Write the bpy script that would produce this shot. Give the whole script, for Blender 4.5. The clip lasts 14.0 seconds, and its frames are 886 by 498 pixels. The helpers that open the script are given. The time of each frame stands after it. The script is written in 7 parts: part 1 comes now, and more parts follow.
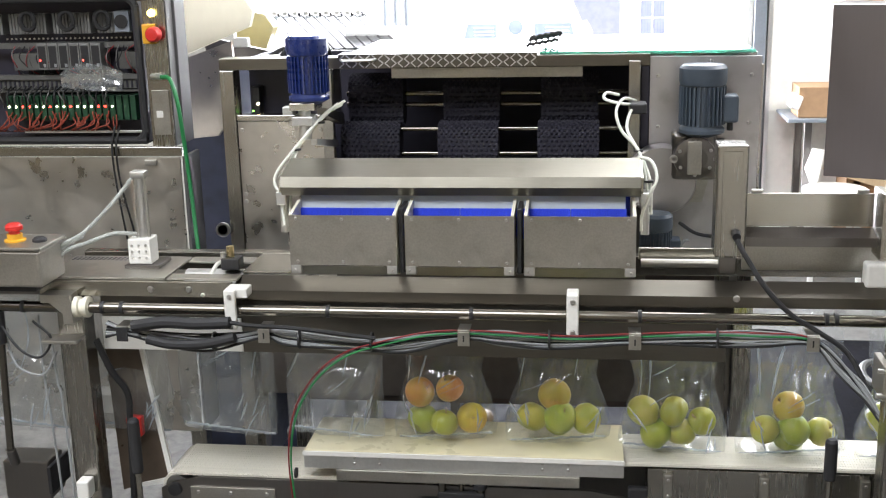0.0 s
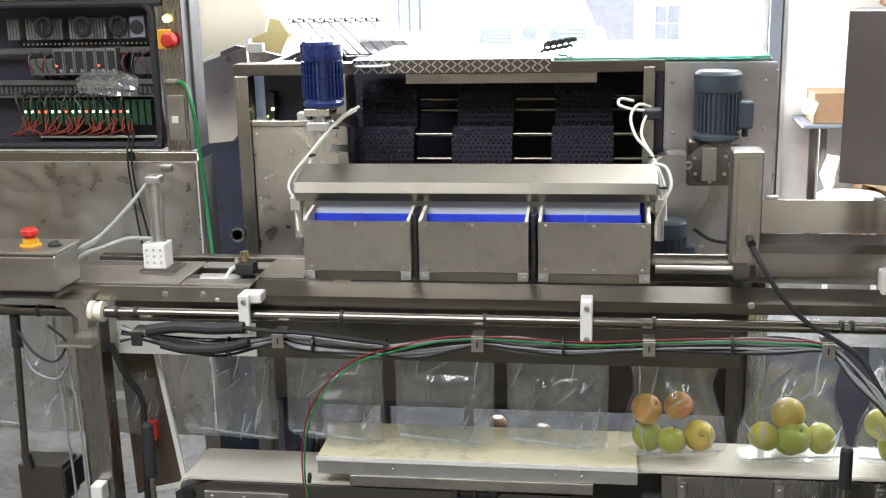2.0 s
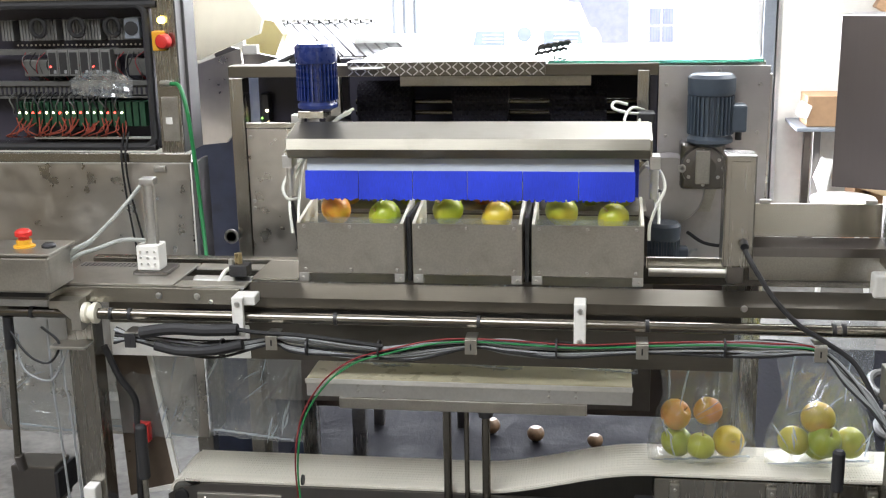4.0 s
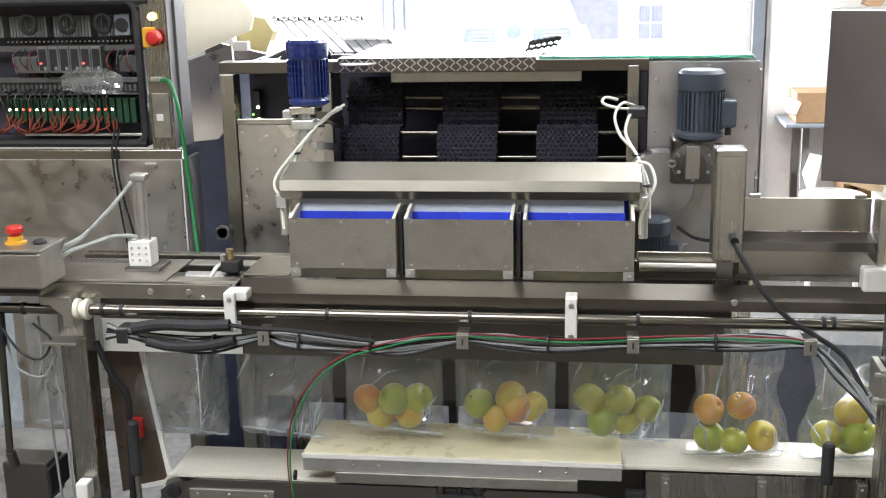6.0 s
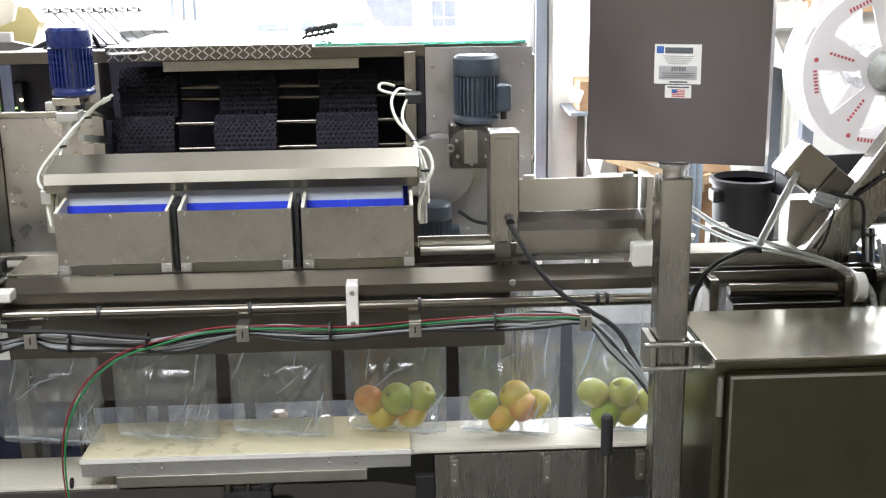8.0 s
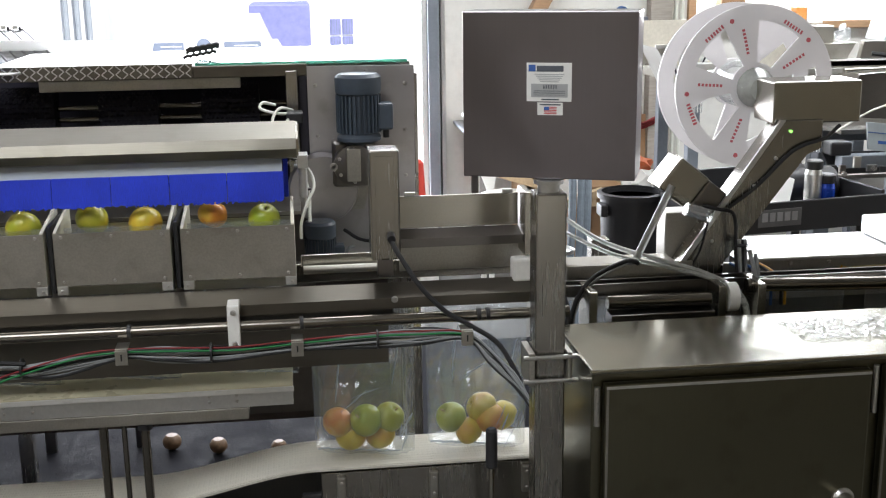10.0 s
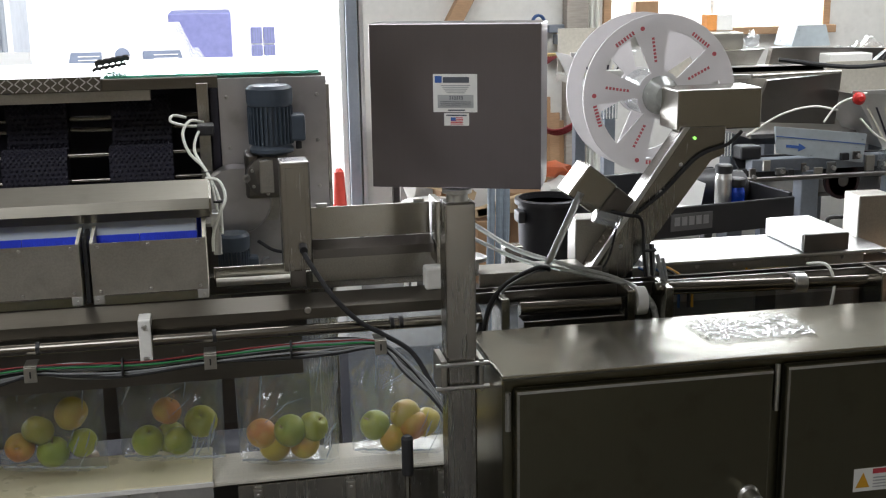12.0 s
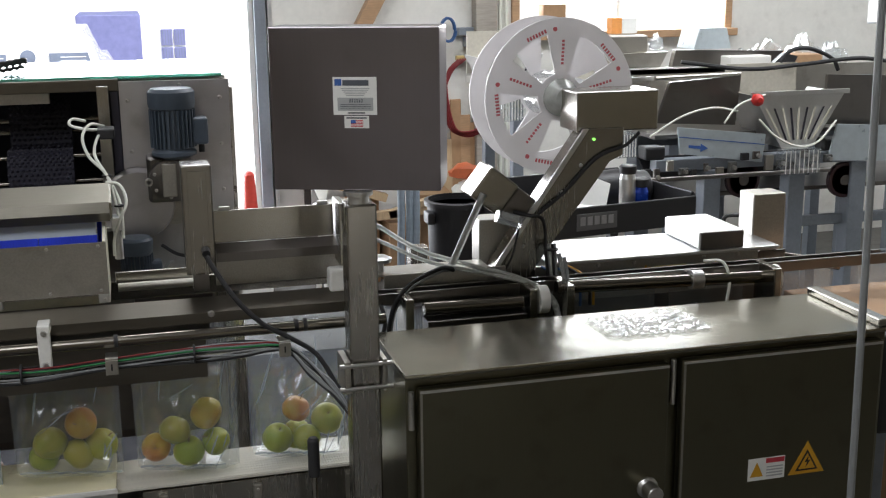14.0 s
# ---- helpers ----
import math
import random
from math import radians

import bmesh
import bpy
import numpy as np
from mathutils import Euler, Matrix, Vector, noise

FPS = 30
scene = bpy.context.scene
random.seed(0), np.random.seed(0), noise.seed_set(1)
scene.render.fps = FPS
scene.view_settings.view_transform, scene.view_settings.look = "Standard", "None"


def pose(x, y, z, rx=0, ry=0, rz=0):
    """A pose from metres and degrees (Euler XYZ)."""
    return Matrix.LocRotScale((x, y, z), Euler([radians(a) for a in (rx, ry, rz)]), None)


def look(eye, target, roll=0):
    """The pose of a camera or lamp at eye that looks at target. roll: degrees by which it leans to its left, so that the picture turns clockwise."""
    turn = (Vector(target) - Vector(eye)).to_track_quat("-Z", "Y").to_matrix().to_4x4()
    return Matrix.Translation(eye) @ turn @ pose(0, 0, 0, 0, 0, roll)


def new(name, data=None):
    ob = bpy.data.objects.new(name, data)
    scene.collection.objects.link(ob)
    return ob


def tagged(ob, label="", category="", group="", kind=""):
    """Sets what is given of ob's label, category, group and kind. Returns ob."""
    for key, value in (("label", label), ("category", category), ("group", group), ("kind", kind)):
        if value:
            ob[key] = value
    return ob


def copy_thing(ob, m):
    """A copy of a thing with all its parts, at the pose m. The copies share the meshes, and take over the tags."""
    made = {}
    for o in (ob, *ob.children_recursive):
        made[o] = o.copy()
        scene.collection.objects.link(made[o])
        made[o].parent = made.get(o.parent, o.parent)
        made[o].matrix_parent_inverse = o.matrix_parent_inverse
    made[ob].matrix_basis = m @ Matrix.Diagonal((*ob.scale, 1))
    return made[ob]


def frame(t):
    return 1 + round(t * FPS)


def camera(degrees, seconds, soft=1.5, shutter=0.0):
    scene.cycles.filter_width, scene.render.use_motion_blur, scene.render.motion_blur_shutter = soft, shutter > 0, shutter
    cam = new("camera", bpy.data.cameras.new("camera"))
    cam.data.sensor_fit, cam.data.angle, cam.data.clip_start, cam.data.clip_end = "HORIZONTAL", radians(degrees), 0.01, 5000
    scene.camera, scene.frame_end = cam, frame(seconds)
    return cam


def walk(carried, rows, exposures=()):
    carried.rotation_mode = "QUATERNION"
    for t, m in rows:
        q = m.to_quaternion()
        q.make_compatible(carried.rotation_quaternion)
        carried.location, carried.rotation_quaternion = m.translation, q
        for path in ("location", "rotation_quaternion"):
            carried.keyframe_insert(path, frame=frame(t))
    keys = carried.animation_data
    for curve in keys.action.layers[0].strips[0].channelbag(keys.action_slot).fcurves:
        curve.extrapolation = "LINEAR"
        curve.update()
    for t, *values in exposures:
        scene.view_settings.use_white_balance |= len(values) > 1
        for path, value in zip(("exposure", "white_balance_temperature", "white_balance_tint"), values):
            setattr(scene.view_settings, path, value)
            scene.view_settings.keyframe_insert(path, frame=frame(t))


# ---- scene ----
cam = camera(42.0, 14.0, soft=1.15)
PATH = [
    (0, (0.301, -2.373, 1.84), (0.043, -0.454, 1.338), -1.4),
    (0.5, (0.297, -2.37, 1.839), (0.028, -0.452, 1.34), -1.4),
    (1, (0.297, -2.371, 1.84), (0.011, -0.453, 1.347), -1.5),
    (1.5, (0.296, -2.373, 1.843), (0.008, -0.457, 1.35), -1.4),
    (2, (0.3, -2.373, 1.842), (0.019, -0.456, 1.349), -1.4),
    (2.5, (0.297, -2.376, 1.841), (0.025, -0.457, 1.349), -1.4),
    (3, (0.301, -2.375, 1.843), (0.03, -0.456, 1.351), -1.3),
    (5.5, (0.301, -2.378, 1.846), (0.031, -0.457, 1.356), -1.1),
    (6, (0.299, -2.384, 1.841), (0.045, -0.463, 1.346), -1.2),
    (6.5, (0.323, -2.387, 1.84), (0.151, -0.461, 1.327), -1.6),
    (7, (0.336, -2.391, 1.828), (0.271, -0.46, 1.309), -1.5),
    (7.5, (0.345, -2.383, 1.827), (0.358, -0.452, 1.307), -1.2),
    (8, (0.357, -2.362, 1.813), (0.436, -0.428, 1.307), -0.9),
    (10.5, (0.417, -2.387, 1.819), (0.693, -0.464, 1.342), -0.9),
    (11, (0.425, -2.392, 1.822), (0.735, -0.474, 1.348), -1.0),
    (11.5, (0.432, -2.397, 1.823), (0.771, -0.484, 1.35), -0.9),
    (12, (0.439, -2.407, 1.827), (0.806, -0.497, 1.357), -0.9),
    (12.5, (0.444, -2.414, 1.829), (0.839, -0.511, 1.36), -0.7),
    (13, (0.449, -2.42, 1.83), (0.877, -0.523, 1.362), -0.7),
    (13.5, (0.457, -2.427, 1.83), (0.922, -0.539, 1.362), -0.7),
    (14, (0.465, -2.437, 1.83), (0.971, -0.559, 1.362), -0.6),
]
EXPOSURES = [(0, 1.66), (6.0, 1.66), (8.2, 1.72), (10.3, 0.82), (14, 0.48)]
walk(cam, [(t, look(eye, target, roll)) for t, eye, target, roll in PATH], EXPOSURES)

# ---- world, sun, large lights ----
world = bpy.data.worlds.new("daylight")
scene.world = world
world.use_nodes = True
wn = world.node_tree
sky = wn.nodes.new("ShaderNodeTexSky")
sky.sky_type = "NISHITA"
sky.sun_disc = False
sky.sun_elevation = radians(48)
sky.sun_rotation = radians(160)
wn.nodes["Background"].inputs["Strength"].default_value = 0.12
wn.links.new(sky.outputs[0], wn.nodes["Background"].inputs["Color"])
sun = new("sun", bpy.data.lights.new("sun", "SUN"))
sun.data.energy, sun.data.angle, sun.data.color = 5.0, radians(0.5), (1.0, 0.96, 0.9)
sun.matrix_world = look((4.0, 2.0, 9.0), (0.0, 9.5, 0.0))


def area(name, eye, target, sx, sy, watts, color):
    lamp = new(name, bpy.data.lights.new(name, "AREA"))
    lamp.data.shape, lamp.data.size, lamp.data.size_y = "RECTANGLE", sx, sy
    lamp.data.energy, lamp.data.color = watts, color
    lamp.matrix_world = look(eye, target)
    return lamp


area("door_daylight", (-0.3, 4.75, 1.7), (-0.3, 0.0, 1.2), 2.9, 3.0, 190, (0.91, 0.93, 1.0))
area("window_daylight", (3.6, 4.72, 1.95), (3.6, 0.0, 1.0), 1.4, 0.9, 50, (0.92, 0.96, 1.0))
# Two fill lamps added from above; no such roof lights are known.
area("skylight_daylight", (-1.2, -1.9, 3.66), (-1.2, -1.85, 0.0), 2.7, 1.7, 56, (0.94, 0.96, 1.0))
area("roof_light_daylight", (3.6, 1.95, 3.58), (3.6, 2.05, 0.0), 6.6, 1.2, 125, (0.95, 0.97, 1.0))

# ---- materials ----


def nodes_of(name):
    m = bpy.data.materials.new(name)
    m.use_nodes = True
    return m, m.node_tree, m.node_tree.nodes["Principled BSDF"]


def mat(name, color, rough=0.5, metal=0.0, vary=0.12, grain=60.0, stretch=(1, 1, 1), bump=0.15, stain=0.0, coat=0.0, random=0.0,
        spread=0.12, trans=0.0, wave=0.0, shine=0.5):
    """A procedural surface: fine grain, broad stains, rough patches and a fine relief."""
    m, tree, bsdf = nodes_of(name)
    add, link = tree.nodes.new, tree.links.new
    where = add("ShaderNodeTexCoord")
    scale = add("ShaderNodeMapping")
    scale.inputs["Scale"].default_value = stretch
    link(where.outputs["Object"], scale.inputs["Vector"])
    fine = add("ShaderNodeTexNoise")
    fine.inputs["Scale"].default_value, fine.inputs["Detail"].default_value = grain, 4
    link(scale.outputs[0], fine.inputs["Vector"])
    broad = add("ShaderNodeTexNoise")
    broad.inputs["Scale"].default_value, broad.inputs["Detail"].default_value = 5.0, 5
    link(where.outputs["Object"], broad.inputs["Vector"])
    mix = add("ShaderNodeMath")
    mix.operation = "MULTIPLY_ADD"
    link(fine.outputs["Fac"], mix.inputs[0])
    mix.inputs[1].default_value = 0.5
    half = add("ShaderNodeMath")
    half.operation = "MULTIPLY"
    half.inputs[1].default_value = 0.5
    link(broad.outputs["Fac"], half.inputs[0])
    link(half.outputs[0], mix.inputs[2])
    ramp = add("ShaderNodeValToRGB")
    low = [max(0, c * (1 - vary)) for c in color]
    high = [min(1, c * (1 + vary)) for c in color]
    ramp.color_ramp.elements[0].position, ramp.color_ramp.elements[1].position = 0.35, 0.65
    ramp.color_ramp.elements[0].color, ramp.color_ramp.elements[1].color = (*low, 1), (*high, 1)
    link(mix.outputs[0], ramp.inputs["Fac"])
    out = ramp.outputs["Color"]
    if stain:
        spots = add("ShaderNodeTexNoise")
        spots.inputs["Scale"].default_value, spots.inputs["Detail"].default_value = 13.0, 6
        link(where.outputs["Object"], spots.inputs["Vector"])
        cut = add("ShaderNodeMapRange")
        cut.inputs["From Min"].default_value, cut.inputs["From Max"].default_value = 0.55, 0.75
        cut.inputs["To Max"].default_value = stain
        link(spots.outputs["Fac"], cut.inputs["Value"])
        dirt = add("ShaderNodeMix")
        dirt.data_type = "RGBA"
        dirt.inputs["B"].default_value = (color[0] * 0.4, color[1] * 0.37, color[2] * 0.33, 1)
        link(cut.outputs[0], dirt.inputs["Factor"])
        link(out, dirt.inputs["A"])
        out = dirt.outputs["Result"]
    if random:
        info = add("ShaderNodeObjectInfo")
        shade = add("ShaderNodeHueSaturation")
        rng = add("ShaderNodeMapRange")
        rng.inputs["To Min"].default_value, rng.inputs["To Max"].default_value = 1 - random, 1 + random
        link(info.outputs["Random"], rng.inputs["Value"])
        link(rng.outputs[0], shade.inputs["Value"])
        link(out, shade.inputs["Color"])
        out = shade.outputs["Color"]
    link(out, bsdf.inputs["Base Color"])
    ro = add("ShaderNodeMapRange")
    ro.inputs["To Min"].default_value, ro.inputs["To Max"].default_value = max(0.02, rough - spread), min(1, rough + spread)
    link(mix.outputs[0], ro.inputs["Value"])
    ro.inputs["From Min"].default_value, ro.inputs["From Max"].default_value = 0.3, 0.7
    link(ro.outputs[0], bsdf.inputs["Roughness"])
    bsdf.inputs["Metallic"].default_value = metal
    bsdf.inputs["Specular IOR Level"].default_value = shine
    bsdf.inputs["Coat Weight"].default_value = coat
    bsdf.inputs["Transmission Weight"].default_value = trans
    if bump:
        relief = add("ShaderNodeBump")
        relief.inputs["Strength"].default_value, relief.inputs["Distance"].default_value = bump, 0.002
        link(fine.outputs["Fac"], relief.inputs["Height"])
        link(relief.outputs[0], bsdf.inputs["Normal"])
        if wave:
            buckle = add("ShaderNodeTexNoise")
            buckle.inputs["Scale"].default_value, buckle.inputs["Detail"].default_value = 4.5, 1.5
            link(where.outputs["Object"], buckle.inputs["Vector"])
            sheet_form = add("ShaderNodeBump")
            sheet_form.inputs["Strength"].default_value, sheet_form.inputs["Distance"].default_value = wave, 0.012
            link(buckle.outputs["Fac"], sheet_form.inputs["Height"])
            link(sheet_form.outputs[0], relief.inputs["Normal"])
    return m


def sheet_mat(name, color, share):
    """A plastic sheet that lets part of the light through, scattered."""
    m, tree, bsdf = nodes_of(name)
    add, link = tree.nodes.new, tree.links.new
    cloud, ramp = add("ShaderNodeTexNoise"), add("ShaderNodeValToRGB")
    cloud.inputs["Scale"].default_value, cloud.inputs["Detail"].default_value = 6, 5
    ramp.color_ramp.elements[0].color = (*[c * 0.88 for c in color], 1)
    ramp.color_ramp.elements[1].color = (*color, 1)
    link(cloud.outputs["Fac"], ramp.inputs["Fac"])
    glow, mix = add("ShaderNodeBsdfTranslucent"), add("ShaderNodeMixShader")
    link(ramp.outputs[0], glow.inputs["Color"])
    link(ramp.outputs[0], bsdf.inputs["Base Color"])
    bsdf.inputs["Roughness"].default_value = 0.4
    mix.inputs[0].default_value = share
    link(bsdf.outputs[0], mix.inputs[1])
    link(glow.outputs[0], mix.inputs[2])
    link(mix.outputs[0], tree.nodes["Material Output"].inputs["Surface"])
    return m


def film_mat(name, gloss, tint, haze):
    """Thin clear plastic film: mostly see-through, with gloss, creases and a milky share."""
    m, tree, bsdf = nodes_of(name)
    add, link = tree.nodes.new, tree.links.new
    out = tree.nodes["Material Output"]
    clear = add("ShaderNodeBsdfTransparent")
    clear.inputs["Color"].default_value = (*tint, 1)
    where = add("ShaderNodeTexCoord")
    warp = add("ShaderNodeTexNoise")
    warp.inputs["Scale"].default_value, warp.inputs["Detail"].default_value, warp.inputs["Distortion"].default_value = 7, 2, 0.8
    link(where.outputs["Object"], warp.inputs["Vector"])
    relief = add("ShaderNodeBump")
    relief.inputs["Strength"].default_value, relief.inputs["Distance"].default_value = 0.5, 0.02
    link(warp.outputs["Fac"], relief.inputs["Height"])
    shine = add("ShaderNodeBsdfGlossy")
    shine.inputs["Roughness"].default_value = 0.13
    link(relief.outputs[0], shine.inputs["Normal"])
    through_light, bounce, milk = add("ShaderNodeBsdfTranslucent"), add("ShaderNodeBsdfDiffuse"), add("ShaderNodeMixShader")
    for one in (through_light, bounce):
        one.inputs["Color"].default_value = (0.80, 0.89, 0.97, 1)
    link(through_light.outputs[0], milk.inputs[1])
    link(bounce.outputs[0], milk.inputs[2])
    milk.inputs[0].default_value = 0.45
    a, b = add("ShaderNodeMixShader"), add("ShaderNodeMixShader")
    a.inputs[0].default_value, b.inputs[0].default_value = haze, gloss
    link(clear.outputs[0], a.inputs[1])
    link(milk.outputs[0], a.inputs[2])
    link(a.outputs[0], b.inputs[1])
    link(shine.outputs[0], b.inputs[2])
    link(b.outputs[0], out.inputs["Surface"])
    tree.nodes.remove(bsdf)
    return m


def glow_mat(name, color, strength):
    m, tree, bsdf = nodes_of(name)
    bsdf.inputs["Base Color"].default_value = (*color, 1)
    bsdf.inputs["Emission Color"].default_value = (*color, 1)
    bsdf.inputs["Emission Strength"].default_value = strength
    return m


def apple_mat(name, base, blush, amount):
    m, tree, bsdf = nodes_of(name)
    add, link = tree.nodes.new, tree.links.new
    where, info = add("ShaderNodeTexCoord"), add("ShaderNodeObjectInfo")
    shift = add("ShaderNodeVectorMath")
    link(where.outputs["Object"], shift.inputs[0])
    link(info.outputs["Random"], shift.inputs[1])
    patch, speck = add("ShaderNodeTexNoise"), add("ShaderNodeTexNoise")
    patch.inputs["Scale"].default_value, patch.inputs["Detail"].default_value = 16, 5
    speck.inputs["Scale"].default_value = 420
    link(shift.outputs[0], patch.inputs["Vector"])
    link(where.outputs["Object"], speck.inputs["Vector"])
    cut = add("ShaderNodeMapRange")
    cut.inputs["From Min"].default_value, cut.inputs["From Max"].default_value = 0.62 - amount * 0.4, 0.8 - amount * 0.35
    link(patch.outputs["Fac"], cut.inputs["Value"])
    mix = add("ShaderNodeMix")
    mix.data_type = "RGBA"
    mix.inputs["A"].default_value, mix.inputs["B"].default_value = (*base, 1), (*blush, 1)
    link(cut.outputs[0], mix.inputs["Factor"])
    dots = add("ShaderNodeMapRange")
    dots.inputs["From Min"].default_value, dots.inputs["From Max"].default_value, dots.inputs["To Max"].default_value = 0.66, 0.74, 0.35
    link(speck.outputs["Fac"], dots.inputs["Value"])
    top = add("ShaderNodeMix")
    top.data_type = "RGBA"
    top.inputs["B"].default_value = (0.62, 0.55, 0.3, 1)
    link(dots.outputs[0], top.inputs["Factor"])
    link(mix.outputs["Result"], top.inputs["A"])
    link(top.outputs["Result"], bsdf.inputs["Base Color"])
    bsdf.inputs["Roughness"].default_value = 0.36
    bsdf.inputs["Subsurface Weight"].default_value = 0.06
    bsdf.inputs["Subsurface Radius"].default_value = (0.01, 0.006, 0.003)
    return m


STEEL = mat("brushed_steel", (0.43, 0.412, 0.365), 0.26, 1.0, 0.04, 40, (0.5, 2, 14), 0.0004, 0.2, spread=0.012, wave=0.35)
STEEL_X = mat("steel_brushed_upright", (0.37, 0.353, 0.32), 0.27, 1.0, 0.025, 24, (10, 2, 0.3), 0.0004, 0.2, spread=0.012, wave=0.3)
STEEL_MATT = mat("blasted_steel", (0.44, 0.423, 0.385), 0.42, 1.0, 0.13, 240, (1, 1, 1), 0.10, 0.35, wave=0.25)
STEEL_SWIRL = mat("swirled_steel", (0.55, 0.52, 0.475), 0.36, 1.0, 0.10, 26, (1, 1, 1), 0.26, 0.12, spread=0.2, wave=0.8)
END_PLATE = mat("scuffed_grey_plate", (0.50, 0.485, 0.49), 0.42, 1.0, 0.16, 9, (1, 1, 1), 0.05, 0.35, spread=0.14, wave=0.4)
TOP_STEEL = mat("glossy_brushed_steel", (0.31, 0.295, 0.24), 0.2, 1.0, 0.06, 30, (0.5, 10, 10), 0.0008, 0.3, spread=0.02, wave=0.35)
STEEL_DARK = mat("dark_brushed_steel", (0.20, 0.188, 0.178), 0.3, 1.0, 0.025, 24, (10, 2, 0.3), 0.0004, 0.2, spread=0.012, wave=0.3)
DOOR_STEEL = mat("olive_dark_steel", (0.17, 0.16, 0.112), 0.3, 1.0, 0.025, 24, (10, 2, 0.3), 0.0004, 0.2, spread=0.015, wave=0.35)
TUBE_STEEL = mat("polished_tube", (0.20, 0.185, 0.16), 0.22, 1.0, 0.04, 60, (0.5, 6, 6), 0.002, 0.1, spread=0.02)
BAR_STEEL = mat("bronze_grey_steel", (0.155, 0.143, 0.122), 0.32, 1.0, 0.05, 40, (0.5, 8, 8), 0.0006, 0.2, spread=0.015, wave=0.3)
SCREEN_STEEL = mat("violet_grey_brushed_steel", (0.20, 0.185, 0.20), 0.28, 1.0, 0.02, 24, (10, 2, 0.3), 0.0004, 0.1, spread=0.006, wave=0.5)
# Steel darkened in its colour so that no door glare shows on it.
DARKENED_SIDE = mat("dull_steel_side", (0.11, 0.108, 0.105), 0.6, 0.2, 0.12, 30, (8, 8, 1), 0.08, 0.2)
PANEL_BROWN = mat("brown_grey_plate", (0.13, 0.115, 0.105), 0.45, 0.4, 0.14, 30, bump=0.06, stain=0.3)
ALU = mat("milled_aluminium", (0.66, 0.66, 0.65), 0.4, 1.0, 0.08, 120, (1, 1, 1), 0.06, 0.1)
ZINC = mat("zinc_screw", (0.58, 0.57, 0.55), 0.35, 1.0, 0.1, 200)
WHITE = mat("white_plastic", (0.76, 0.75, 0.71), 0.42, 0, 0.05, 90, bump=0.05, stain=0.15)
CREAM = mat("cream_plastic", (0.70, 0.67, 0.56), 0.45, 0, 0.06, 60, bump=0.06, stain=0.12)
SHELF_TOP = mat("cream_shelf_sheet", (0.74, 0.68, 0.47), 0.32, 0, 0.05, 30, bump=0.04, stain=0.1, coat=0.15)
FLAP = mat("translucent_white_sheet", (0.45, 0.50, 0.54), 0.4, 0, 0.03, 40, bump=0.02)
BRISTLE = mat("blue_bristle", (0.02, 0.05, 0.62), 0.6, 0, 0.35, 60, (40, 1, 1), 0.5)
BLACK = mat("black_plastic", (0.018, 0.018, 0.02), 0.45, 0, 0.2, 120, bump=0.1)
RUBBER = mat("black_rubber", (0.022, 0.022, 0.024), 0.7, 0, 0.3, 180, bump=0.4)
# Black rubber with the lens flare's violet put into its colour.
BRUSHMAT = mat("black_brush_rubber", (0.010, 0.009, 0.020), 0.7, 0, 0.3, 180, bump=0.4)
# Dark interior tone; its violet share imitates haze from the lens.
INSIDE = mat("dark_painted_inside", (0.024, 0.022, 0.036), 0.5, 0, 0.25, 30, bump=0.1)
NAVY = mat("navy_steel_sheet", (0.035, 0.045, 0.085), 0.4, 0.3, 0.2, 20, bump=0.08, stain=0.3)
BLUE = mat("blue_motor_paint", (0.009, 0.022, 0.12), 0.3, 0, 0.12, 90, bump=0.1, coat=0.3)
GREENGREY = mat("grey_green_motor_paint", (0.055, 0.072, 0.095), 0.42, 0, 0.1, 90, bump=0.1)
GREYPAINT = mat("grey_machine_paint", (0.21, 0.235, 0.27), 0.42, 0, 0.1, 70, bump=0.08, stain=0.2)
PALE_FILM = mat("blue_grey_film_covered_sheet", (0.47, 0.53, 0.56), 0.35, 0.2, 0.1, 30, bump=0.06, stain=0.1)
RED = mat("red_plastic", (0.55, 0.025, 0.02), 0.38, 0, 0.1, 60)
YELLOW = mat("yellow_plastic", (0.62, 0.32, 0.02), 0.42, 0, 0.1, 60)
GREEN_CABLE = mat("green_cable", (0.015, 0.19, 0.055), 0.42, 0, 0.12, 60)
RED_CABLE = mat("red_cable", (0.20, 0.014, 0.018), 0.45, 0, 0.12, 60)
GREY_CABLE = mat("grey_cable", (0.25, 0.26, 0.265), 0.5, 0, 0.1, 60)
BLACK_CABLE = mat("black_cable", (0.012, 0.012, 0.013), 0.65, 0, 0.2, 60)
WHITE_HOSE = mat("white_hose", (0.72, 0.73, 0.66), 0.35, 0, 0.05, 60)
CLEAR_HOSE = mat("milky_clear_hose", (0.50, 0.52, 0.49), 0.2, 0, 0.2, 40, coat=0.3, trans=0.25)
BLUE_CABLE = mat("blue_cable", (0.03, 0.09, 0.24), 0.45, 0, 0.1, 60)
ORANGE_CABLE = mat("orange_wire", (0.22, 0.04, 0.022), 0.5, 0, 0.2, 60)
BELT = mat("white_belt_module", (0.68, 0.65, 0.57), 0.5, 0, 0.08, 120, bump=0.2, stain=0.3)
CONCRETE = mat("stained_concrete_floor", (0.12, 0.117, 0.11), 0.42, 0, 0.45, 34, bump=0.35, stain=0.7, shine=0.2)
HOOD_STEEL = mat("dull_folded_steel", (0.23, 0.216, 0.18), 0.34, 1.0, 0.06, 40, (0.5, 2, 14), 0.0004, 0.25, spread=0.015, wave=0.4)
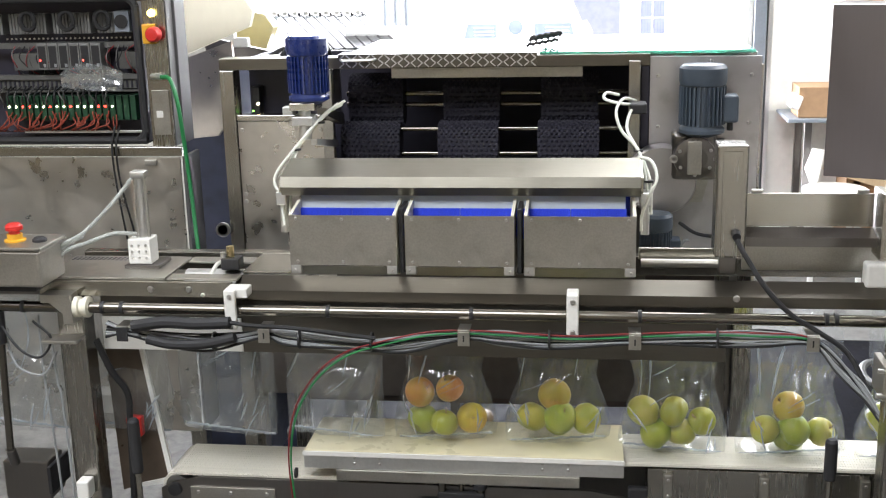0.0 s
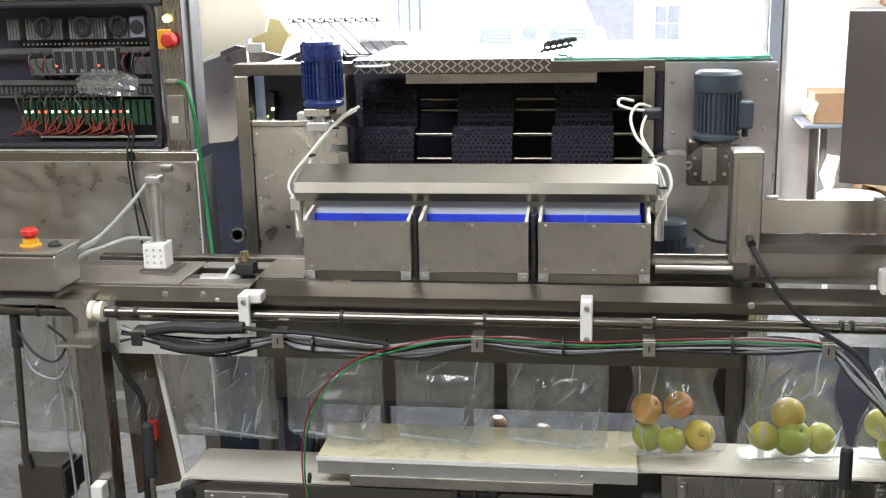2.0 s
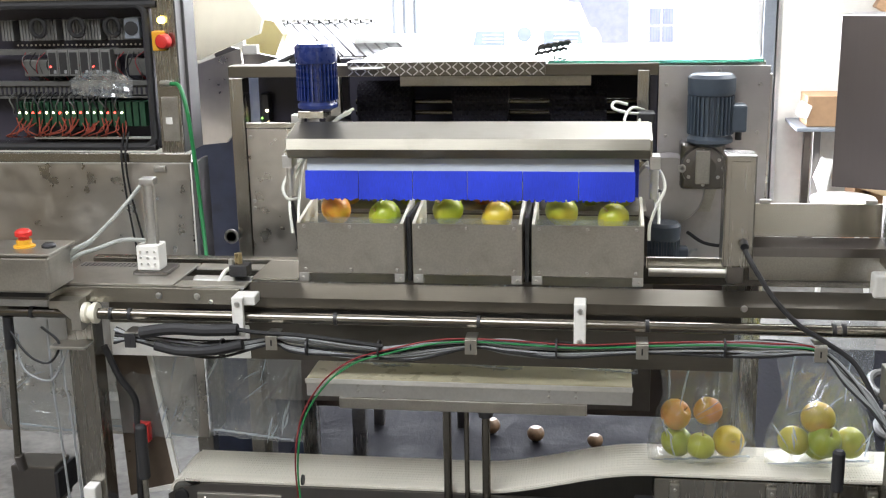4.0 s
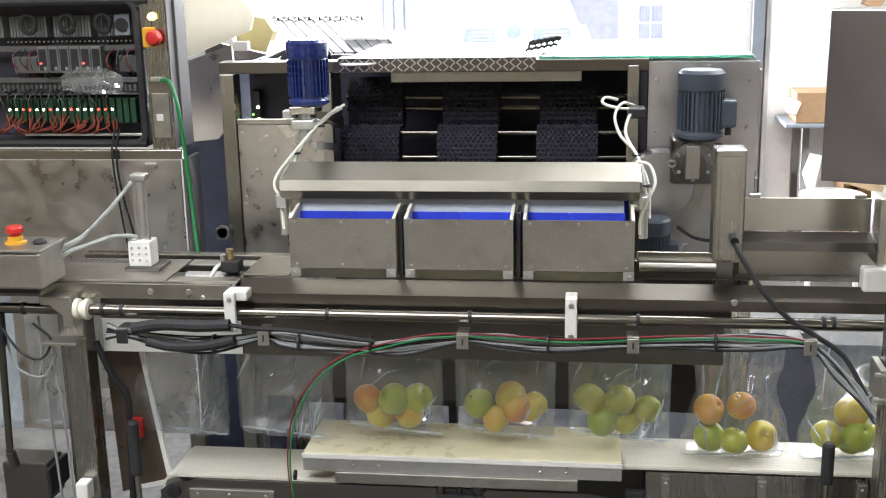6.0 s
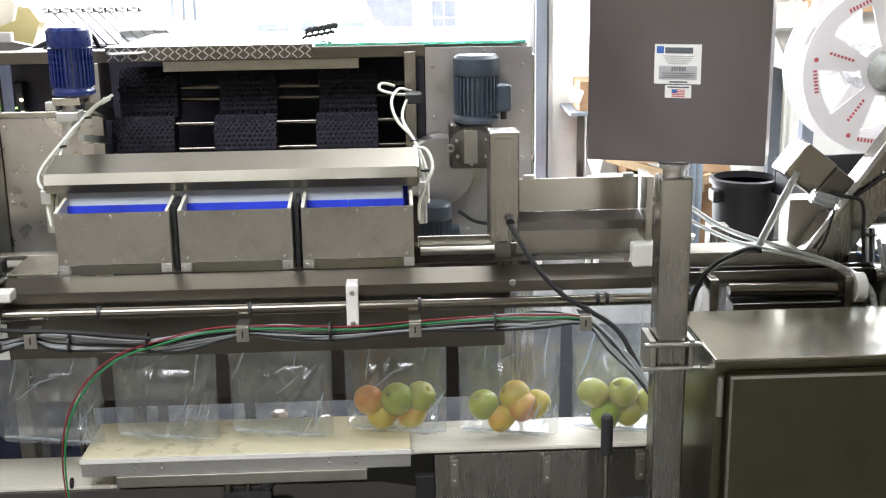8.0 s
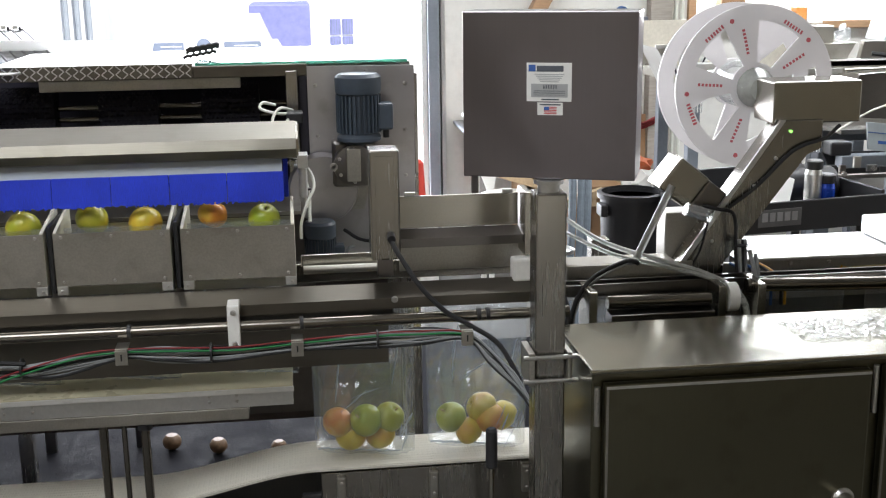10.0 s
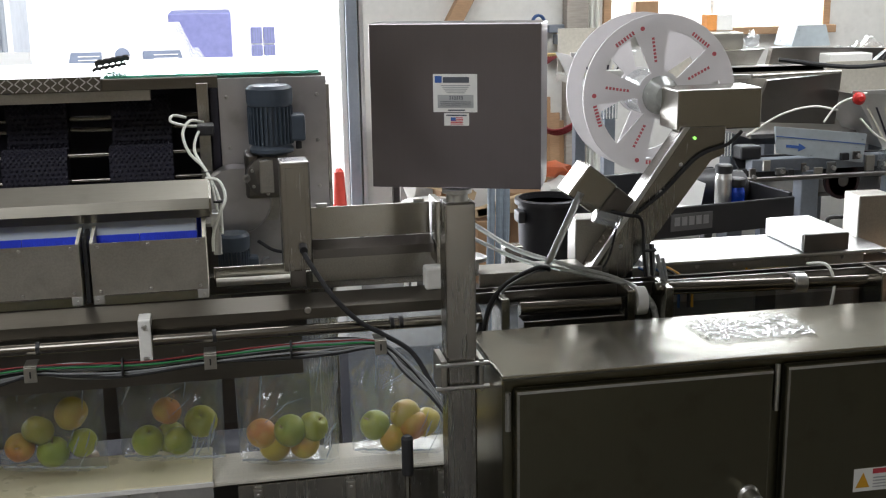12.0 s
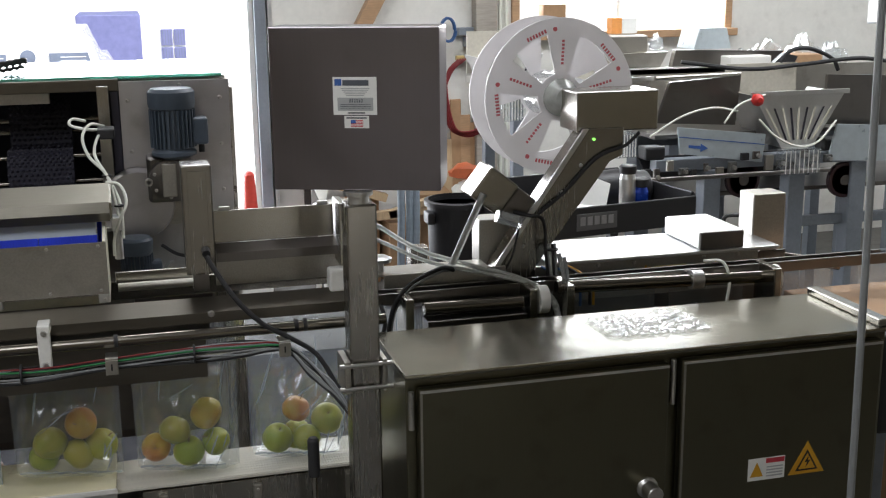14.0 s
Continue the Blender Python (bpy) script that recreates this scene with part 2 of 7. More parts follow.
# Near black with almost no shine, to keep door glare off the floor.
DARK_FLOOR = mat("damp_black_mat", (0.008, 0.008, 0.010), 0.7, 0, 0.6, 60, (1, 0.5, 1), 0.9, 0.3, spread=0.25, shine=0.02)
WALLPAINT = mat("white_wall_paint", (0.72, 0.71, 0.67), 0.6, 0, 0.05, 25, bump=0.15, stain=0.15)
CEIL = mat("ceiling_board", (0.34, 0.32, 0.29), 0.8, 0, 0.06, 25, bump=0.2)
# Unseen walls' brown, toned for what the steel mirrors.
DULLWALL = mat("dull_brown_wall_paint", (0.26, 0.22, 0.155), 0.7, 0, 0.12, 12, bump=0.15, stain=0.3)
WOOD = mat("pine_timber", (0.40, 0.25, 0.14), 0.6, 0, 0.2, 18, (1, 1, 9), 0.3)
PLY = mat("pale_board", (0.52, 0.38, 0.23), 0.6, 0, 0.15, 20, (8, 1, 1), 0.2)
CARD = mat("brown_cardboard", (0.36, 0.22, 0.12), 0.75, 0, 0.12, 30, bump=0.2, stain=0.15)
PAPER = mat("white_paper_label", (0.80, 0.80, 0.77), 0.55, 0, 0.03, 60)
INK = mat("printed_ink", (0.10, 0.11, 0.13), 0.6, 0, 0.1, 60)
INK_BLUE = mat("blue_ink", (0.05, 0.13, 0.42), 0.6, 0, 0.1, 60)
INK_RED = mat("red_ink", (0.55, 0.05, 0.07), 0.6, 0, 0.1, 60)
INK_GREY = mat("grey_ink", (0.42, 0.43, 0.43), 0.6, 0, 0.05, 60)
PCB = mat("green_circuit_board", (0.008, 0.05, 0.022), 0.5, 0, 0.3, 90)
REEL = sheet_mat("printed_protective_sheet", (0.84, 0.82, 0.82), 0.3)
COBALT = mat("blue_bottle", (0.01, 0.055, 0.42), 0.25, 0.3, 0.1, 60)
VANPAINT = mat("white_van_paint", (0.80, 0.81, 0.82), 0.25, 0, 0.03, 30, coat=0.5)
VANGLASS = mat("pale_blue_lamp_glass", (0.16, 0.19, 0.26), 0.15, 0, 0.1, 10, bump=0)
CONTAINER = mat("blue_container_paint", (0.15, 0.16, 0.33), 0.5, 0, 0.1, 10)
PALE_PAVING = mat("pale_concrete_yard", (0.62, 0.60, 0.56), 0.8, 0, 0.12, 6, bump=0.3)
FROSTED = sheet_mat("frosted_roof_sheet", (0.85, 0.86, 0.87), 0.75)
PALE_SHEET = sheet_mat("pale_translucent_board", (0.88, 0.88, 0.86), 0.6)
LANE_PALE = mat("pale_grey_lane", (0.075, 0.075, 0.08), 0.4, 0.3, 0.1, 30, bump=0.06, stain=0.25)
WASTE_FRUIT = mat("brown_waste_fruit", (0.12, 0.07, 0.035), 0.55, 0, 0.4, 60, bump=0.2)
FILM = film_mat("clear_bag_film", 0.12, (0.98, 0.985, 0.985), 0.05)
FILM_EMPTY = film_mat("clear_empty_bag_film", 0.18, (0.95, 0.975, 0.98), 0.50)
FILM_FILLING = film_mat("clear_soft_bag_film", 0.13, (0.97, 0.98, 0.985), 0.10)
# Milky film for the glints drawn on creases, and for bottom seams.
MILKY_STRIP = film_mat("folded_film", 0.35, (0.97, 0.98, 0.985), 0.6)
PINK_PRINT = mat("red_print", (0.55, 0.12, 0.14), 0.5, 0, 0.08, 60)
POUCH = film_mat("clear_pouch_film", 0.30, (0.96, 0.97, 0.97), 0.25)
CRUMPLE = film_mat("crumpled_film", 0.26, (0.96, 0.97, 0.97), 0.08)
LED_RED = glow_mat("red_indicator", (1.0, 0.02, 0.015), 6)
LED_WARM = glow_mat("warm_indicator", (1.0, 0.82, 0.5), 5)
LED_GREEN = glow_mat("green_indicator", (0.25, 0.8, 0.12), 1.2)
LAMP_AMBER = glow_mat("amber_lamp", (1.0, 0.75, 0.15), 4)
APPLES = [
    apple_mat("green_apple_skin", (0.39, 0.42, 0.035), (0.50, 0.44, 0.05), 0.5),
    apple_mat("yellow_apple_skin", (0.60, 0.47, 0.045), (0.64, 0.36, 0.04), 0.4),
    apple_mat("orange_apple_skin", (0.66, 0.42, 0.045), (0.64, 0.23, 0.035), 0.6),
    apple_mat("lime_apple_skin", (0.31, 0.40, 0.025), (0.40, 0.42, 0.04), 0.5),
]

# ---- mesh helpers ----
BASE = {}


def box(x0, x1, y0, y1, z0, z1, bevel=0.0015, bm=None):
    """A box with softened edges."""
    bm = bm or bmesh.new()
    v = bmesh.ops.create_cube(bm, size=1.0)["verts"]
    bmesh.ops.transform(bm, matrix=Matrix.Translation(((x0 + x1) / 2, (y0 + y1) / 2, (z0 + z1) / 2)) @ Matrix.Diagonal((x1 - x0, y1 - y0, z1 - z0, 1)), verts=v)
    if bevel:
        edges = list({e for a in v for e in a.link_edges})
        bmesh.ops.bevel(bm, geom=edges, offset=min(bevel, 0.3 * min(x1 - x0, y1 - y0, z1 - z0)), segments=2, affect="EDGES", profile=0.5)
    return bm


def rod(p0, p1, r, r2=None, seg=16, bm=None, bevel=0.0):
    """A cylinder or cone from p0 to p1."""
    bm = bm or bmesh.new()
    p0, p1 = Vector(p0), Vector(p1)
    turn = (p1 - p0).to_track_quat("Z", "Y").to_matrix().to_4x4()
    v = bmesh.ops.create_cone(bm, cap_ends=True, segments=seg, radius1=r, radius2=r if r2 is None else r2, depth=(p1 - p0).length)["verts"]
    bmesh.ops.transform(bm, matrix=Matrix.Translation((p0 + p1) / 2) @ turn, verts=v)
    if bevel:
        rims = [e for e in {e for a in v for e in a.link_edges} if any(len(f.verts) > 4 for f in e.link_faces)]
        bmesh.ops.bevel(bm, geom=rims, offset=bevel, segments=2, affect="EDGES", profile=0.5)
    return bm


def curve_points(points, steps=6):
    """A smooth line through the points."""
    p = [Vector(a) for a in points]
    if len(p) < 3:
        return p
    p = [2 * p[0] - p[1], *p, 2 * p[-1] - p[-2]]
    out = []
    for i in range(1, len(p) - 2):
        a, b, c, d = p[i - 1 : i + 3]
        for s in range(steps):
            t = s / steps
            out.append(0.5 * (2 * b + (c - a) * t + (2 * a - 5 * b + 4 * c - d) * t * t + (3 * b - a - 3 * c + d) * t**3))
    return out + [p[-2]]


def tube(points, r, seg=8, steps=6, bm=None):
    """A round hose or cable along a smooth line."""
    bm = bm or bmesh.new()
    line = curve_points(points, steps)
    rings, side = [], None
    for i, c in enumerate(line):
        way = (line[min(i + 1, len(line) - 1)] - line[max(i - 1, 0)]).normalized()
        if side is None:
            side = way.orthogonal().normalized()
        side = (side - way * side.dot(way)).normalized()
        up = way.cross(side)
        rings.append([bm.verts.new(c + r * (math.cos(a) * side + math.sin(a) * up)) for a in (2 * math.pi * k / seg for k in range(seg))])
    for a, b in zip(rings, rings[1:]):
        for k in range(seg):
            bm.faces.new((a[k], a[(k + 1) % seg], b[(k + 1) % seg], b[k]))
    bm.faces.new(rings[0][::-1])
    bm.faces.new(rings[-1])
    return bm


def prism(outline, axis, a, b, bevel=0.0, bm=None):
    """A flat outline pushed from a to b along an axis; the outline gives the other two coordinates in order."""
    bm = bm or bmesh.new()
    n = "xyz".index(axis)

    def at(u, v, w):
        c = [u, v]
        c.insert(n, w)
        return c

    lo = [bm.verts.new(at(u, v, a)) for u, v in outline]
    hi = [bm.verts.new(at(u, v, b)) for u, v in outline]
    faces = [bm.faces.new(lo), bm.faces.new(hi)]
    for k in range(len(lo)):
        faces.append(bm.faces.new((lo[k], lo[(k + 1) % len(lo)], hi[(k + 1) % len(hi)], hi[k])))
    bmesh.ops.recalc_face_normals(bm, faces=faces)
    if bevel:
        bmesh.ops.bevel(bm, geom=list({e for f in faces for e in f.edges}), offset=bevel, segments=2, affect="EDGES", profile=0.5)
    return bm


def lathe(profile, center, axis="z", seg=24, bm=None):
    """A turned body: (radius, height) pairs round an axis through center."""
    bm = bm or bmesh.new()
    rings = []
    for r, h in profile:
        ring = []
        for k in range(seg):
            a = 2 * math.pi * k / seg
            u, v = r * math.cos(a), r * math.sin(a)
            ring.append(bm.verts.new(Vector(center) + Vector({"x": (h, u, v), "y": (u, h, v), "z": (u, v, h)}[axis])))
        rings.append(ring)
    for a, b in zip(rings, rings[1:]):
        for k in range(seg):
            bm.faces.new((a[k], a[(k + 1) % seg], b[(k + 1) % seg], b[k]))
    bm.faces.new(rings[0])
    bm.faces.new(rings[-1])
    bmesh.ops.recalc_face_normals(bm, faces=bm.faces)
    return bm


def turned(bm, m):
    bmesh.ops.transform(bm, matrix=m, verts=bm.verts)
    return bm


def about(bm, point, rx=0, ry=0, rz=0):
    """Turns a bmesh about a point."""
    p = Vector(point)
    return turned(bm, Matrix.Translation(p) @ pose(0, 0, 0, rx, ry, rz) @ Matrix.Translation(-p))


def mesh_of(name, bm, material):
    me = bpy.data.meshes.new(name)
    for f in bm.faces:
        f.smooth = True
    for e in bm.edges:
        if len(e.link_faces) == 2:
            turn, a, b = e.calc_face_angle(0), *(f.calc_area() for f in e.link_faces)
            if turn > 0.6 or (turn > 0.2 and max(a, b) > 5 * min(a, b)):
                e.smooth = False
    bm.to_mesh(me)
    bm.free()
    for one in material if isinstance(material, (list, tuple)) else [material]:
        me.materials.append(one)
    return me


def thing(name, label, category, at=(0, 0, 0), group="", kind=""):
    """An empty at the base of a thing that is built of parts."""
    ob = new(name)
    ob.empty_display_size = 0.05
    ob.location = at
    BASE[ob] = Vector(at)
    return tagged(ob, label, category, group, kind)


def part(name, bm, material, parent, label=""):
    """One mesh under a thing or part; the bmesh is given in world coordinates."""
    base = BASE[parent]
    bmesh.ops.translate(bm, vec=-base, verts=bm.verts)
    ob = new(name, mesh_of(name, bm, material))
    ob.parent = parent
    BASE[ob] = base
    return tagged(ob, label)


def same_part(ob, shift, parent=None):
    """A repeat of a part that shares its mesh, moved by shift."""
    twin = new(ob.name.split(".")[0], ob.data)
    twin.parent = parent or ob.parent
    twin.location = shift
    BASE[twin] = BASE[ob]
    return twin


def solid(name, bm, material, label, category, group="", kind=""):
    """A thing that is one mesh, with its origin at its base."""
    lo = [min(v.co[i] for v in bm.verts) for i in range(3)]
    hi = [max(v.co[i] for v in bm.verts) for i in range(3)]
    at = Vector(((lo[0] + hi[0]) / 2, (lo[1] + hi[1]) / 2, lo[2]))
    bmesh.ops.translate(bm, vec=-at, verts=bm.verts)
    ob = new(name, mesh_of(name, bm, material))
    ob.location = at
    BASE[ob] = at
    return tagged(ob, label, category, group, kind)


def screws(places, parent, axis="y", r=0.0055, material=None):
    """Round-headed screws, each a part."""
    first = None
    for p in places:
        if first is None:
            d = {"y": (0, -1, 0), "z": (0, 0, 1), "x": (-1, 0, 0)}[axis]
            q = Vector(p) + 0.004 * Vector(d)
            first, origin = part("screw", rod(p, q, r, r * 0.7, 10), material or ZINC, parent), Vector(p)
        else:
            same_part(first, Vector(p) - origin)


# ---- the large structure ----
solid("ground", box(-60, 60, -40, 120, -0.60, -0.40, 0), PALE_PAVING, "pale concrete yard around the workshop", "ground", kind="structure")
solid("floor", box(-4.4, 7.4, -5.2, 4.8, -0.40, 0.0, 0), CONCRETE, "grey stained concrete workshop floor", "floor", kind="structure")


def wall_with_openings(name, x0, x1, y0, y1, z1, holes, label, paint=None):
    """A wall along x with rectangular openings (x0, x1, z0, z1) through it."""
    bm = bmesh.new()
    xs = sorted({x0, x1, *(h[0] for h in holes), *(h[1] for h in holes)})
    for a, b in zip(xs, xs[1:]):
        cuts = sorted((h[2], h[3]) for h in holes if h[0] <= a and h[1] >= b)
        z = 0.0
        for lo, hi in cuts + [(z1, z1)]:
            if lo > z:
                box(a, b, y0, y1, z, lo, 0, bm)
            z = hi
    return solid(name, bm, paint or WALLPAINT, label, "wall", kind="structure")


wall_with_openings("wall_north", -4.2, 7.2, 4.6, 4.8, 3.6, [(-1.9, 1.22, 0.0, 3.2), (2.85, 4.32, 1.45, 2.45), (5.4, 6.6, 1.45, 2.7)], "white painted wall with a wide door opening")
# Unseen wall; its two openings are added to give the steel reflections.
wall_with_openings("wall_south", -4.2, 7.2, -5.2, -5.0, 3.6, [(-1.9, -1.5, 0.0, 2.2), (1.45, 1.85, 0.0, 2.2)], "unseen brown wall with two openings added for glints in the steel", DULLWALL)
solid("wall_west", box(-4.4, -4.2, -5.2, 4.8, 0, 3.6, 0), DULLWALL, "unseen brown side wall closing the room", "wall", kind="structure")
# Unseen wall, kept white as a reflector for the right side.
solid("wall_east", box(7.2, 7.4, -5.2, 4.8, 0, 3.6, 0), WALLPAINT, "unseen side wall, white to bounce light back", "wall", kind="structure")
# Unseen ceiling; its two openings are added for the fill lamps.
bm = box(-4.4, 7.4, -5.2, -2.8, 3.6, 3.75, 0)
box(-4.4, 7.4, -1.0, 1.3, 3.6, 3.75, 0, bm)
box(-4.4, 7.4, 2.6, 4.8, 3.6, 3.75, 0, bm)
box(-4.4, 0.2, 1.3, 2.6, 3.6, 3.75, 0, bm)
box(7.0, 7.4, 1.3, 2.6, 3.6, 3.75, 0, bm)
box(-4.4, -2.6, -2.8, -1.0, 3.6, 3.75, 0, bm)
box(0.2, 7.4, -2.8, -1.0, 3.6, 3.75, 0, bm)
solid("ceiling", bm, CEIL, "board ceiling with two skylight openings", "ceiling", kind="structure")
# Added sheets that keep the sun out of the lamp openings.
for n, (x0, x1, y0, y1) in enumerate(((-2.6, 0.2, -2.8, -1.0), (0.2, 7.0, 1.3, 2.6))):
    solid(f"skylight_{n + 1}", box(x0 - 0.05, x1 + 0.05, y0 - 0.05, y1 + 0.05, 3.755, 3.761, 0), FROSTED, "frosted white skylight sheet in the roof", "skylight", kind="structure")

jamb = thing("door_1", "pale grey metal sliding door track and jamb", "door frame", (1.22, 4.5, 0), kind="structure")
part("jamb", box(1.205, 1.27, 4.50, 4.597, 0, 3.25), GREYPAINT, jamb)
part("track", box(1.285, 1.31, 4.53, 4.597, 0, 3.25), ALU, jamb)
part("stop_strip", box(1.17, 1.203, 4.56, 4.60, 0, 3.2), WHITE, jamb)
win = thing("window_1", "timber framed workshop window with bright panes", "window", (3.58, 4.6, 1.45), kind="structure")
part("frame", box(2.82, 2.87, 4.57, 4.70, 1.42, 2.48, 0.004), WOOD, win)
part("frame", box(4.30, 4.35, 4.57, 4.70, 1.42, 2.48, 0.004), WOOD, win)
part("sill", box(2.80, 4.37, 4.52, 4.70, 1.40, 1.448, 0.004), WOOD, win)
part("mullion", box(3.56, 3.59, 4.66, 4.70, 1.45, 2.45, 0.004), WHITE, win)

# ---- fruit sizer behind the bins ----
sizer = thing("fruit_sizer", "stainless steel fruit sizer with black brush belts on rollers", "fruit sizer", (0.0, 0.9, 0))
part("top_beam", box(-0.685, 0.44, 0.600, 0.66, 1.545, 1.575), BAR_STEEL, sizer)
part("top_sheet", box(-0.365, 0.71, 0.662, 1.22, 1.556, 1.572), STEEL, sizer)
part("stile", box(-0.685, -0.648, 0.600, 0.66, 0.30, 1.543), STEEL_X, sizer)
part("left_panel", box(-0.646, -0.395, 0.606, 0.612, 0.95, 1.408), STEEL_SWIRL, sizer)
part("left_rail", box(-0.646, -0.39, 0.602, 0.64, 1.409, 1.425), STEEL, sizer)
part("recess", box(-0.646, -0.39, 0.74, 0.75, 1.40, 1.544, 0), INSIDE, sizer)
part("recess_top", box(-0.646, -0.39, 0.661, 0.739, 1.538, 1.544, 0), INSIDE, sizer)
part("sensor", box(-0.628, -0.606, 0.69, 0.73, 1.415, 1.49, 0.003), BLACK, sizer)
part("sensor_light", rod((-0.61, 0.689, 1.445), (-0.61, 0.686, 1.445), 0.004, seg=8), LED_WARM, sizer)
part("sensor_light", rod((-0.625, 0.689, 1.425), (-0.625, 0.686, 1.425), 0.003, seg=8), LED_GREEN, sizer)
part("inner_post", box(-0.43, -0.39, 0.615, 0.65, 1.425, 1.544), STEEL_DARK, sizer)
part("rear_panel", box(-0.68, 0.715, 1.15, 1.16, 0.395, 0.95, 0.002), mat("brown_rear_sheet", (0.10, 0.075, 0.065), 0.5, 0, 0.2, 12, stain=0.3), sizer, "brown rear sheet below the sizer")
part("gearbox_plate", box(-0.412, -0.384, 0.602, 0.63, 1.20, 1.544), STEEL_MATT, sizer)
bm = prism([(0.44, 1.568), (0.714, 1.566), (0.712, 1.06), (0.60, 1.04), (0.46, 1.06), (0.46, 1.20), (0.50, 1.30), (0.44, 1.34)], "y", 0.600, 0.612)
part("right_plate", bm, END_PLATE, sizer, "scuffed steel end plate")
part("right_edge", box(0.700, 0.716, 0.613, 1.22, 1.0, 1.555), STEEL_X, sizer)
part("hanger", box(0.386, 0.415, 0.575, 0.60, 1.27, 1.56), STEEL_X, sizer)
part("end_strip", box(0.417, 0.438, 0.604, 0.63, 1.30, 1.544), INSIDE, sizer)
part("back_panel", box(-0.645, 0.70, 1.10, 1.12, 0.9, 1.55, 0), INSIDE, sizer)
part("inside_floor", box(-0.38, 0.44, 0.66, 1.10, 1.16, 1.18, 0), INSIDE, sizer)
part("side_panel", box(-0.70, -0.687, 0.66, 1.22, 0.30, 1.55, 0.002), NAVY, sizer)
part("side_panel", box(0.718, 0.728, 0.66, 1.22, 0.30, 1.54, 0.002), STEEL_SWIRL, sizer)
part("lower_panel", box(-0.647, 0.44, 0.64, 0.648, 0.62, 1.26, 0.002), PANEL_BROWN, sizer)
screws([(x, 0.64, 0.84) for x in (-0.5, -0.24, 0.02, 0.28)], sizer, r=0.006, material=BLACK)
part("feed_ramp", box(-0.385, 0.41, 0.40, 0.60, 1.227, 1.2365, 0.001), STEEL_MATT, sizer)
part("cross_beam", box(-0.23, 0.27, 0.64, 0.665, 1.515, 1.542), STEEL_MATT, sizer)
for lx in (-0.66, 0.70):
    part("leg", box(lx - 0.025, lx + 0.025, 0.64, 0.69, 0.0, 0.95), STEEL_X, sizer)
    part("leg", box(lx - 0.025, lx + 0.025, 1.14, 1.19, 0.0, 1.0), STEEL_X, sizer)
screws([(x, 0.6, 1.52) for x in (0.46, 0.69)] + [(0.688, 0.6, 1.40), (0.688, 0.6, 1.28), (0.462, 0.6, 1.39), (0.59, 0.6, 1.555)], sizer)
screws([(-0.635, 0.606, 1.385), (-0.635, 0.606, 1.21), (-0.635, 0.606, 1.19), (-0.42, 0.606, 1.385)], sizer, r=0.006)
# rollers and shafts
for z, y in ((1.455, 0.80), (1.425, 0.80), (1.372, 0.70), (1.305, 0.70)):
    part("shaft", rod((-0.385, y, z), (0.40, y, z), 0.007, seg=12), TUBE_STEEL, sizer)


def brush_belt(x0, x1, cy, cz, r, tall):
    """A black rubber finger belt over two rollers, with rows of short fingers."""
    bm = bmesh.new()
    n = 28
    ring0, ring1, loop = [], [], []
    for k in range(n):
        a = 2 * math.pi * k / n
        dy, dz = r * math.cos(a), r * math.sin(a) + (tall if math.sin(a) > 0 else -tall)
        loop.append((cy + dy + 0.12 * dz, cz + dz, math.cos(a), math.sin(a)))
    for yy, zz, _, _ in loop:
        ring0.append(bm.verts.new((x0, yy, zz)))
        ring1.append(bm.verts.new((x1, yy, zz)))
    for k in range(n):
        bm.faces.new((ring0[k], ring0[(k + 1) % n], ring1[(k + 1) % n], ring1[k]))
    bm.faces.new(ring0)
    bm.faces.new(ring1)
    rows = int((x1 - x0) / 0.0125)
    for k in range(n):
        yy, zz, ny, nz = loop[k]
        y2, z2, _, _ = loop[(k + 1) % n]
        d = math.hypot(y2 - yy, z2 - zz)
        for q in range(max(1, int(d / 0.012))):
            s = q / max(1, int(d / 0.012))
            for j in range(rows):
                x = x0 + (j + 0.5 + 0.5 * ((k + q) % 2) - 0.25) * (x1 - x0) / rows
                c = Vector((x, yy + s * (y2 - yy), zz + s * (z2 - zz)))
                if c.y > cy + 0.02:
                    continue
                out = Vector((0, ny, nz)) * 0.005
                quad = [bm.verts.new(c + Vector((dx, 0, 0)) + Vector((0, -nz, ny)) * dt) for dx, dt in ((-0.004, -0.0035), (0.004, -0.0035), (0.004, 0.0035), (-0.004, 0.0035))]
                tip = bm.verts.new(c + out)
                for e in range(4):
                    bm.faces.new((quad[e], quad[(e + 1) % 4], tip))
    bmesh.ops.recalc_face_normals(bm, faces=bm.faces)
    return bm


for x0, x1 in ((-0.375, -0.222), (-0.110, 0.044), (0.157, 0.311)):
    part("brush_belt", brush_belt(x0, x1, 0.80, 1.44, 0.035, 0.035), BRUSHMAT, sizer, "black rubber finger belt")
    part("brush_belt", brush_belt(x0 - 0.005, x1 + 0.003, 0.70, 1.335, 0.035, 0.02), BRUSHMAT, sizer, "black rubber finger belt")
# chequer plate cover, glass sheet and chain on top
bm = prism([(0.588, 1.549), (0.592, 1.549), (0.592, 1.579), (0.66, 1.581), (0.66, 1.584), (0.588, 1.583)], "x", -0.36, 0.155)
part("chequer_plate", bm, BAR_STEEL, sizer, "aluminium chequer plate cover")
bm = bmesh.new()
for i in range(30):
    for j in range(3):
        cx, cz = -0.350 + i * 0.0171, 1.5545 + j * 0.0105
        a = 40 if (i + j) % 2 else -40
        b = box(cx - 0.0082, cx + 0.0082, 0.5862, 0.5885, cz - 0.0014, cz + 0.0014, 0)
        about(b, (cx, 0.5875, cz), ry=a)
        me = bpy.data.meshes.new("tmp")
        b.to_mesh(me)
        b.free()
        bm.from_mesh(me)
        bpy.data.meshes.remove(me)
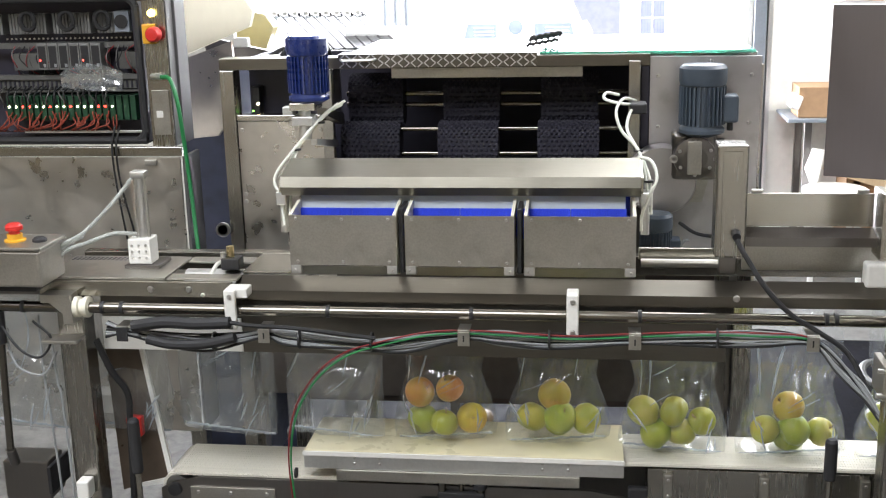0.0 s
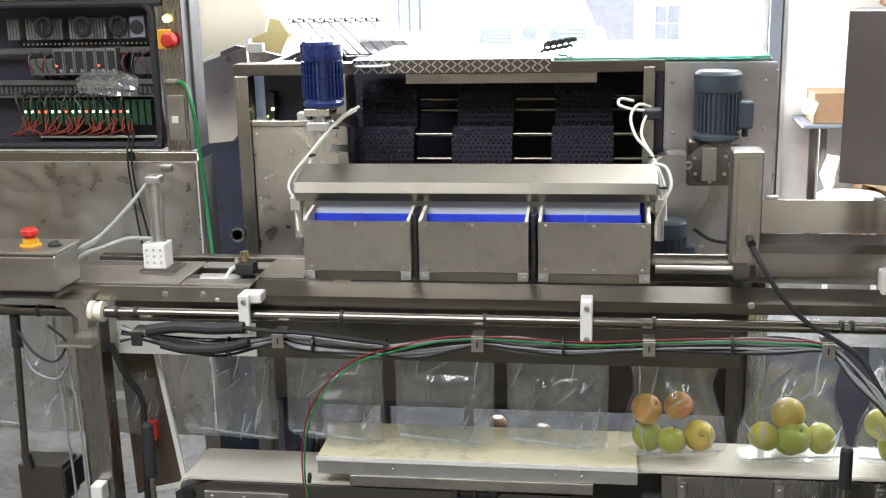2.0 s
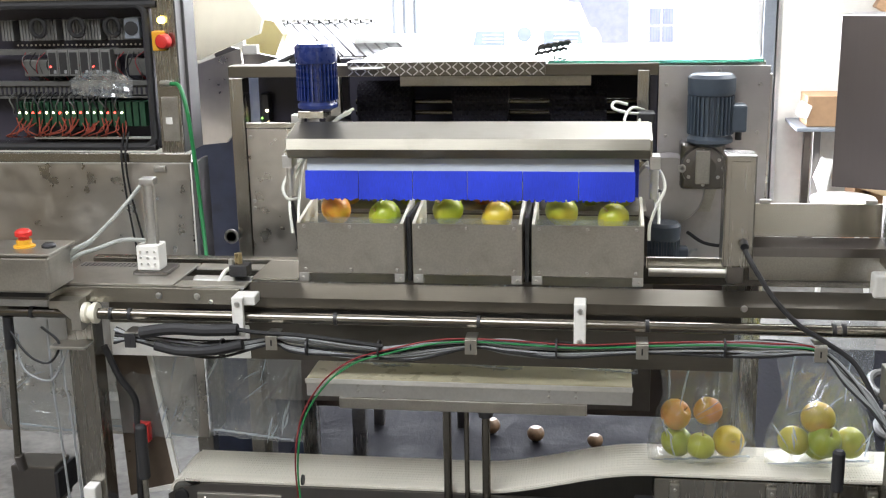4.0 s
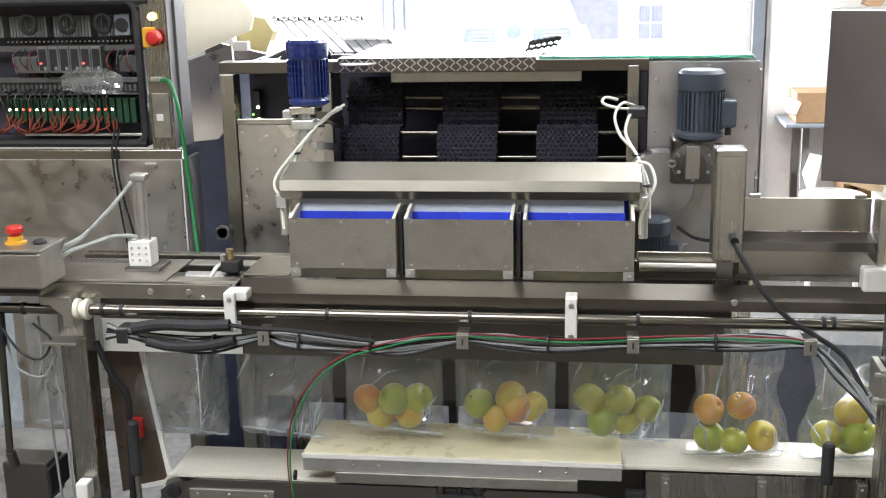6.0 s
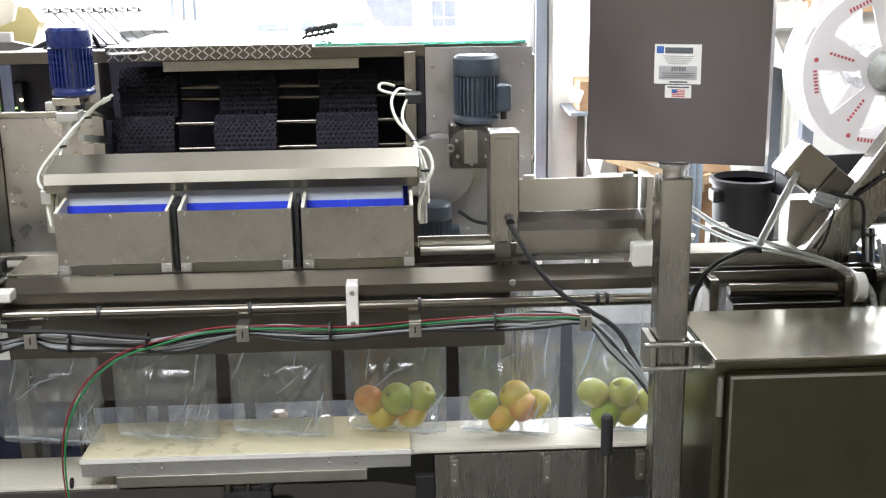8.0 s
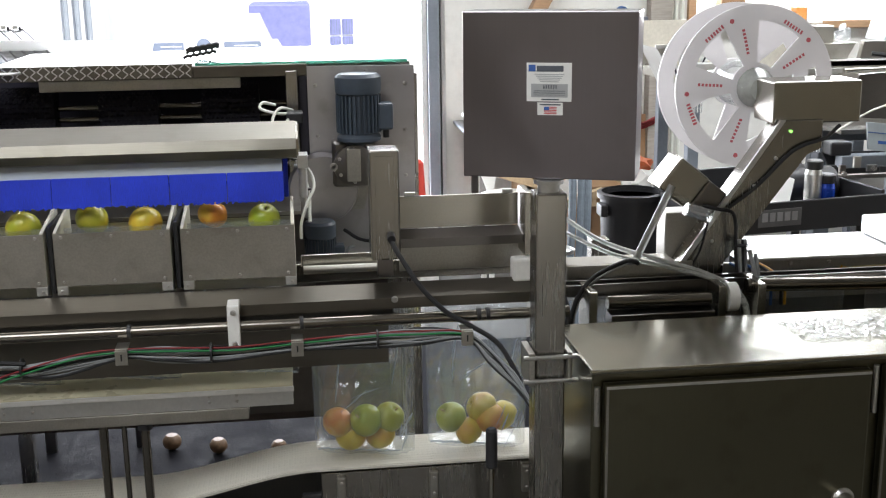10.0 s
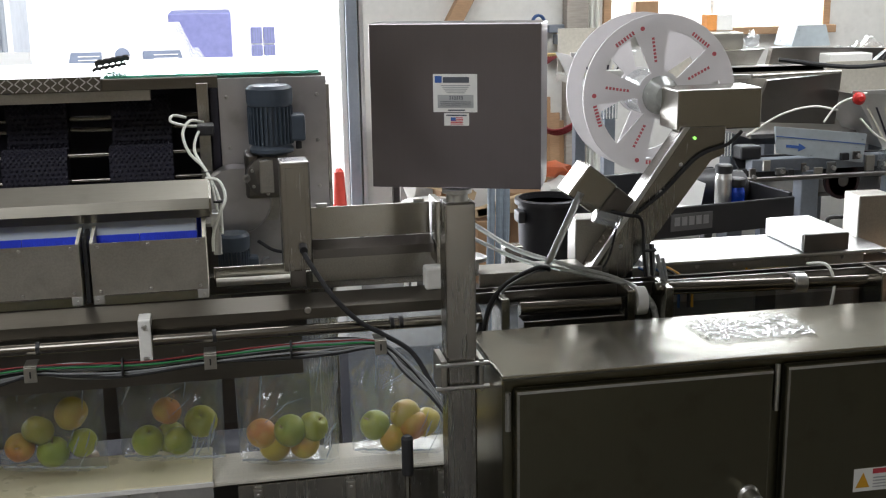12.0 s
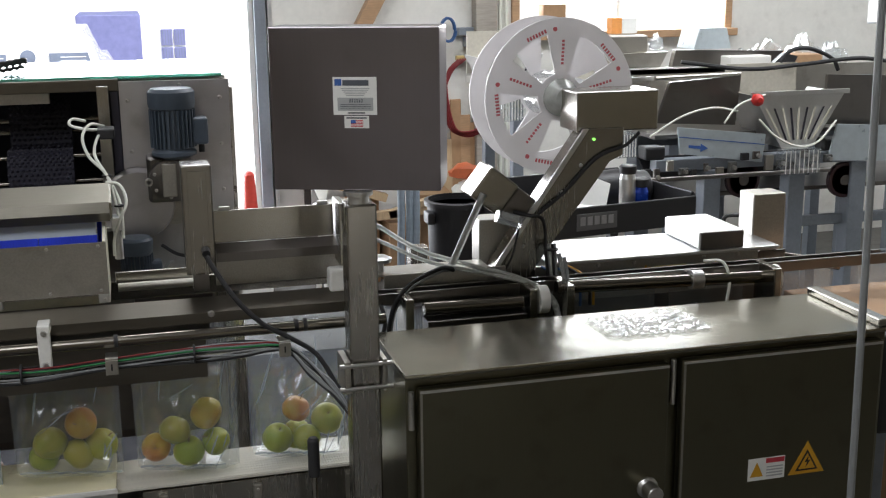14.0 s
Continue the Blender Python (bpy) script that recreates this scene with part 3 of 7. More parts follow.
ob = part("tread_pattern", bm, ALU, sizer, "raised tread bars of the chequer plate")
ob["kind"] = "stuff"
part("handle_bar", tube([(-0.35, 0.588, 1.568), (-0.34, 0.578, 1.568), (-0.27, 0.578, 1.569), (-0.26, 0.588, 1.569)], 0.004), ALU, sizer)
GLASS = mat("green_edged_glass", (0.10, 0.42, 0.30), 0.12, 0, 0.05, 20, bump=0, trans=0.6)
solid("glass_sheet", box(0.16, 0.70, 0.62, 1.18, 1.573, 1.581, 0.001), GLASS, "green edged glass sheet lying on the sizer", "glass sheet")
chain = bmesh.new()
for k in range(15):
    c = Vector((0.125 + 0.0055 * k, 0.82 + 0.04 * math.sin(2.1 * k), 1.5815 + 0.0009 * k + 0.010 * (k % 3)))
    for side in (-0.006, 0.006):
        tube([c + Vector((-0.010, side, -0.003)), c + Vector((0, side, 0.004)), c + Vector((0.010, side, 0.003))], 0.0042, 7, 3, chain)
    rod(c + Vector((0.009, -0.009, 0.002)), c + Vector((0.009, 0.009, 0.002)), 0.004, seg=8, bm=chain)
for pts in (
    [(-0.60, 0.70, 1.548), (-0.57, 0.72, 1.575), (-0.53, 0.76, 1.59), (-0.48, 0.80, 1.57), (-0.44, 0.84, 1.55)],
    [(-0.56, 0.70, 1.548), (-0.53, 0.73, 1.59), (-0.49, 0.78, 1.62), (-0.46, 0.86, 1.60), (-0.45, 0.95, 1.52)],
    [(-0.64, 0.71, 1.546), (-0.58, 0.75, 1.562), (-0.50, 0.73, 1.556), (-0.42, 0.72, 1.556)],
):
    solid("black_cable", tube(pts, 0.006), BLACK_CABLE, "black cable looping over the open end of the sizer", "cable", "looping cables")
white_bracket = solid("bracket", about(box(-0.60, -0.545, 0.70, 0.73, 1.5445, 1.575, 0.004), (-0.57, 0.71, 1.5445), ry=0), WHITE, "white plastic bracket on the sizer frame", "bracket")
solid("chain", chain, BLACK, "short black plastic chain heaped on the sizer beside the glass sheet", "chain")


def motor(name, cx, cy, z0, z1, r, paint, label, boxside):
    """An upright flange motor: ribbed body, fan cowl, terminal box and foot flange."""
    m = thing(name, label, "motor", (cx, cy, z0))
    h = z1 - z0
    part("body", rod((cx, cy, z0 + 0.1 * h), (cx, cy, z0 + 0.70 * h), r * 0.86, seg=28), paint, m)
    fin = part("cooling_fin", box(cx - 0.0016, cx + 0.0016, cy - r, cy - r * 0.82, z0 + 0.12 * h, z0 + 0.68 * h, 0), paint, m)
    for k in range(1, 30):
        a = 2 * math.pi * k / 30
        f = same_part(fin, (0, 0, 0))
        f.matrix_basis = pose(0, 0, 0, 0, 0, math.degrees(a))
    part("fan_cowl", lathe([(r * 0.98, 0), (r * 1.02, 0.01), (r * 1.02, 0.24 * h), (r * 0.86, 0.29 * h), (r * 0.3, 0.30 * h)], (cx, cy, z0 + 0.70 * h), "z", 32), paint, m)
    part("flange", lathe([(r * 0.6, -0.01), (r * 0.98, 0.0), (r * 0.98, 0.05 * h), (r * 0.86, 0.10 * h)], (cx, cy, z0), "z", 28), paint, m)
    s = boxside
    x0, x1 = sorted((cx + s * r * 0.8, cx + s * r * 1.5)) if s else (cx - r * 0.5, cx + r * 0.5)
    y0, y1 = (cy - r * 0.5, cy + r * 0.5) if s else (cy + r * 0.8, cy + r * 1.4)
    part("terminal_box", box(x0, x1, y0, y1, z0 + 0.15 * h, z0 + 0.55 * h, 0.006), paint, m)
    part("cable_gland", rod((cx + s * r * 1.2, cy + (0 if s else r), z0 + 0.02 * h), (cx + s * r * 1.2, cy + (0 if s else r), z0 + 0.15 * h), r * 0.14, seg=10), BLACK, m)
    return m


bm_ = motor("drive_motor", -0.384, 0.36, 1.497, 1.652, 0.050, BLUE, "glossy blue ribbed electric motor standing on a gearbox", 0)
part("shaft_plate", box(-0.425, -0.362, 0.32, 0.40, 1.474, 1.492), STEEL, bm_)
part("coupling", rod((-0.398, 0.36, 1.40), (-0.398, 0.36, 1.474), 0.015, seg=18), ALU, bm_)
part("clamp_block", box(-0.425, -0.372, 0.335, 0.385, 1.435, 1.458, 0.003), ALU, bm_)
part("clevis", box(-0.445, -0.420, 0.33, 0.36, 1.462, 1.482), ALU, bm_)
part("support_arm", prism([(0.40, 1.470), (0.598, 1.43), (0.598, 1.40), (0.40, 1.452)], "x", -0.372, -0.352), STEEL_DARK, bm_)
part("support_arm", prism([(0.36, 1.40), (0.598, 1.36), (0.598, 1.34), (0.36, 1.385)], "x", -0.385, -0.370), ALU, bm_)
gm = motor("gear_motor", 0.565, 0.53, 1.388, 1.556, 0.057, GREENGREY, "grey-green ribbed electric motor on a worm gearbox", 1)
part("gearbox", lathe([(0.030, -0.06), (0.052, -0.055), (0.055, -0.02), (0.055, 0.02)], (0.55, 0.56, 1.325), "y", 20), STEEL_DARK, gm, "cast grey gearbox with a round bolted cover")
part("gearbox_block", box(0.495, 0.605, 0.53, 0.60, 1.265, 1.385, 0.01), STEEL_DARK, gm)
part("cover", box(0.53, 0.565, 0.495, 0.505, 1.285, 1.37, 0.008), STEEL_MATT, gm)
for x in (0.497, 0.603):
    part("eye_lug", lathe([(0.005, -0.003), (0.010, -0.003), (0.010, 0.003), (0.005, 0.003), (0.005, -0.003)], (x, 0.497, 1.325), "y", 14), ZINC, gm)
part("side_flange", box(0.605, 0.628, 0.53, 0.60, 1.27, 1.36), GREENGREY, gm)
screws([(0.55 + 0.042 * math.cos(a), 0.503, 1.325 + 0.042 * math.sin(a)) for a in (0.5, 1.6, 2.7, 3.7, 4.7, 5.7)], gm, r=0.005)
part("torque_plate", prism([(0.50, 1.30), (0.60, 1.30), (0.575, 1.20), (0.535, 1.20)], "y", 0.57, 0.59), STEEL_MATT, gm)
lm = motor("small_motor", 0.455, 0.45, 1.06, 1.20, 0.040, GREENGREY, "small grey-green ribbed motor below the sizer", 1)
part("mount", box(0.43, 0.50, 0.46, 0.598, 1.05, 1.06), STEEL_DARK, lm)
part("cover_disc", lathe([(0.01, 0), (0.085, 0.0), (0.09, 0.012), (0.09, 0.05)], (0.47, 0.54, 1.26), "y", 28), END_PLATE, sizer)
solid("black_cable", tube([(0.52, 0.56, 1.148), (0.56, 0.52, 1.13), (0.61, 0.48, 1.135), (0.645, 0.45, 1.17), (0.66, 0.44, 1.24)], 0.0045), BLACK_CABLE, "thin black cable clipped to the end plate", "cable")
solid("grey_cable", tube([(0.535, 0.56, 1.02), (0.515, 0.55, 1.06), (0.53, 0.55, 1.10), (0.545, 0.57, 1.10)], 0.004), GREY_CABLE, "thin grey cable below the gearbox", "cable")
solid("strap", tube([(-0.535, 0.59, 1.225), (-0.525, 0.585, 1.20), (-0.515, 0.59, 1.12), (-0.51, 0.60, 1.05)], 0.007), BLACK_CABLE, "black cable with a loop end hanging on the panel", "cable")
solid("lifting_eye", lathe([(0.014, -0.004), (0.020, -0.004), (0.020, 0.004), (0.014, 0.004), (0.014, -0.004)], (-0.70, 0.585, 1.115), "y", 24), ZINC, "zinc lifting eye ring", "ring")

# ---- lid over the bins: hood, white flap and blue bristles (moves) ----
lid = thing("lifting_hood", "folded steel hood with white flap and blue bristles over bins", "machine hood", (0.0, 0.3, 1.25))
part("hood", prism([(0.16, 1.345), (0.262, 1.370), (0.272, 1.366), (0.272, 1.34), (0.268, 1.34), (0.266, 1.362), (0.172, 1.338), (0.172, 1.308), (0.19, 1.300), (0.185, 1.296), (0.163, 1.302), (0.151, 1.322)], "x", -0.412, 0.405), HOOD_STEEL, lid, "folded steel hood")
part("end_cap", prism([(0.162, 1.343), (0.262, 1.368), (0.270, 1.364), (0.270, 1.31), (0.19, 1.30), (0.162, 1.307)], "x", -0.417, -0.412), STEEL, lid)
part("end_cap", prism([(0.162, 1.343), (0.262, 1.368), (0.270, 1.364), (0.270, 1.31), (0.19, 1.30), (0.162, 1.307)], "x", 0.405, 0.41), STEEL, lid)
part("flap", prism([(0.174, 1.252), (0.179, 1.252), (0.203, 1.342), (0.198, 1.342)], "x", -0.372, 0.372), FLAP, lid, "white plastic flap")
part("flap_edge", box(0.3735, 0.384, 0.232, 0.240, 1.20, 1.30), BRISTLE, lid)
for k in range(6):
    x0 = -0.375 + k * 0.125
    bm = bmesh.new()
    for j in range(30):
        a = x0 + 0.001 + j * 0.1235 / 30
        dz = random.uniform(-0.003, 0.003)
        v = [bm.verts.new(p) for p in ((a, 0.1685, 1.270), (a + 0.0041, 0.1685, 1.270), (a + 0.0041, 0.162, 1.205 + dz), (a, 0.1615, 1.205 + dz))]
        w = [bm.verts.new(q.co + Vector((0, 0.006, 0))) for q in v]
        for f in (v, w[::-1], (v[0], w[0], w[1], v[1]), (v[2], w[2], w[3], v[3]), (v[1], w[1], w[2], v[2]), (v[0], v[3], w[3], w[0])):
            bm.faces.new(f)
    bmesh.ops.recalc_face_normals(bm, faces=bm.faces)
    part("bristle_strip", bm, BRISTLE, lid, "blue bristle strip")
for side, x in ((-1, -0.425), (1, 0.418)):
    part("guide_block", box(x - 0.012, x + 0.012, 0.20, 0.25, 1.27, 1.30), ALU, lid)
    part("air_cylinder", rod((x, 0.225, 1.20), (x, 0.225, 1.275), 0.010, seg=14), ALU, lid)
# white air hoses at the lid ends
for pts in (
    [(-0.31, 0.42, 1.485), (-0.35, 0.38, 1.46), (-0.40, 0.30, 1.40), (-0.445, 0.24, 1.335), (-0.435, 0.22, 1.30), (-0.41, 0.24, 1.295)],
    [(-0.32, 0.43, 1.475), (-0.36, 0.37, 1.45), (-0.405, 0.30, 1.385), (-0.41, 0.24, 1.30), (-0.405, 0.2, 1.23)],
    [(0.40, 0.46, 1.475), (0.37, 0.42, 1.485), (0.352, 0.38, 1.46), (0.365, 0.34, 1.42), (0.40, 0.30, 1.385), (0.415, 0.25, 1.34), (0.425, 0.22, 1.28)],
    [(0.36, 0.45, 1.49), (0.33, 0.44, 1.497), (0.325, 0.42, 1.485), (0.36, 0.41, 1.475), (0.395, 0.43, 1.47)],
    [(0.405, 0.44, 1.47), (0.385, 0.39, 1.455), (0.378, 0.35, 1.42), (0.405, 0.30, 1.375), (0.428, 0.25, 1.32), (0.43, 0.21, 1.25)],
    [(-0.325, 0.41, 1.48), (-0.37, 0.36, 1.435), (-0.415, 0.29, 1.37), (-0.43, 0.23, 1.30), (-0.42, 0.2, 1.22)],
    [(0.40, 0.27, 1.37), (0.43, 0.25, 1.365), (0.442, 0.22, 1.33), (0.425, 0.20, 1.295), (0.41, 0.2, 1.25), (0.408, 0.19, 1.215)],
):
    solid("air_hose", tube(pts, 0.0036), WHITE_HOSE, "thin white air hose at the end of the lid", "hose", "air hoses at the lid")
for p in ((-0.405, 0.295, 1.385), (-0.36, 0.365, 1.44), (0.402, 0.30, 1.38), (0.425, 0.24, 1.32)):
    solid("cable_tie", rod((p[0], p[1], p[2] - 0.002), (p[0], p[1], p[2] + 0.002), 0.011, seg=12), BLACK, "black cable tie round the air hoses", "cable tie", "hose ties")
solid("hose_fitting", box(0.385, 0.425, 0.40, 0.46, 1.45, 1.475, 0.004), BLACK, "black air fitting on the hanger", "fitting")

# ---- three bins ----


def make_bin():
    b = thing("weigh_bin", "open matt steel bin with white plastic side walls", "bin", (0.0, 0.17, 1.125), "row of bins")
    w = 0.1215
    part("front", prism([(-w, 1.272), (w, 1.272), (w, 1.157), (-w, 1.157)], "y", 0.084, 0.087), STEEL_MATT, b, "matt steel front plate")
    part("lower_front", prism([(0.0842, 1.1555), (0.0872, 1.1555), (0.1182, 1.127), (0.1152, 1.127)], "x", -w + 0.012, w - 0.012), STEEL_MATT, b)
    part("back", prism([(-w, 1.255), (w, 1.255), (w, 1.130), (-w, 1.130)], "y", 0.256, 0.259), STEEL_MATT, b)
    for s in (-1, 1):
        x0, x1 = sorted((s * w, s * (w - 0.007)))
        part("side_wall", prism([(0.0872, 1.274), (0.255, 1.302), (0.255, 1.13), (0.118, 1.128), (0.0872, 1.157)], "x", x0, x1), CREAM, b, "thick white plastic side wall")
        x0, x1 = sorted((s * 0.098, s * 0.122))
        part("foot", box(x0, x1, 0.084, 0.12, 1.1365, 1.158, 0.002), ALU, b)
    screws([(x, 0.084, z) for z in (1.264, 1.166) for x in (-0.105, 0.0, 0.105)], b, r=0.004)
    screws([(-0.112, 0.084, 1.146), (0.112, 0.084, 1.146)], b, r=0.003)
    return b


first_bin = make_bin()
BIN_X = (-0.256, 0.007, 0.272)
first_bin.location.x = BIN_X[0]
for x in BIN_X[1:]:
    copy_thing(first_bin, Matrix.Translation((x, 0.17, 1.125)))
for x in (-0.125, 0.1395):
    solid("bin_divider", box(x - 0.005, x + 0.004, 0.10, 0.26, 1.1365, 1.285), BLACK, "black divider strip between two bins", "divider", "bin dividers")

# ---- long bag track: deck, front bar, skirt ----
track = thing("bag_track", "long stainless steel bag track with a folded front bar", "machine frame", (-0.05, 0.1, 1.0))
part("front_bar", prism([(0.030, 1.088), (0.034, 1.088), (0.034, 1.108), (0.076, 1.129), (0.076, 1.1345), (0.030, 1.1115)], "x", -0.50, 0.93), BAR_STEEL, track, "folded front bar")
part("front_bar", prism([(0.022, 1.096), (0.036, 1.096), (0.036, 1.130), (0.022, 1.130)], "x", -0.955, -0.502), STEEL, track)
part("deck", box(-0.955, -0.66, 0.037, 0.225, 1.1305, 1.136), STEEL_MATT, track)
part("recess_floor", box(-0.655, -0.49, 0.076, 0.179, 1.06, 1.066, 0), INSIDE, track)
first_hole = None
for k in range(16):
    for j in range(3):
        if first_hole is None:
            first_hole = part("punched_hole", rod((-0.945, 0.185, 1.1362), (-0.945, 0.185, 1.1366), 0.0035, seg=8), INSIDE, track)
        else:
            same_part(first_hole, (0.011 * k, 0.011 * j, 0))
part("deck", box(-0.655, -0.49, 0.037, 0.075, 1.1305, 1.136), STEEL_MATT, track)
part("deck", box(-0.655, -0.49, 0.18, 0.225, 1.1305, 1.136), STEEL_MATT, track)
part("deck_edge", box(-0.49, -0.38, 0.08, 0.24, 1.1365, 1.142), STEEL, track)
for gy in (0.150, 0.190):
    part("bag_guide", box(-2.9, 2.4, gy - 0.004, gy + 0.004, 1.058, 1.086, 0.001), STEEL_DARK, track, "dark steel bag guide strip")
part("back_bar", box(-0.955, 0.93, 0.268, 0.30, 1.09, 1.1355), STEEL, track)
part("roller", rod((-0.64, 0.13, 1.104), (-0.50, 0.13, 1.104), 0.028, seg=20), ALU, track, "shiny feed roller")
part("end_roller", rod((0.41, 0.21, 1.136), (0.60, 0.21, 1.136), 0.010, seg=16), STEEL_MATT, track)
part("end_fork", box(0.585, 0.605, 0.16, 0.22, 1.137, 1.158), WHITE, track)
part("side_plate", box(0.405, 0.61, 0.235, 0.245, 1.1365, 1.165), STEEL, track)
part("skirt", box(-0.838, 0.592, 0.080, 0.083, 0.947, 1.087), BAR_STEEL, track, "hanging skirt plate")
part("skirt_front", box(-0.505, 0.60, 0.034, 0.037, 1.058, 1.087), STEEL_DARK, track)
part("white_strip", box(-0.838, -0.50, 0.0745, 0.0785, 0.949, 1.03, 0.004), WHITE, track)
screws([(-0.69, 0.022, 1.113), (-0.60, 0.022, 1.113), (0.604, 0.03, 1.108)], track, r=0.008)

# round guide tube with collars and white hangers
gt = thing("guide_tube", "long polished steel guide tube with white plastic hangers", "tube", (-0.05, 0.0, 1.0))
part("tube", rod((-1.6, 0.0, 1.076), (0.985, 0.0, 1.072), 0.0125, seg=24), TUBE_STEEL, gt)
for x in (-0.99, -0.80, -0.755, -0.28, 0.037, 0.397, 0.78, 0.80):
    part("collar", rod((x, 0, 1.075), (x + 0.008, 0, 1.075), 0.0145, seg=20), BLACK, gt, "black cable tie round the tube")
for x in (-0.505, 0.246):
    z0 = 1.058 if x < 0 else 1.03
    h = part("hanger", box(x, x + 0.026, -0.026, -0.0135, z0 - (0 if x > 0 else 0.022), 1.127, 0.003), WHITE, gt, "white plastic hanger block")
    screws([(x + 0.013, -0.026, 1.112), (x + 0.013, -0.026, 1.044)], gt, r=0.0065)
part("hanger_top", box(-0.505, -0.455, -0.013, 0.029, 1.105, 1.127, 0.003), WHITE, gt)
part("hanger_top", box(0.246, 0.272, -0.013, 0.029, 1.105, 1.127, 0.003), WHITE, gt)

# cable bundle under the guide tube
rng = random.Random(4)
way = [(-0.78, 1.036), (-0.735, 1.030), (-0.62, 1.014), (-0.53, 1.012), (-0.415, 1.030), (-0.36, 1.024), (-0.20, 1.008), (-0.10, 1.015), (0.028, 1.034), (0.11, 1.030), (0.22, 1.026), (0.40, 1.032), (0.55, 1.037), (0.65, 1.042), (0.752, 1.036), (0.80, 1.0), (0.845, 0.955), (0.878, 0.905)]
palette = [GREY_CABLE, GREY_CABLE, WHITE_HOSE, BLACK_CABLE, GREY_CABLE, BLACK_CABLE, GREY_CABLE, BLACK_CABLE]
for k in range(18):
    oy, oz = rng.uniform(-0.012, 0.012), rng.uniform(-0.013, 0.011)
    pts = []
    for n, (x, z) in enumerate(way):
        tie = 0.55 if n in (1, 4, 8, 11, 14, 17) else 1.0
        drop = rng.uniform(-0.008, 0.006) * (tie == 1.0)
        pts.append((x, -0.028 + oy * tie - (0.10 * max(0, n - 14) / 3), z + oz * tie + drop))
    solid("grey_signal_cable" if palette[k % 8] is GREY_CABLE else "signal_cable", tube(pts, rng.uniform(0.0020, 0.0032), 7), palette[k % 8], "thin cable in a bundle tied below the guide tube", "cable", "tied cable bundle")
red = [(-0.36, -0.055, 0.50), (-0.365, -0.055, 0.62), (-0.372, -0.05, 0.75), (-0.352, -0.05, 0.86), (-0.30, -0.05, 0.945), (-0.235, -0.045, 0.995), (-0.16, -0.045, 1.02), (-0.06, -0.04, 1.043), (0.028, -0.035, 1.048), (0.15, -0.035, 1.044), (0.26, -0.035, 1.040), (0.39, -0.03, 1.046), (0.52, -0.03, 1.052), (0.64, -0.03, 1.052), (0.75, -0.03, 1.044), (0.81, -0.06, 0.995), (0.85, -0.10, 0.94)]
solid("red_cable", tube(red, 0.0019), RED_CABLE, "long red cable tied along the guide tube", "cable", "tied cable bundle")
solid("green_cable", tube([(x + 0.006, y - 0.003, z - 0.006) for x, y, z in red], 0.0022), GREEN_CABLE, "long green cable tied beside a red one", "cable", "tied cable bundle")
for x, z in ((-0.737, 1.03), (-0.412, 1.033), (0.028, 1.035), (0.39, 1.034), (0.752, 1.038)):
    c = thing("cable_clip", "small folded steel clip holding the cable bundle", "clip", (x, -0.02, z), "cable clips")
    part("plate", box(x - 0.013, x + 0.013, -0.049, -0.046, z - 0.018, z + 0.014), STEEL_MATT if x > -0.7 else BLACK, c)
    part("arm", box(x - 0.013, x + 0.013, -0.046, 0.0, z + 0.014, z + 0.017), STEEL_MATT, c)
    part("slot", box(x - 0.0016, x + 0.0016, -0.0505, -0.0495, z - 0.008, z + 0.006, 0), BLACK, c)
for x, z in ((-0.53, 1.012), (-0.335, 1.02), (-0.175, 1.018), (0.21, 1.03), (0.56, 1.04), (-0.372, 0.80), (-0.362, 0.70)):
    solid("cable_tie", rod((x - 0.002, -0.032, z), (x + 0.002, -0.032, z), 0.021 if z > 0.9 else 0.012, seg=14), BLACK, "black cable tie round the cables", "cable tie", "cable ties")
solid("black_sleeve", tube([(-0.711, -0.046, 1.047), (-0.639, -0.046, 1.058), (-0.563, -0.046, 1.056), (-0.487, -0.046, 1.060)], 0.0135, 10), RUBBER, "black fabric sleeve lying on the cable bundle", "cable sleeve", "cable sleeves")
solid("black_sleeve", tube([(-0.677, -0.052, 1.02), (-0.621, -0.052, 1.009), (-0.544, -0.052, 1.012), (-0.476, -0.052, 1.028)], 0.0115, 10), RUBBER, "black fabric sleeve under the cable bundle", "cable sleeve", "cable sleeves")
solid("sleeve_cable", tube([(-0.487, -0.046, 1.060), (-0.437, -0.046, 1.054), (-0.337, -0.048, 1.050), (-0.164, -0.046, 1.030)], 0.005, 8), BLACK_CABLE, "black cable leaving its sleeve along the bundle", "cable", "tied cable bundle")
solid("supply_cable", tube([(0.602, 0.05, 1.232), (0.62, 0.03, 1.20), (0.66, 0.0, 1.14), (0.71, -0.02, 1.09), (0.76, -0.03, 1.06), (0.82, -0.05, 1.02), (0.86, -0.09, 0.95)], 0.0055), BLACK_CABLE, "thick black cable from the steel box to the bundle", "cable")

# ---- lift shelf under the bags (moves) ----
shelf = thing("lift_shelf", "cream topped lifting shelf under the hanging bags", "shelf", (0.0, 0.18, 0.60))
part("top", box(-0.372, 0.375, 0.082, 0.282, 0.697, 0.705, 0.002), SHELF_TOP, shelf, "cream plastic top sheet")
part("edge_strip", box(-0.374, 0.377, 0.0742, 0.0778, 0.693, 0.7045, 0.001), WHITE, shelf, "white plastic edge strip")
part("front_rail", prism([(0.078, 0.703), (0.0815, 0.703), (0.0815, 0.664), (0.105, 0.664), (0.105, 0.661), (0.078, 0.661)], "x", -0.372, 0.375), ALU, shelf, "folded steel front rail")
part("back_rail", box(-0.372, 0.375, 0.2825, 0.286, 0.661, 0.703), STEEL, shelf)
part("carrier", box(-0.295, 0.275, 0.072, 0.25, 0.634, 0.660), STEEL_MATT, shelf, "dark steel carrier box")
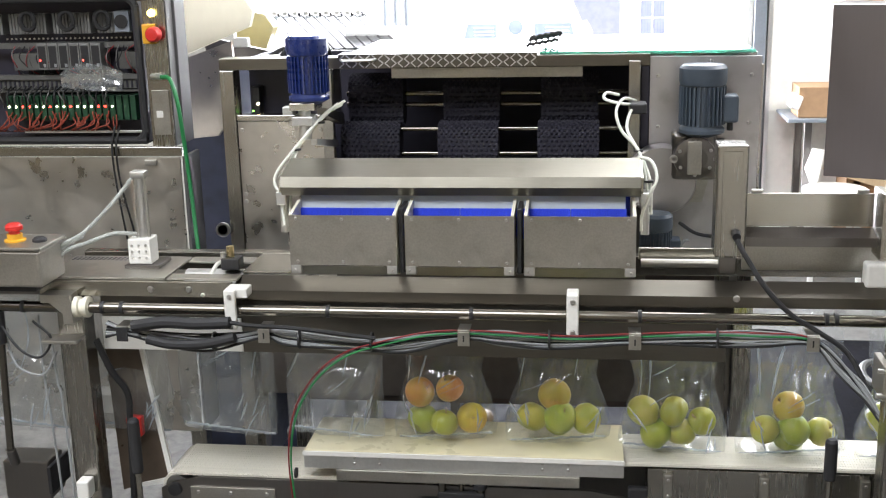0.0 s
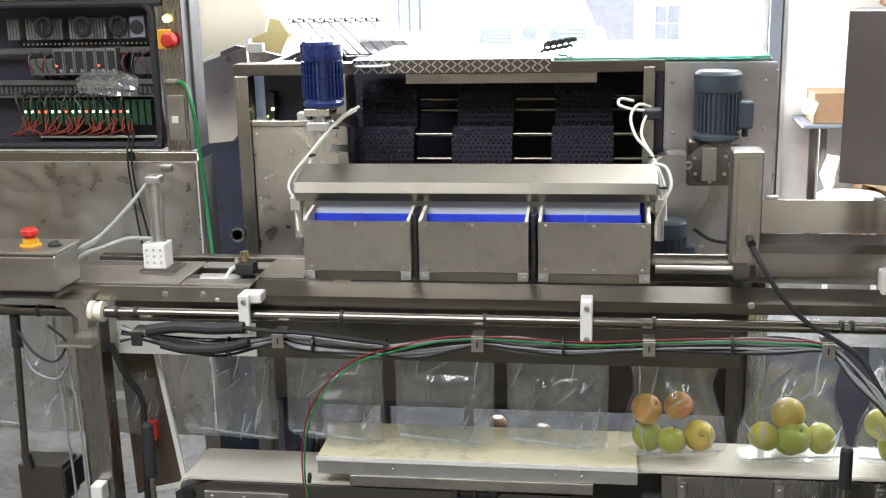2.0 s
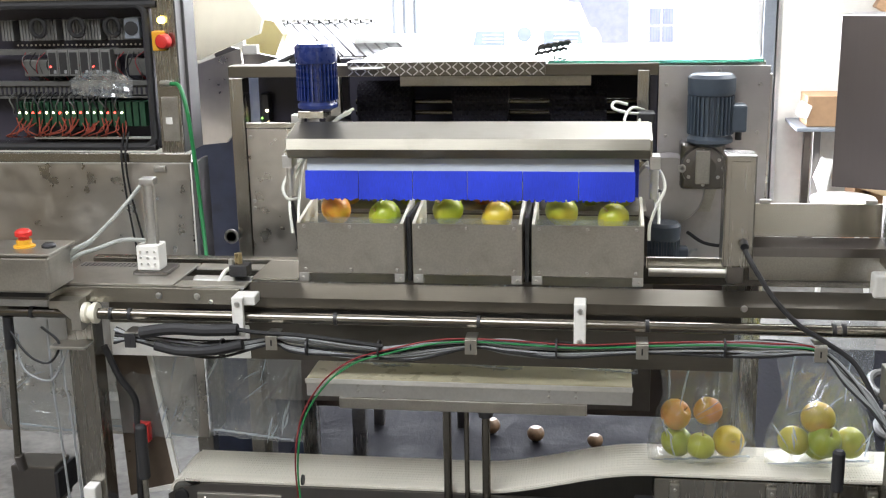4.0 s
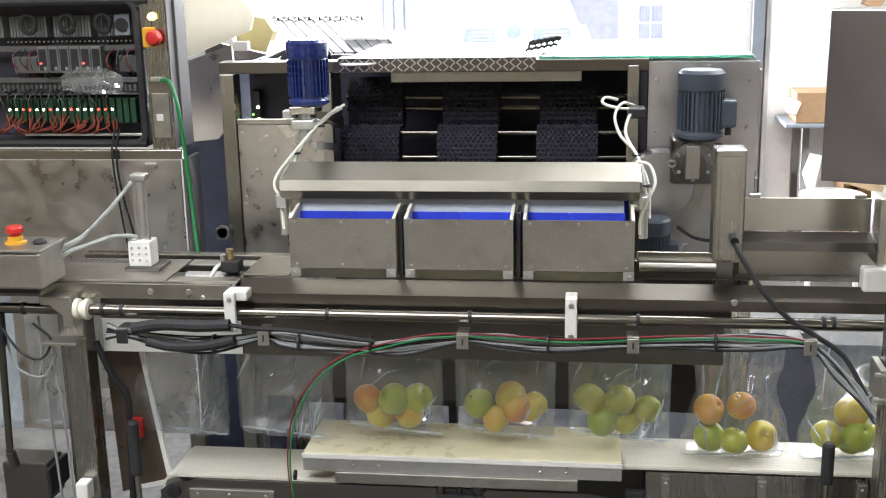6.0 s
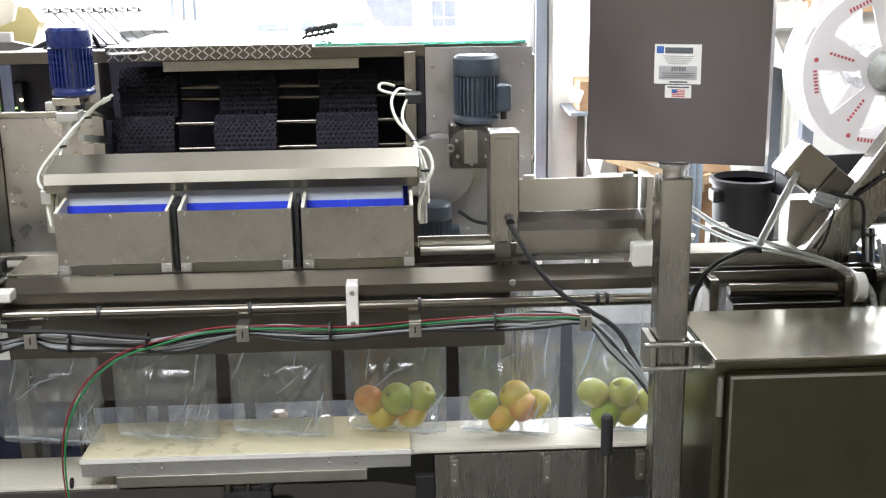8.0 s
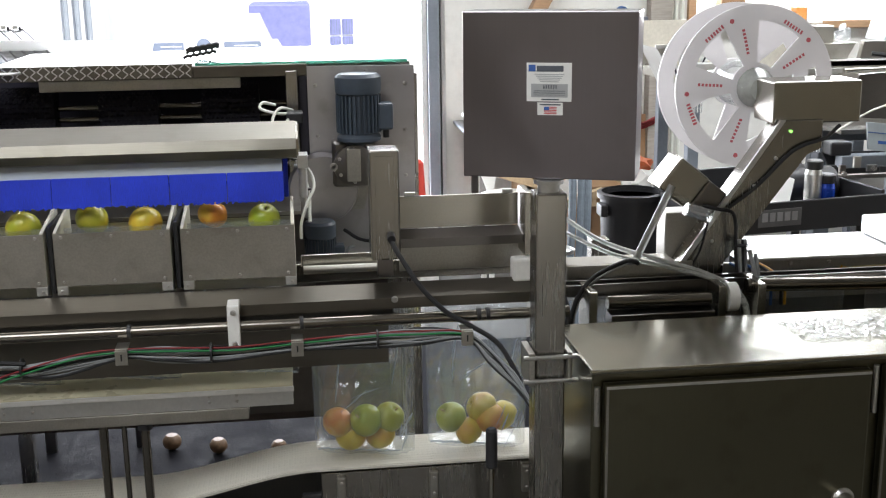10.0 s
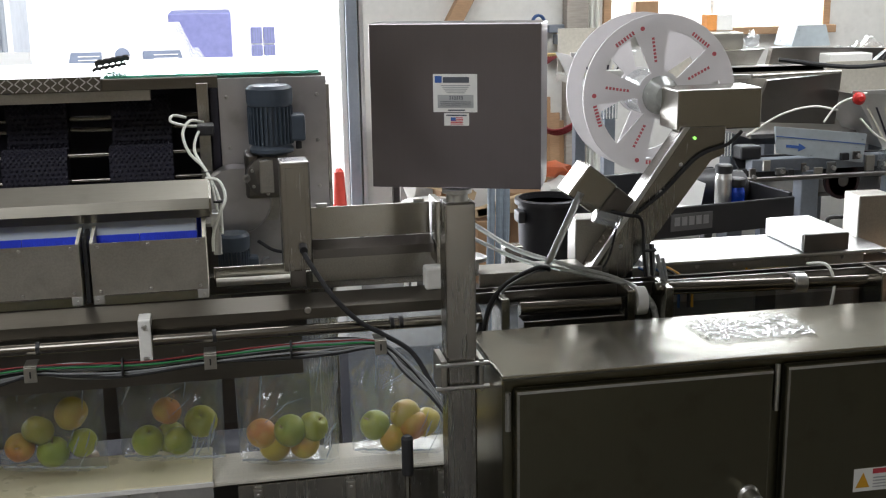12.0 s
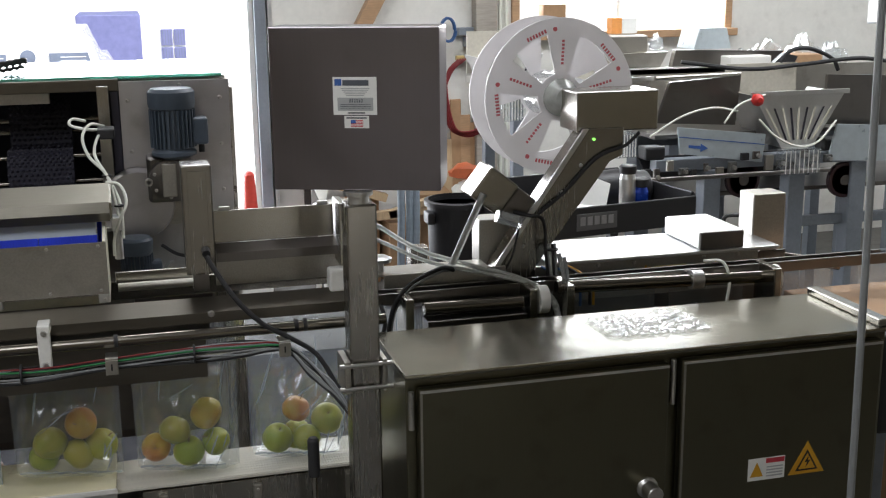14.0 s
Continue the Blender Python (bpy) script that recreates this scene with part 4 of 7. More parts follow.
screws([(x, 0.078, z) for x in (-0.25, -0.19, 0.19, 0.25) for z in (0.690, 0.676)], shelf, r=0.004)
for x in (-0.045, 0.0, 0.045):
    part("lift_rod", rod((x, 0.084, 0.10), (x, 0.084, 0.634), 0.010 if x else 0.006, seg=14), TUBE_STEEL, shelf, "polished lift rod")
part("rod_clamp", rod((0.045, 0.084, 0.622), (0.045, 0.084, 0.634), 0.017, seg=14), BLACK, shelf)

# ---- belt conveyor ----
conv = thing("belt_conveyor", "white modular belt conveyor in a steel frame", "conveyor", (0.0, 0.17, 0))
Y0, Y1 = 0.100, 0.262


def belt_height(x):
    """The belt's top along the line: low at the feed end, curving up to the upper run."""
    a = (x - 0.02) / 0.40
    a = min(1.0, max(0.0, a))
    return 0.628 + 0.062 * a * a * (3 - 2 * a)


x, k, row = -0.70, 0, None
pitch = 0.0125
while x < 2.3:
    z, slope = belt_height(x), (belt_height(x + 0.01) - belt_height(x)) / 0.01
    if row is None:
        bm = box(-0.00622, 0.00622, Y0, Y1, -0.008, 0.0, 0)
        for j in range(12):
            yy = Y0 + (j + 0.5) * (Y1 - Y0) / 12
            for xx in (-0.0031, 0.0031):
                box(xx - 0.0019, xx + 0.0019, yy - 0.0060, yy + 0.0060, -0.0005, 0.0014, 0, bm)
        box(-0.0045, 0.0045, Y0 - 0.0035, Y0, -0.0065, -0.001, 0, bm)
        row_mesh = mesh_of("belt_link", bm, BELT)
        row = True
    ob = new("belt_link", row_mesh)
    ob.parent = conv
    ob.location = (x - 0.0, -0.17, z)
    ob.rotation_euler = (0, -math.atan(slope), 0)
    x += pitch
    k += 1
# belt return over the end roller
bm = bmesh.new()
prof = []
for k in range(9):
    a = math.pi / 2 + math.pi * k / 8
    prof.append((-0.70 + 0.034 * math.cos(a), 0.592 + 0.034 * math.sin(a)))
inner = [(-0.70 + (px + 0.70) * 0.8, 0.592 + (pz - 0.592) * 0.8) for px, pz in prof]
part("belt_nose", prism(prof + inner[::-1], "y", Y0, Y1), BELT, conv, "white belt wrapped round the end roller")
part("end_roller", rod((-0.70, Y0 + 0.003, 0.592), (-0.70, Y1 - 0.003, 0.592), 0.025, seg=18), ALU, conv)
part("side_plate", prism([(-0.705, 0.606), (-0.735, 0.590), (-0.735, 0.55), (-0.60, 0.53), (0.42, 0.53), (0.42, 0.60), (0.30, 0.621), (-0.64, 0.621)], "y", Y0 - 0.012, Y0 - 0.006), STEEL_DARK, conv, "steel side plate with bolt holes")
part("side_plate", prism([(-0.715, 0.598), (-0.735, 0.575), (-0.735, 0.54), (-0.60, 0.53), (0.42, 0.53), (0.42, 0.592), (-0.60, 0.592)], "y", Y1 + 0.006, Y1 + 0.012), STEEL, conv)
part("end_plate", box(-0.66, -0.45, Y0 - 0.018, Y0 - 0.0125, 0.515, 0.598), STEEL_MATT, conv)
part("sub_frame", box(-0.10, 0.10, Y0 - 0.055, Y0 - 0.02, 0.50, 0.592), STEEL_DARK, conv)
part("slider_bed", box(-0.66, 0.02, Y0 + 0.003, Y1 - 0.003, 0.595, 0.618, 0), STEEL_DARK, conv)
part("upper_frame", box(0.43, 2.3, Y0 + 0.002, Y1 - 0.002, 0.55, 0.676), STEEL_X, conv, "folded steel upper run frame")
for x in (0.465, 0.68, 0.90, 1.2):
    part("bracket", box(x, x + 0.022, Y0 - 0.012, Y0 + 0.0015, 0.60, 0.668, 0.003), STEEL_MATT, conv)
    screws([(x + 0.011, Y0 - 0.012, 0.655), (x + 0.011, Y0 - 0.012, 0.615)], conv, r=0.004)
for x in (-0.62, -0.05, 0.52, 1.4, 2.2):
    for y in (Y0 + 0.02, Y1 - 0.02):
        part("leg", box(x - 0.018, x + 0.018, y - 0.018, y + 0.018, 0.0, 0.55), STEEL_X, conv)
part("bearing", lathe([(0.006, -0.008), (0.016, -0.007), (0.018, 0.0)], (-0.70, Y0 - 0.012, 0.588), "y", 18), BLACK, conv)
part("drive_knob", rod((0.0, Y0 - 0.07, 0.568), (0.0, Y0 - 0.055, 0.568), 0.018, seg=18), BLACK, conv)
part("idler", box(-0.055, 0.055, Y0 - 0.03, Y0 - 0.012, 0.596, 0.612, 0.003), BLACK, conv)
screws([(x, Y0 - 0.018, z) for x in (-0.64, -0.56, -0.47) for z in (0.585, 0.53)] + [(x, Y0 - 0.055, z) for x in (-0.08, 0.08) for z in (0.58, 0.52)] + [(x, Y0 - 0.012, 0.56) for x in (-0.36, -0.22, 0.2, 0.34)], conv, r=0.005)
# Added plate: darkens a gap through which the bright floor showed.
part("gap_plate", prism([(0.0, 0.45), (0.43, 0.45), (0.43, 0.672), (0.30, 0.652), (0.2, 0.625), (0.1, 0.603), (0.0, 0.596)], "y", 0.215, 0.22), DARKENED_SIDE, conv, "dark plate added to close the bright gap behind the belt's rise")
part("dark_clamp", box(0.385, 0.43, Y0 - 0.03, Y0 - 0.01, 0.56, 0.64, 0.004), BLACK, conv)

# ---- bags and fruit (move) ----
PITCH = 0.2665


def tent(d, w):
    return max(0.0, 1 - abs(d) / w)


def belly(v, used):
    """How far a sheet stands out from the bag's middle at a share of its height."""
    return 0.057 * math.exp(-(((v - 0.2) / 0.36) ** 4)) if used else 0.006


def bag_mesh(seed, full, used=True):
    """A clear film bag: two sheets joined at the sides, with folded creases, milky strips for their glints and a
    crumpled foot.
    """
    r = random.Random(seed)
    nx, nz = 44, 60
    tall = 0.357
    folds = []
    for _ in range(9 if full else 7):
        lean = r.uniform(0.25, 0.8) * r.choice((-1, 1, 1)) if r.random() < 0.6 else r.uniform(1.2, 2.6)
        folds.append((r.uniform(-0.9, 0.9), lean, r.uniform(0.05, 0.5), r.uniform(0.12, 0.3), r.uniform(0.05, 0.09), r.uniform(0.005, 0.010)))
    slope = r.uniform(-0.012, 0.012) if full else -0.012
    corner = 0.75
    sheets = []
    for s in (-1, 1):
        bm = bmesh.new()
        grid = []
        for j in range(nz + 1):
            v = j / nz
            line = []
            for i in range(nx + 1):
                u = 2 * i / nx - 1
                if full:
                    half = 0.106 - 0.016 * math.exp(-((v - 0.48) / 0.14) ** 2) + 0.018 * math.exp(-((v - 0.10) / 0.2) ** 2)
                    half += 0.004 * noise.noise(Vector((v * 9, seed, u > 0)))
                else:
                    half = 0.121 - 0.004 * (1 - v) + 0.0015 * noise.noise(Vector((v * 7, seed, u > 0)))
                across = math.sqrt(max(0.0, 1 - u * u))
                bulge = belly(v, used) * (1 - u**4) ** 0.5 + 0.010 * across * v
                fold = 0.0
                for u0, lean, v0, reach, wide, high in folds:
                    d = (u - u0 - lean * (v - v0)) / math.sqrt(1 + lean * lean)
                    fold += high * tent(d, wide) * tent(v - v0, reach * 1.8) ** 0.5
                fold -= 0.004 * tent(abs(u) - 0.93, 0.05)
                x, z = u * half, tall * v
                low_part = max(0.0, 1 - v / 0.42)
                crush = max(0.0, abs(u) - 0.45) / 0.55 if full else max(0.0, u * corner - 0.1)
                rough = abs(noise.noise(Vector((x * 48, z * 34, seed * 3.1)))) + 0.5 * abs(noise.noise(Vector((x * 110, z * 80, seed))))
                fold += 0.016 * rough * min(1.0, low_part * 1.6) * min(1.0, crush * 1.7 + (0.12 if full else 0.0))
                foot = max(0.0, 1 - v / 0.25) ** 2
                shut = min(1.0, v / 0.05)
                z += foot * (slope * u + 0.006 * noise.noise(Vector((u * 4, seed, 0))) + 0.006)
                line.append(bm.verts.new((x, s * ((bulge + fold) * shut + 0.0012), z)))
            grid.append(line)
        for a, b in zip(grid, grid[1:]):
            for i in range(nx):
                bm.faces.new((a[i], a[i + 1], b[i + 1], b[i]))
        sheets.append(mesh_of("film_sheet", bm, FILM if full else FILM_FILLING if used else FILM_EMPTY))
    # Milky strips laid on the folds imitate the film's bright highlights.
    crease_glints = []
    for n in range(9):
        side = r.choice((-1, 1))
        if n < 5:
            u0, v0, lean, length = side * r.uniform(0.6, 0.88) if full else r.uniform(0.35, 0.88), r.uniform(0.10, 0.3), r.uniform(0.0, 0.7) * (side if full else 1), r.uniform(0.03, 0.075)
        elif n < 7:
            u0, v0, lean, length = r.uniform(0.3, 0.8) * side, r.uniform(0.55, 0.75), r.uniform(-0.1, 0.4), r.uniform(0.10, 0.17)
        else:
            u0, v0, lean, length = r.uniform(-0.5, 0.3), r.uniform(0.4, 0.6), r.uniform(0.9, 1.3), r.uniform(0.04, 0.08)
        wide, bow = r.uniform(0.0013, 0.0032), r.uniform(-0.25, 0.25)
        bm = bmesh.new()
        lines = []
        for k in range(13):
            s = k / 12 - 0.5
            x = u0 * 0.112 + length * (s * math.sin(lean) + bow * s * s)
            z = tall * v0 + length * s * math.cos(lean)
            if z < 0.012 or abs(x) > 0.112:
                continue
            v = z / tall
            y = -(belly(v, used) + 0.010 * v) * math.sqrt(max(0.0, 1 - (x / 0.121) ** 4)) - 0.006
            half = wide * (1 - 4 * s * s) * r.uniform(0.5, 1.2) + 0.0003
            lines.append([bm.verts.new((x - half, y + 0.001, z)), bm.verts.new((x, y - 0.002, z + half)), bm.verts.new((x + half, y + 0.002, z))])
        for a, b in zip(lines, lines[1:]):
            for i in (0, 1):
                bm.faces.new((a[i], a[i + 1], b[i + 1], b[i]))
        crease_glints.append(mesh_of("pleat", bm, MILKY_STRIP))
    seam = bmesh.new()
    for u0 in range(8):
        x0 = (u0 / 4 - 1) * 0.112
        box(x0, x0 + 0.0278, -0.0008, 0.0008, 0.004 + slope * (u0 / 4 - 0.88), 0.009 + slope * (u0 / 4 - 0.88), 0, seam)
    return sheets + [mesh_of("bottom_seam", seam, MILKY_STRIP)] + crease_glints


def apple_mesh(material, squash, size=0.0372):
    """An apple: a dimpled body, with a calyx hollow."""
    bm = bmesh.new()
    prof = []
    for k in range(17):
        a = math.pi * k / 16
        r = math.sin(a) * (1 + 0.10 * math.cos(a)) + 0.0
        h = -math.cos(a) * squash
        if k > 12:
            h -= 0.35 * ((k - 12) / 4) ** 2 * 0.9
        if k < 3:
            h += 0.20 * ((3 - k) / 3) ** 2
        prof.append((max(r, 0.03) * size, h * size))
    bm = lathe(prof, (0, 0, 0), "z", 20)
    return mesh_of("apple", bm, material)


APPLE_MESHES = [[apple_mesh(m, s, size) for size in (0.0385, 0.0365, 0.0335)] for m, s in zip(APPLES, (0.92, 0.95, 0.93, 0.96))]
STEM = mesh_of("stem", tube([(0, 0, 0.020), (0.001, 0, 0.028), (0.004, 0.001, 0.036)], 0.0014, 6, 3), WOOD)
FULL_BAGS = [bag_mesh(s, True) for s in (1, 2, 3)]
FILLING_BAGS = [bag_mesh(s, False) for s in (21, 22, 23)]
EMPTY_BAGS = [bag_mesh(s, False, False) for s in (11, 12, 13)]
# cluster layouts: x, z above the bag's foot, y, colour
CLUSTERS = [
    [(-0.062, 0.105, 0.0, 2), (0.012, 0.118, -0.004, 2), (-0.058, 0.036, 0.006, 3), (-0.002, 0.034, -0.012, 0), (0.066, 0.040, 0.004, 1)],
    [(-0.062, 0.052, -0.004, 0), (-0.008, 0.106, 0.004, 1), (0.008, 0.058, -0.016, 3), (0.072, 0.048, 0.0, 0), (0.0, 0.030, 0.022, 3)],
    [(-0.066, 0.072, 0.0, 2), (0.0, 0.078, -0.014, 3), (0.062, 0.078, 0.0, 0), (-0.034, 0.036, 0.008, 1), (0.036, 0.036, 0.004, 1)],
    [(-0.066, 0.068, 0.0, 3), (0.012, 0.086, 0.0, 1), (0.066, 0.062, 0.006, 1), (-0.022, 0.036, -0.012, 1), (0.030, 0.066, -0.016, 2)],
    [(-0.070, 0.088, 0.0, 0), (0.0, 0.090, -0.006, 0), (0.068, 0.066, 0.0, 0), (-0.040, 0.036, -0.004, 3), (0.020, 0.037, 0.006, 0)],
    [(-0.010, 0.112, 0.0, 2), (-0.060, 0.045, -0.004, 3), (0.012, 0.040, -0.010, 3), (0.068, 0.078, 0.004, 0), (-0.01, 0.036, 0.030, 0)],
    [(-0.030, 0.092, -0.004, 0), (0.046, 0.125, 0.0, 1), (-0.078, 0.050, 0.004, 2), (0.0, 0.040, -0.010, 3), (0.066, 0.050, 0.004, 3)],
    [(0.030, 0.115, 0.0, 2), (-0.042, 0.078, -0.006, 0), (0.022, 0.044, -0.004, 0), (-0.060, 0.038, 0.012, 3), (0.076, 0.056, 0.010, 0)],
]
LAYOUT = {-6: 0, -5: 4, -4: 1, -3: 4, -2: 1, -1: 0, 0: 4, 1: 3, 2: 2, 3: 5, 4: 6, 5: 7}
BAGS, FRUIT = {}, {}
for b in range(-6, 7):
    full = b <= 5
    ob = new("plastic_bag")
    ob.empty_display_size = 0.05
    for word, me in zip(["front_sheet", "back_sheet", "bottom_seam"] + ["pleat"] * 9, (FULL_BAGS if b < 0 else FILLING_BAGS if full else EMPTY_BAGS)[b % 3]):
        new(word, me).parent = ob
    BAGS[b] = tagged(ob, "clear plastic bag with apples hanging from the track" if full else "empty clear plastic bag hanging from the track", "plastic bag", "chain of bags")
    if full:
        tone = ("green", "yellow", "orange blushed", "lime green")
        for n, (dx, dz, dy, c) in enumerate(CLUSTERS[LAYOUT[b]]):
            a = tagged(new("apple", APPLE_MESHES[c][(n + b + c) % 3]), f"{tone[c]} apple in a clear bag", "apple", "bagged apples")
            stem = new("stem", STEM)
            stem.parent = a
            FRUIT[(b, n)] = (a, dx * 0.95, dy, dz + 0.010)

# ---- steel support leg, rail end and red button box (feed end) ----
leg = thing("support_leg", "square steel leg carrying the guide tube", "machine leg", (-0.88, 0.06, 0))
part("post", box(-0.925, -0.862, 0.03, 0.09, 0.0, 1.095, 0.004), STEEL_X, leg)
part("yoke", prism([(-0.935, 1.108), (-0.865, 1.108), (-0.862, 1.04), (-0.885, 1.04), (-0.885, 1.065), (-0.915, 1.09), (-0.935, 1.09)], "y", -0.02, 0.028), STEEL_MATT, leg)
part("bracket", box(-0.945, -0.86, -0.02, 0.03, 0.992, 1.000), STEEL_MATT, leg)
part("bush", lathe([(0.014, -0.018), (0.024, -0.016), (0.024, -0.006), (0.018, -0.003), (0.018, 0.003), (0.024, 0.006), (0.024, 0.016), (0.014, 0.018)], (-0.845, 0.0, 1.076), "x", 24), CREAM, leg, "cream plastic bush")
part("foot_block", box(-0.905, -0.875, -0.01, 0.028, 0.60, 0.645, 0.004), WHITE, leg)
strut = thing("gas_strut", "slim polished strut with a black end fitting", "strut", (-1.02, 0.0, 0.66))
part("rod", rod((-1.052, 0.0, 0.985), (-1.063, 0.0, 0.72), 0.0085, seg=14), TUBE_STEEL, strut)
part("end_fitting", rod((-1.051, 0.0, 0.985), (-1.049, 0.0, 1.062), 0.012, seg=12), BLACK, strut)
part("lower_fitting", rod((-1.063, 0.0, 0.72), (-1.066, 0.02, 0.675), 0.012, seg=12), STEEL_DARK, strut)
back_post = thing("stepped_stand", "stepped steel stand behind the leg", "machine frame", (-0.97, 0.2, 0))
for z0, z1 in ((0.0, 0.72), (0.725, 0.80), (0.805, 0.88), (0.885, 1.09)):
    part("upright", box(-0.985, -0.935, 0.19, 0.24, z0, z1, 0.003), STEEL_MATT, back_post)
part("step", box(-0.93, -0.88, 0.18, 0.24, 0.74, 0.79, 0.003), WHITE, back_post)
panel = thing("tilted_door", "brown tinted panel with a white edge leaning under the track", "panel", (-0.80, 0.13, 0.4))
part("sheet", prism([(-0.862, 0.93), (-0.775, 0.93), (-0.728, 0.60), (-0.850, 0.56)], "y", 0.128, 0.132), mat("brown_tinted_sheet", (0.10, 0.075, 0.055), 0.35, 0.3, 0.2, 20, stain=0.3), panel)
part("edge", prism([(-0.775, 0.93), (-0.765, 0.93), (-0.716, 0.592), (-0.728, 0.588)], "y", 0.125, 0.135), WHITE, panel)
part("edge", prism([(-0.728, 0.600), (-0.718, 0.588), (-0.80, 0.572), (-0.80, 0.582)], "y", 0.1245, 0.1345), WHITE, panel)
estop = thing("stop_button_box", "steel box with a red mushroom button on a yellow base", "button box", (-0.97, 0.0, 1.13))
part("body", box(-1.10, -0.905, -0.06, 0.06, 1.137, 1.221, 0.006), STEEL_MATT, estop)
part("lid", box(-1.105, -0.898, -0.065, 0.065, 1.2215, 1.229, 0.003), STEEL_MATT, estop)
part("yellow_base", lathe([(0.024, 0), (0.024, 0.004), (0.017, 0.006), (0.017, 0.017)], (-0.988, 0.0, 1.229), "z", 22), YELLOW, estop)
part("red_button", lathe([(0.012, 0.0), (0.012, 0.006), (0.019, 0.009), (0.019, 0.018), (0.014, 0.023)], (-0.988, 0.0, 1.246), "z", 22), RED, estop, "red mushroom button")
part("push_button", lathe([(0.016, 0.0), (0.016, 0.005), (0.010, 0.010)], (-0.93, 0.0, 1.229), "z", 18), BLACK, estop)
part("gland_strip", box(-1.06, -0.935, -0.03, 0.03, 1.118, 1.137, 0.004), BLACK, estop)
cyl = thing("air_cylinder", "slim upright air cylinder on a white block", "air cylinder", (-0.75, 0.15, 1.135))
part("base_plate", box(-0.785, -0.700, 0.11, 0.19, 1.136, 1.144), STEEL_DARK, cyl)
part("block", box(-0.777, -0.722, 0.12, 0.17, 1.144, 1.205, 0.003), WHITE, cyl, "white plastic block with screws")
part("barrel", rod((-0.744, 0.145, 1.205), (-0.744, 0.145, 1.345), 0.012, seg=18), ALU, cyl)
part("tie_rod", rod((-0.758, 0.14, 1.205), (-0.758, 0.14, 1.355), 0.004, seg=10), ZINC, cyl)
part("tie_rod", rod((-0.730, 0.14, 1.205), (-0.730, 0.14, 1.355), 0.004, seg=10), ZINC, cyl)
part("cap", box(-0.762, -0.726, 0.13, 0.16, 1.345, 1.362, 0.003), ALU, cyl)
screws([(x, 0.12, z) for x in (-0.767, -0.75, -0.733) for z in (1.16, 1.175, 1.19)], cyl, r=0.003)
for pts in (
    [(-0.757, 0.13, 1.345), (-0.80, 0.10, 1.29), (-0.86, 0.07, 1.23), (-0.905, 0.05, 1.205), (-0.945, 0.04, 1.15), (-0.952, 0.03, 1.11)],
    [(-0.757, 0.13, 1.215), (-0.80, 0.10, 1.222), (-0.85, 0.07, 1.208), (-0.90, 0.05, 1.19), (-0.935, 0.04, 1.14)],
    [(-0.86, 0.07, 1.225), (-0.91, 0.05, 1.195), (-0.95, 0.04, 1.14), (-0.96, 0.03, 1.08)],
):
    solid("air_hose", tube(pts, 0.005), CLEAR_HOSE, "milky clear air hose bending down beside the cylinder", "hose", "clear air hoses")
valve = thing("air_valve", "small brass and black air valve on the deck", "valve", (-0.53, 0.12, 1.14))
part("body", box(-0.548, -0.505, 0.10, 0.14, 1.1375, 1.165, 0.003), BLACK, valve)
part("knob", rod((-0.53, 0.12, 1.165), (-0.53, 0.12, 1.19), 0.009, seg=14), mat("brass", (0.62, 0.5, 0.28), 0.3, 1.0), valve)
part("elbow", tube([(-0.548, 0.12, 1.155), (-0.558, 0.10, 1.15), (-0.565, 0.07, 1.13), (-0.568, 0.02, 1.10)], 0.005), WHITE_HOSE, valve)
part("stud", rod((-0.545, 0.11, 1.165), (-0.545, 0.11, 1.178), 0.006, seg=10), ALU, valve)
for k, pts in enumerate((
    [(-1.06, 0.0, 1.05), (-1.0, -0.02, 0.98), (-0.95, -0.02, 0.96), (-0.93, 0.0, 1.0), (-0.97, 0.0, 1.04)],
    [(-1.05, 0.02, 0.99), (-1.02, 0.0, 0.93), (-0.96, 0.0, 0.91), (-0.93, 0.02, 0.96)],
    [(-0.965, 0.02, 1.05), (-0.962, 0.01, 0.9), (-0.955, 0.01, 0.75), (-0.95, 0.01, 0.5), (-0.96, 0.01, 0.02)],
    [(-0.945, 0.03, 1.0), (-0.935, 0.02, 0.88), (-0.93, 0.02, 0.84), (-0.925, 0.02, 0.55), (-0.935, 0.02, 0.02)],
)):
    solid("thin_cable", tube(pts, 0.003, 6), GREY_CABLE if k else BLACK_CABLE, "thin cable hanging beside the leg", "cable", "hanging cables")
solid("black_hose", tube([(-0.845, 0.05, 0.98), (-0.82, 0.06, 0.90), (-0.79, 0.07, 0.84), (-0.792, 0.07, 0.75), (-0.80, 0.07, 0.55)], 0.008), BLACK_CABLE, "black hose hanging behind the leg", "hose")
sw = thing("red_switch", "small red switch box with a green light", "switch", (-0.79, 0.10, 0.72))
part("body", box(-0.815, -0.777, 0.10, 0.124, 0.715, 0.765, 0.004), RED, sw)
part("light", rod((-0.795, 0.10, 0.735), (-0.795, 0.096, 0.735), 0.004, seg=10), LED_GREEN, sw)


def grip(x, y, z0, z1):
    g = thing("lever", "steel lever with a black rubber grip", "lever", (x, y, 0), "levers with grips")
    part("rod", rod((x, y, 0.02), (x, y, z0), 0.007, seg=12), STEEL, g)
    part("grip", lathe([(0.012, 0), (0.0135, 0.004), (0.0135, z1 - z0 - 0.006), (0.009, z1 - z0)], (x, y, z0), "z", 16), RUBBER, g, "black rubber grip")


grip(-0.752, 0.0, 0.672, 0.806)
grip(0.812, 0.0, 0.712, 0.806)
dark_box = thing("valve_box", "dark steel box with fittings near the floor", "box", (-1.02, 0.05, 0.55))
part("body", box(-1.10, -0.985, 0.02, 0.10, 0.58, 0.68, 0.005), STEEL_DARK, dark_box)
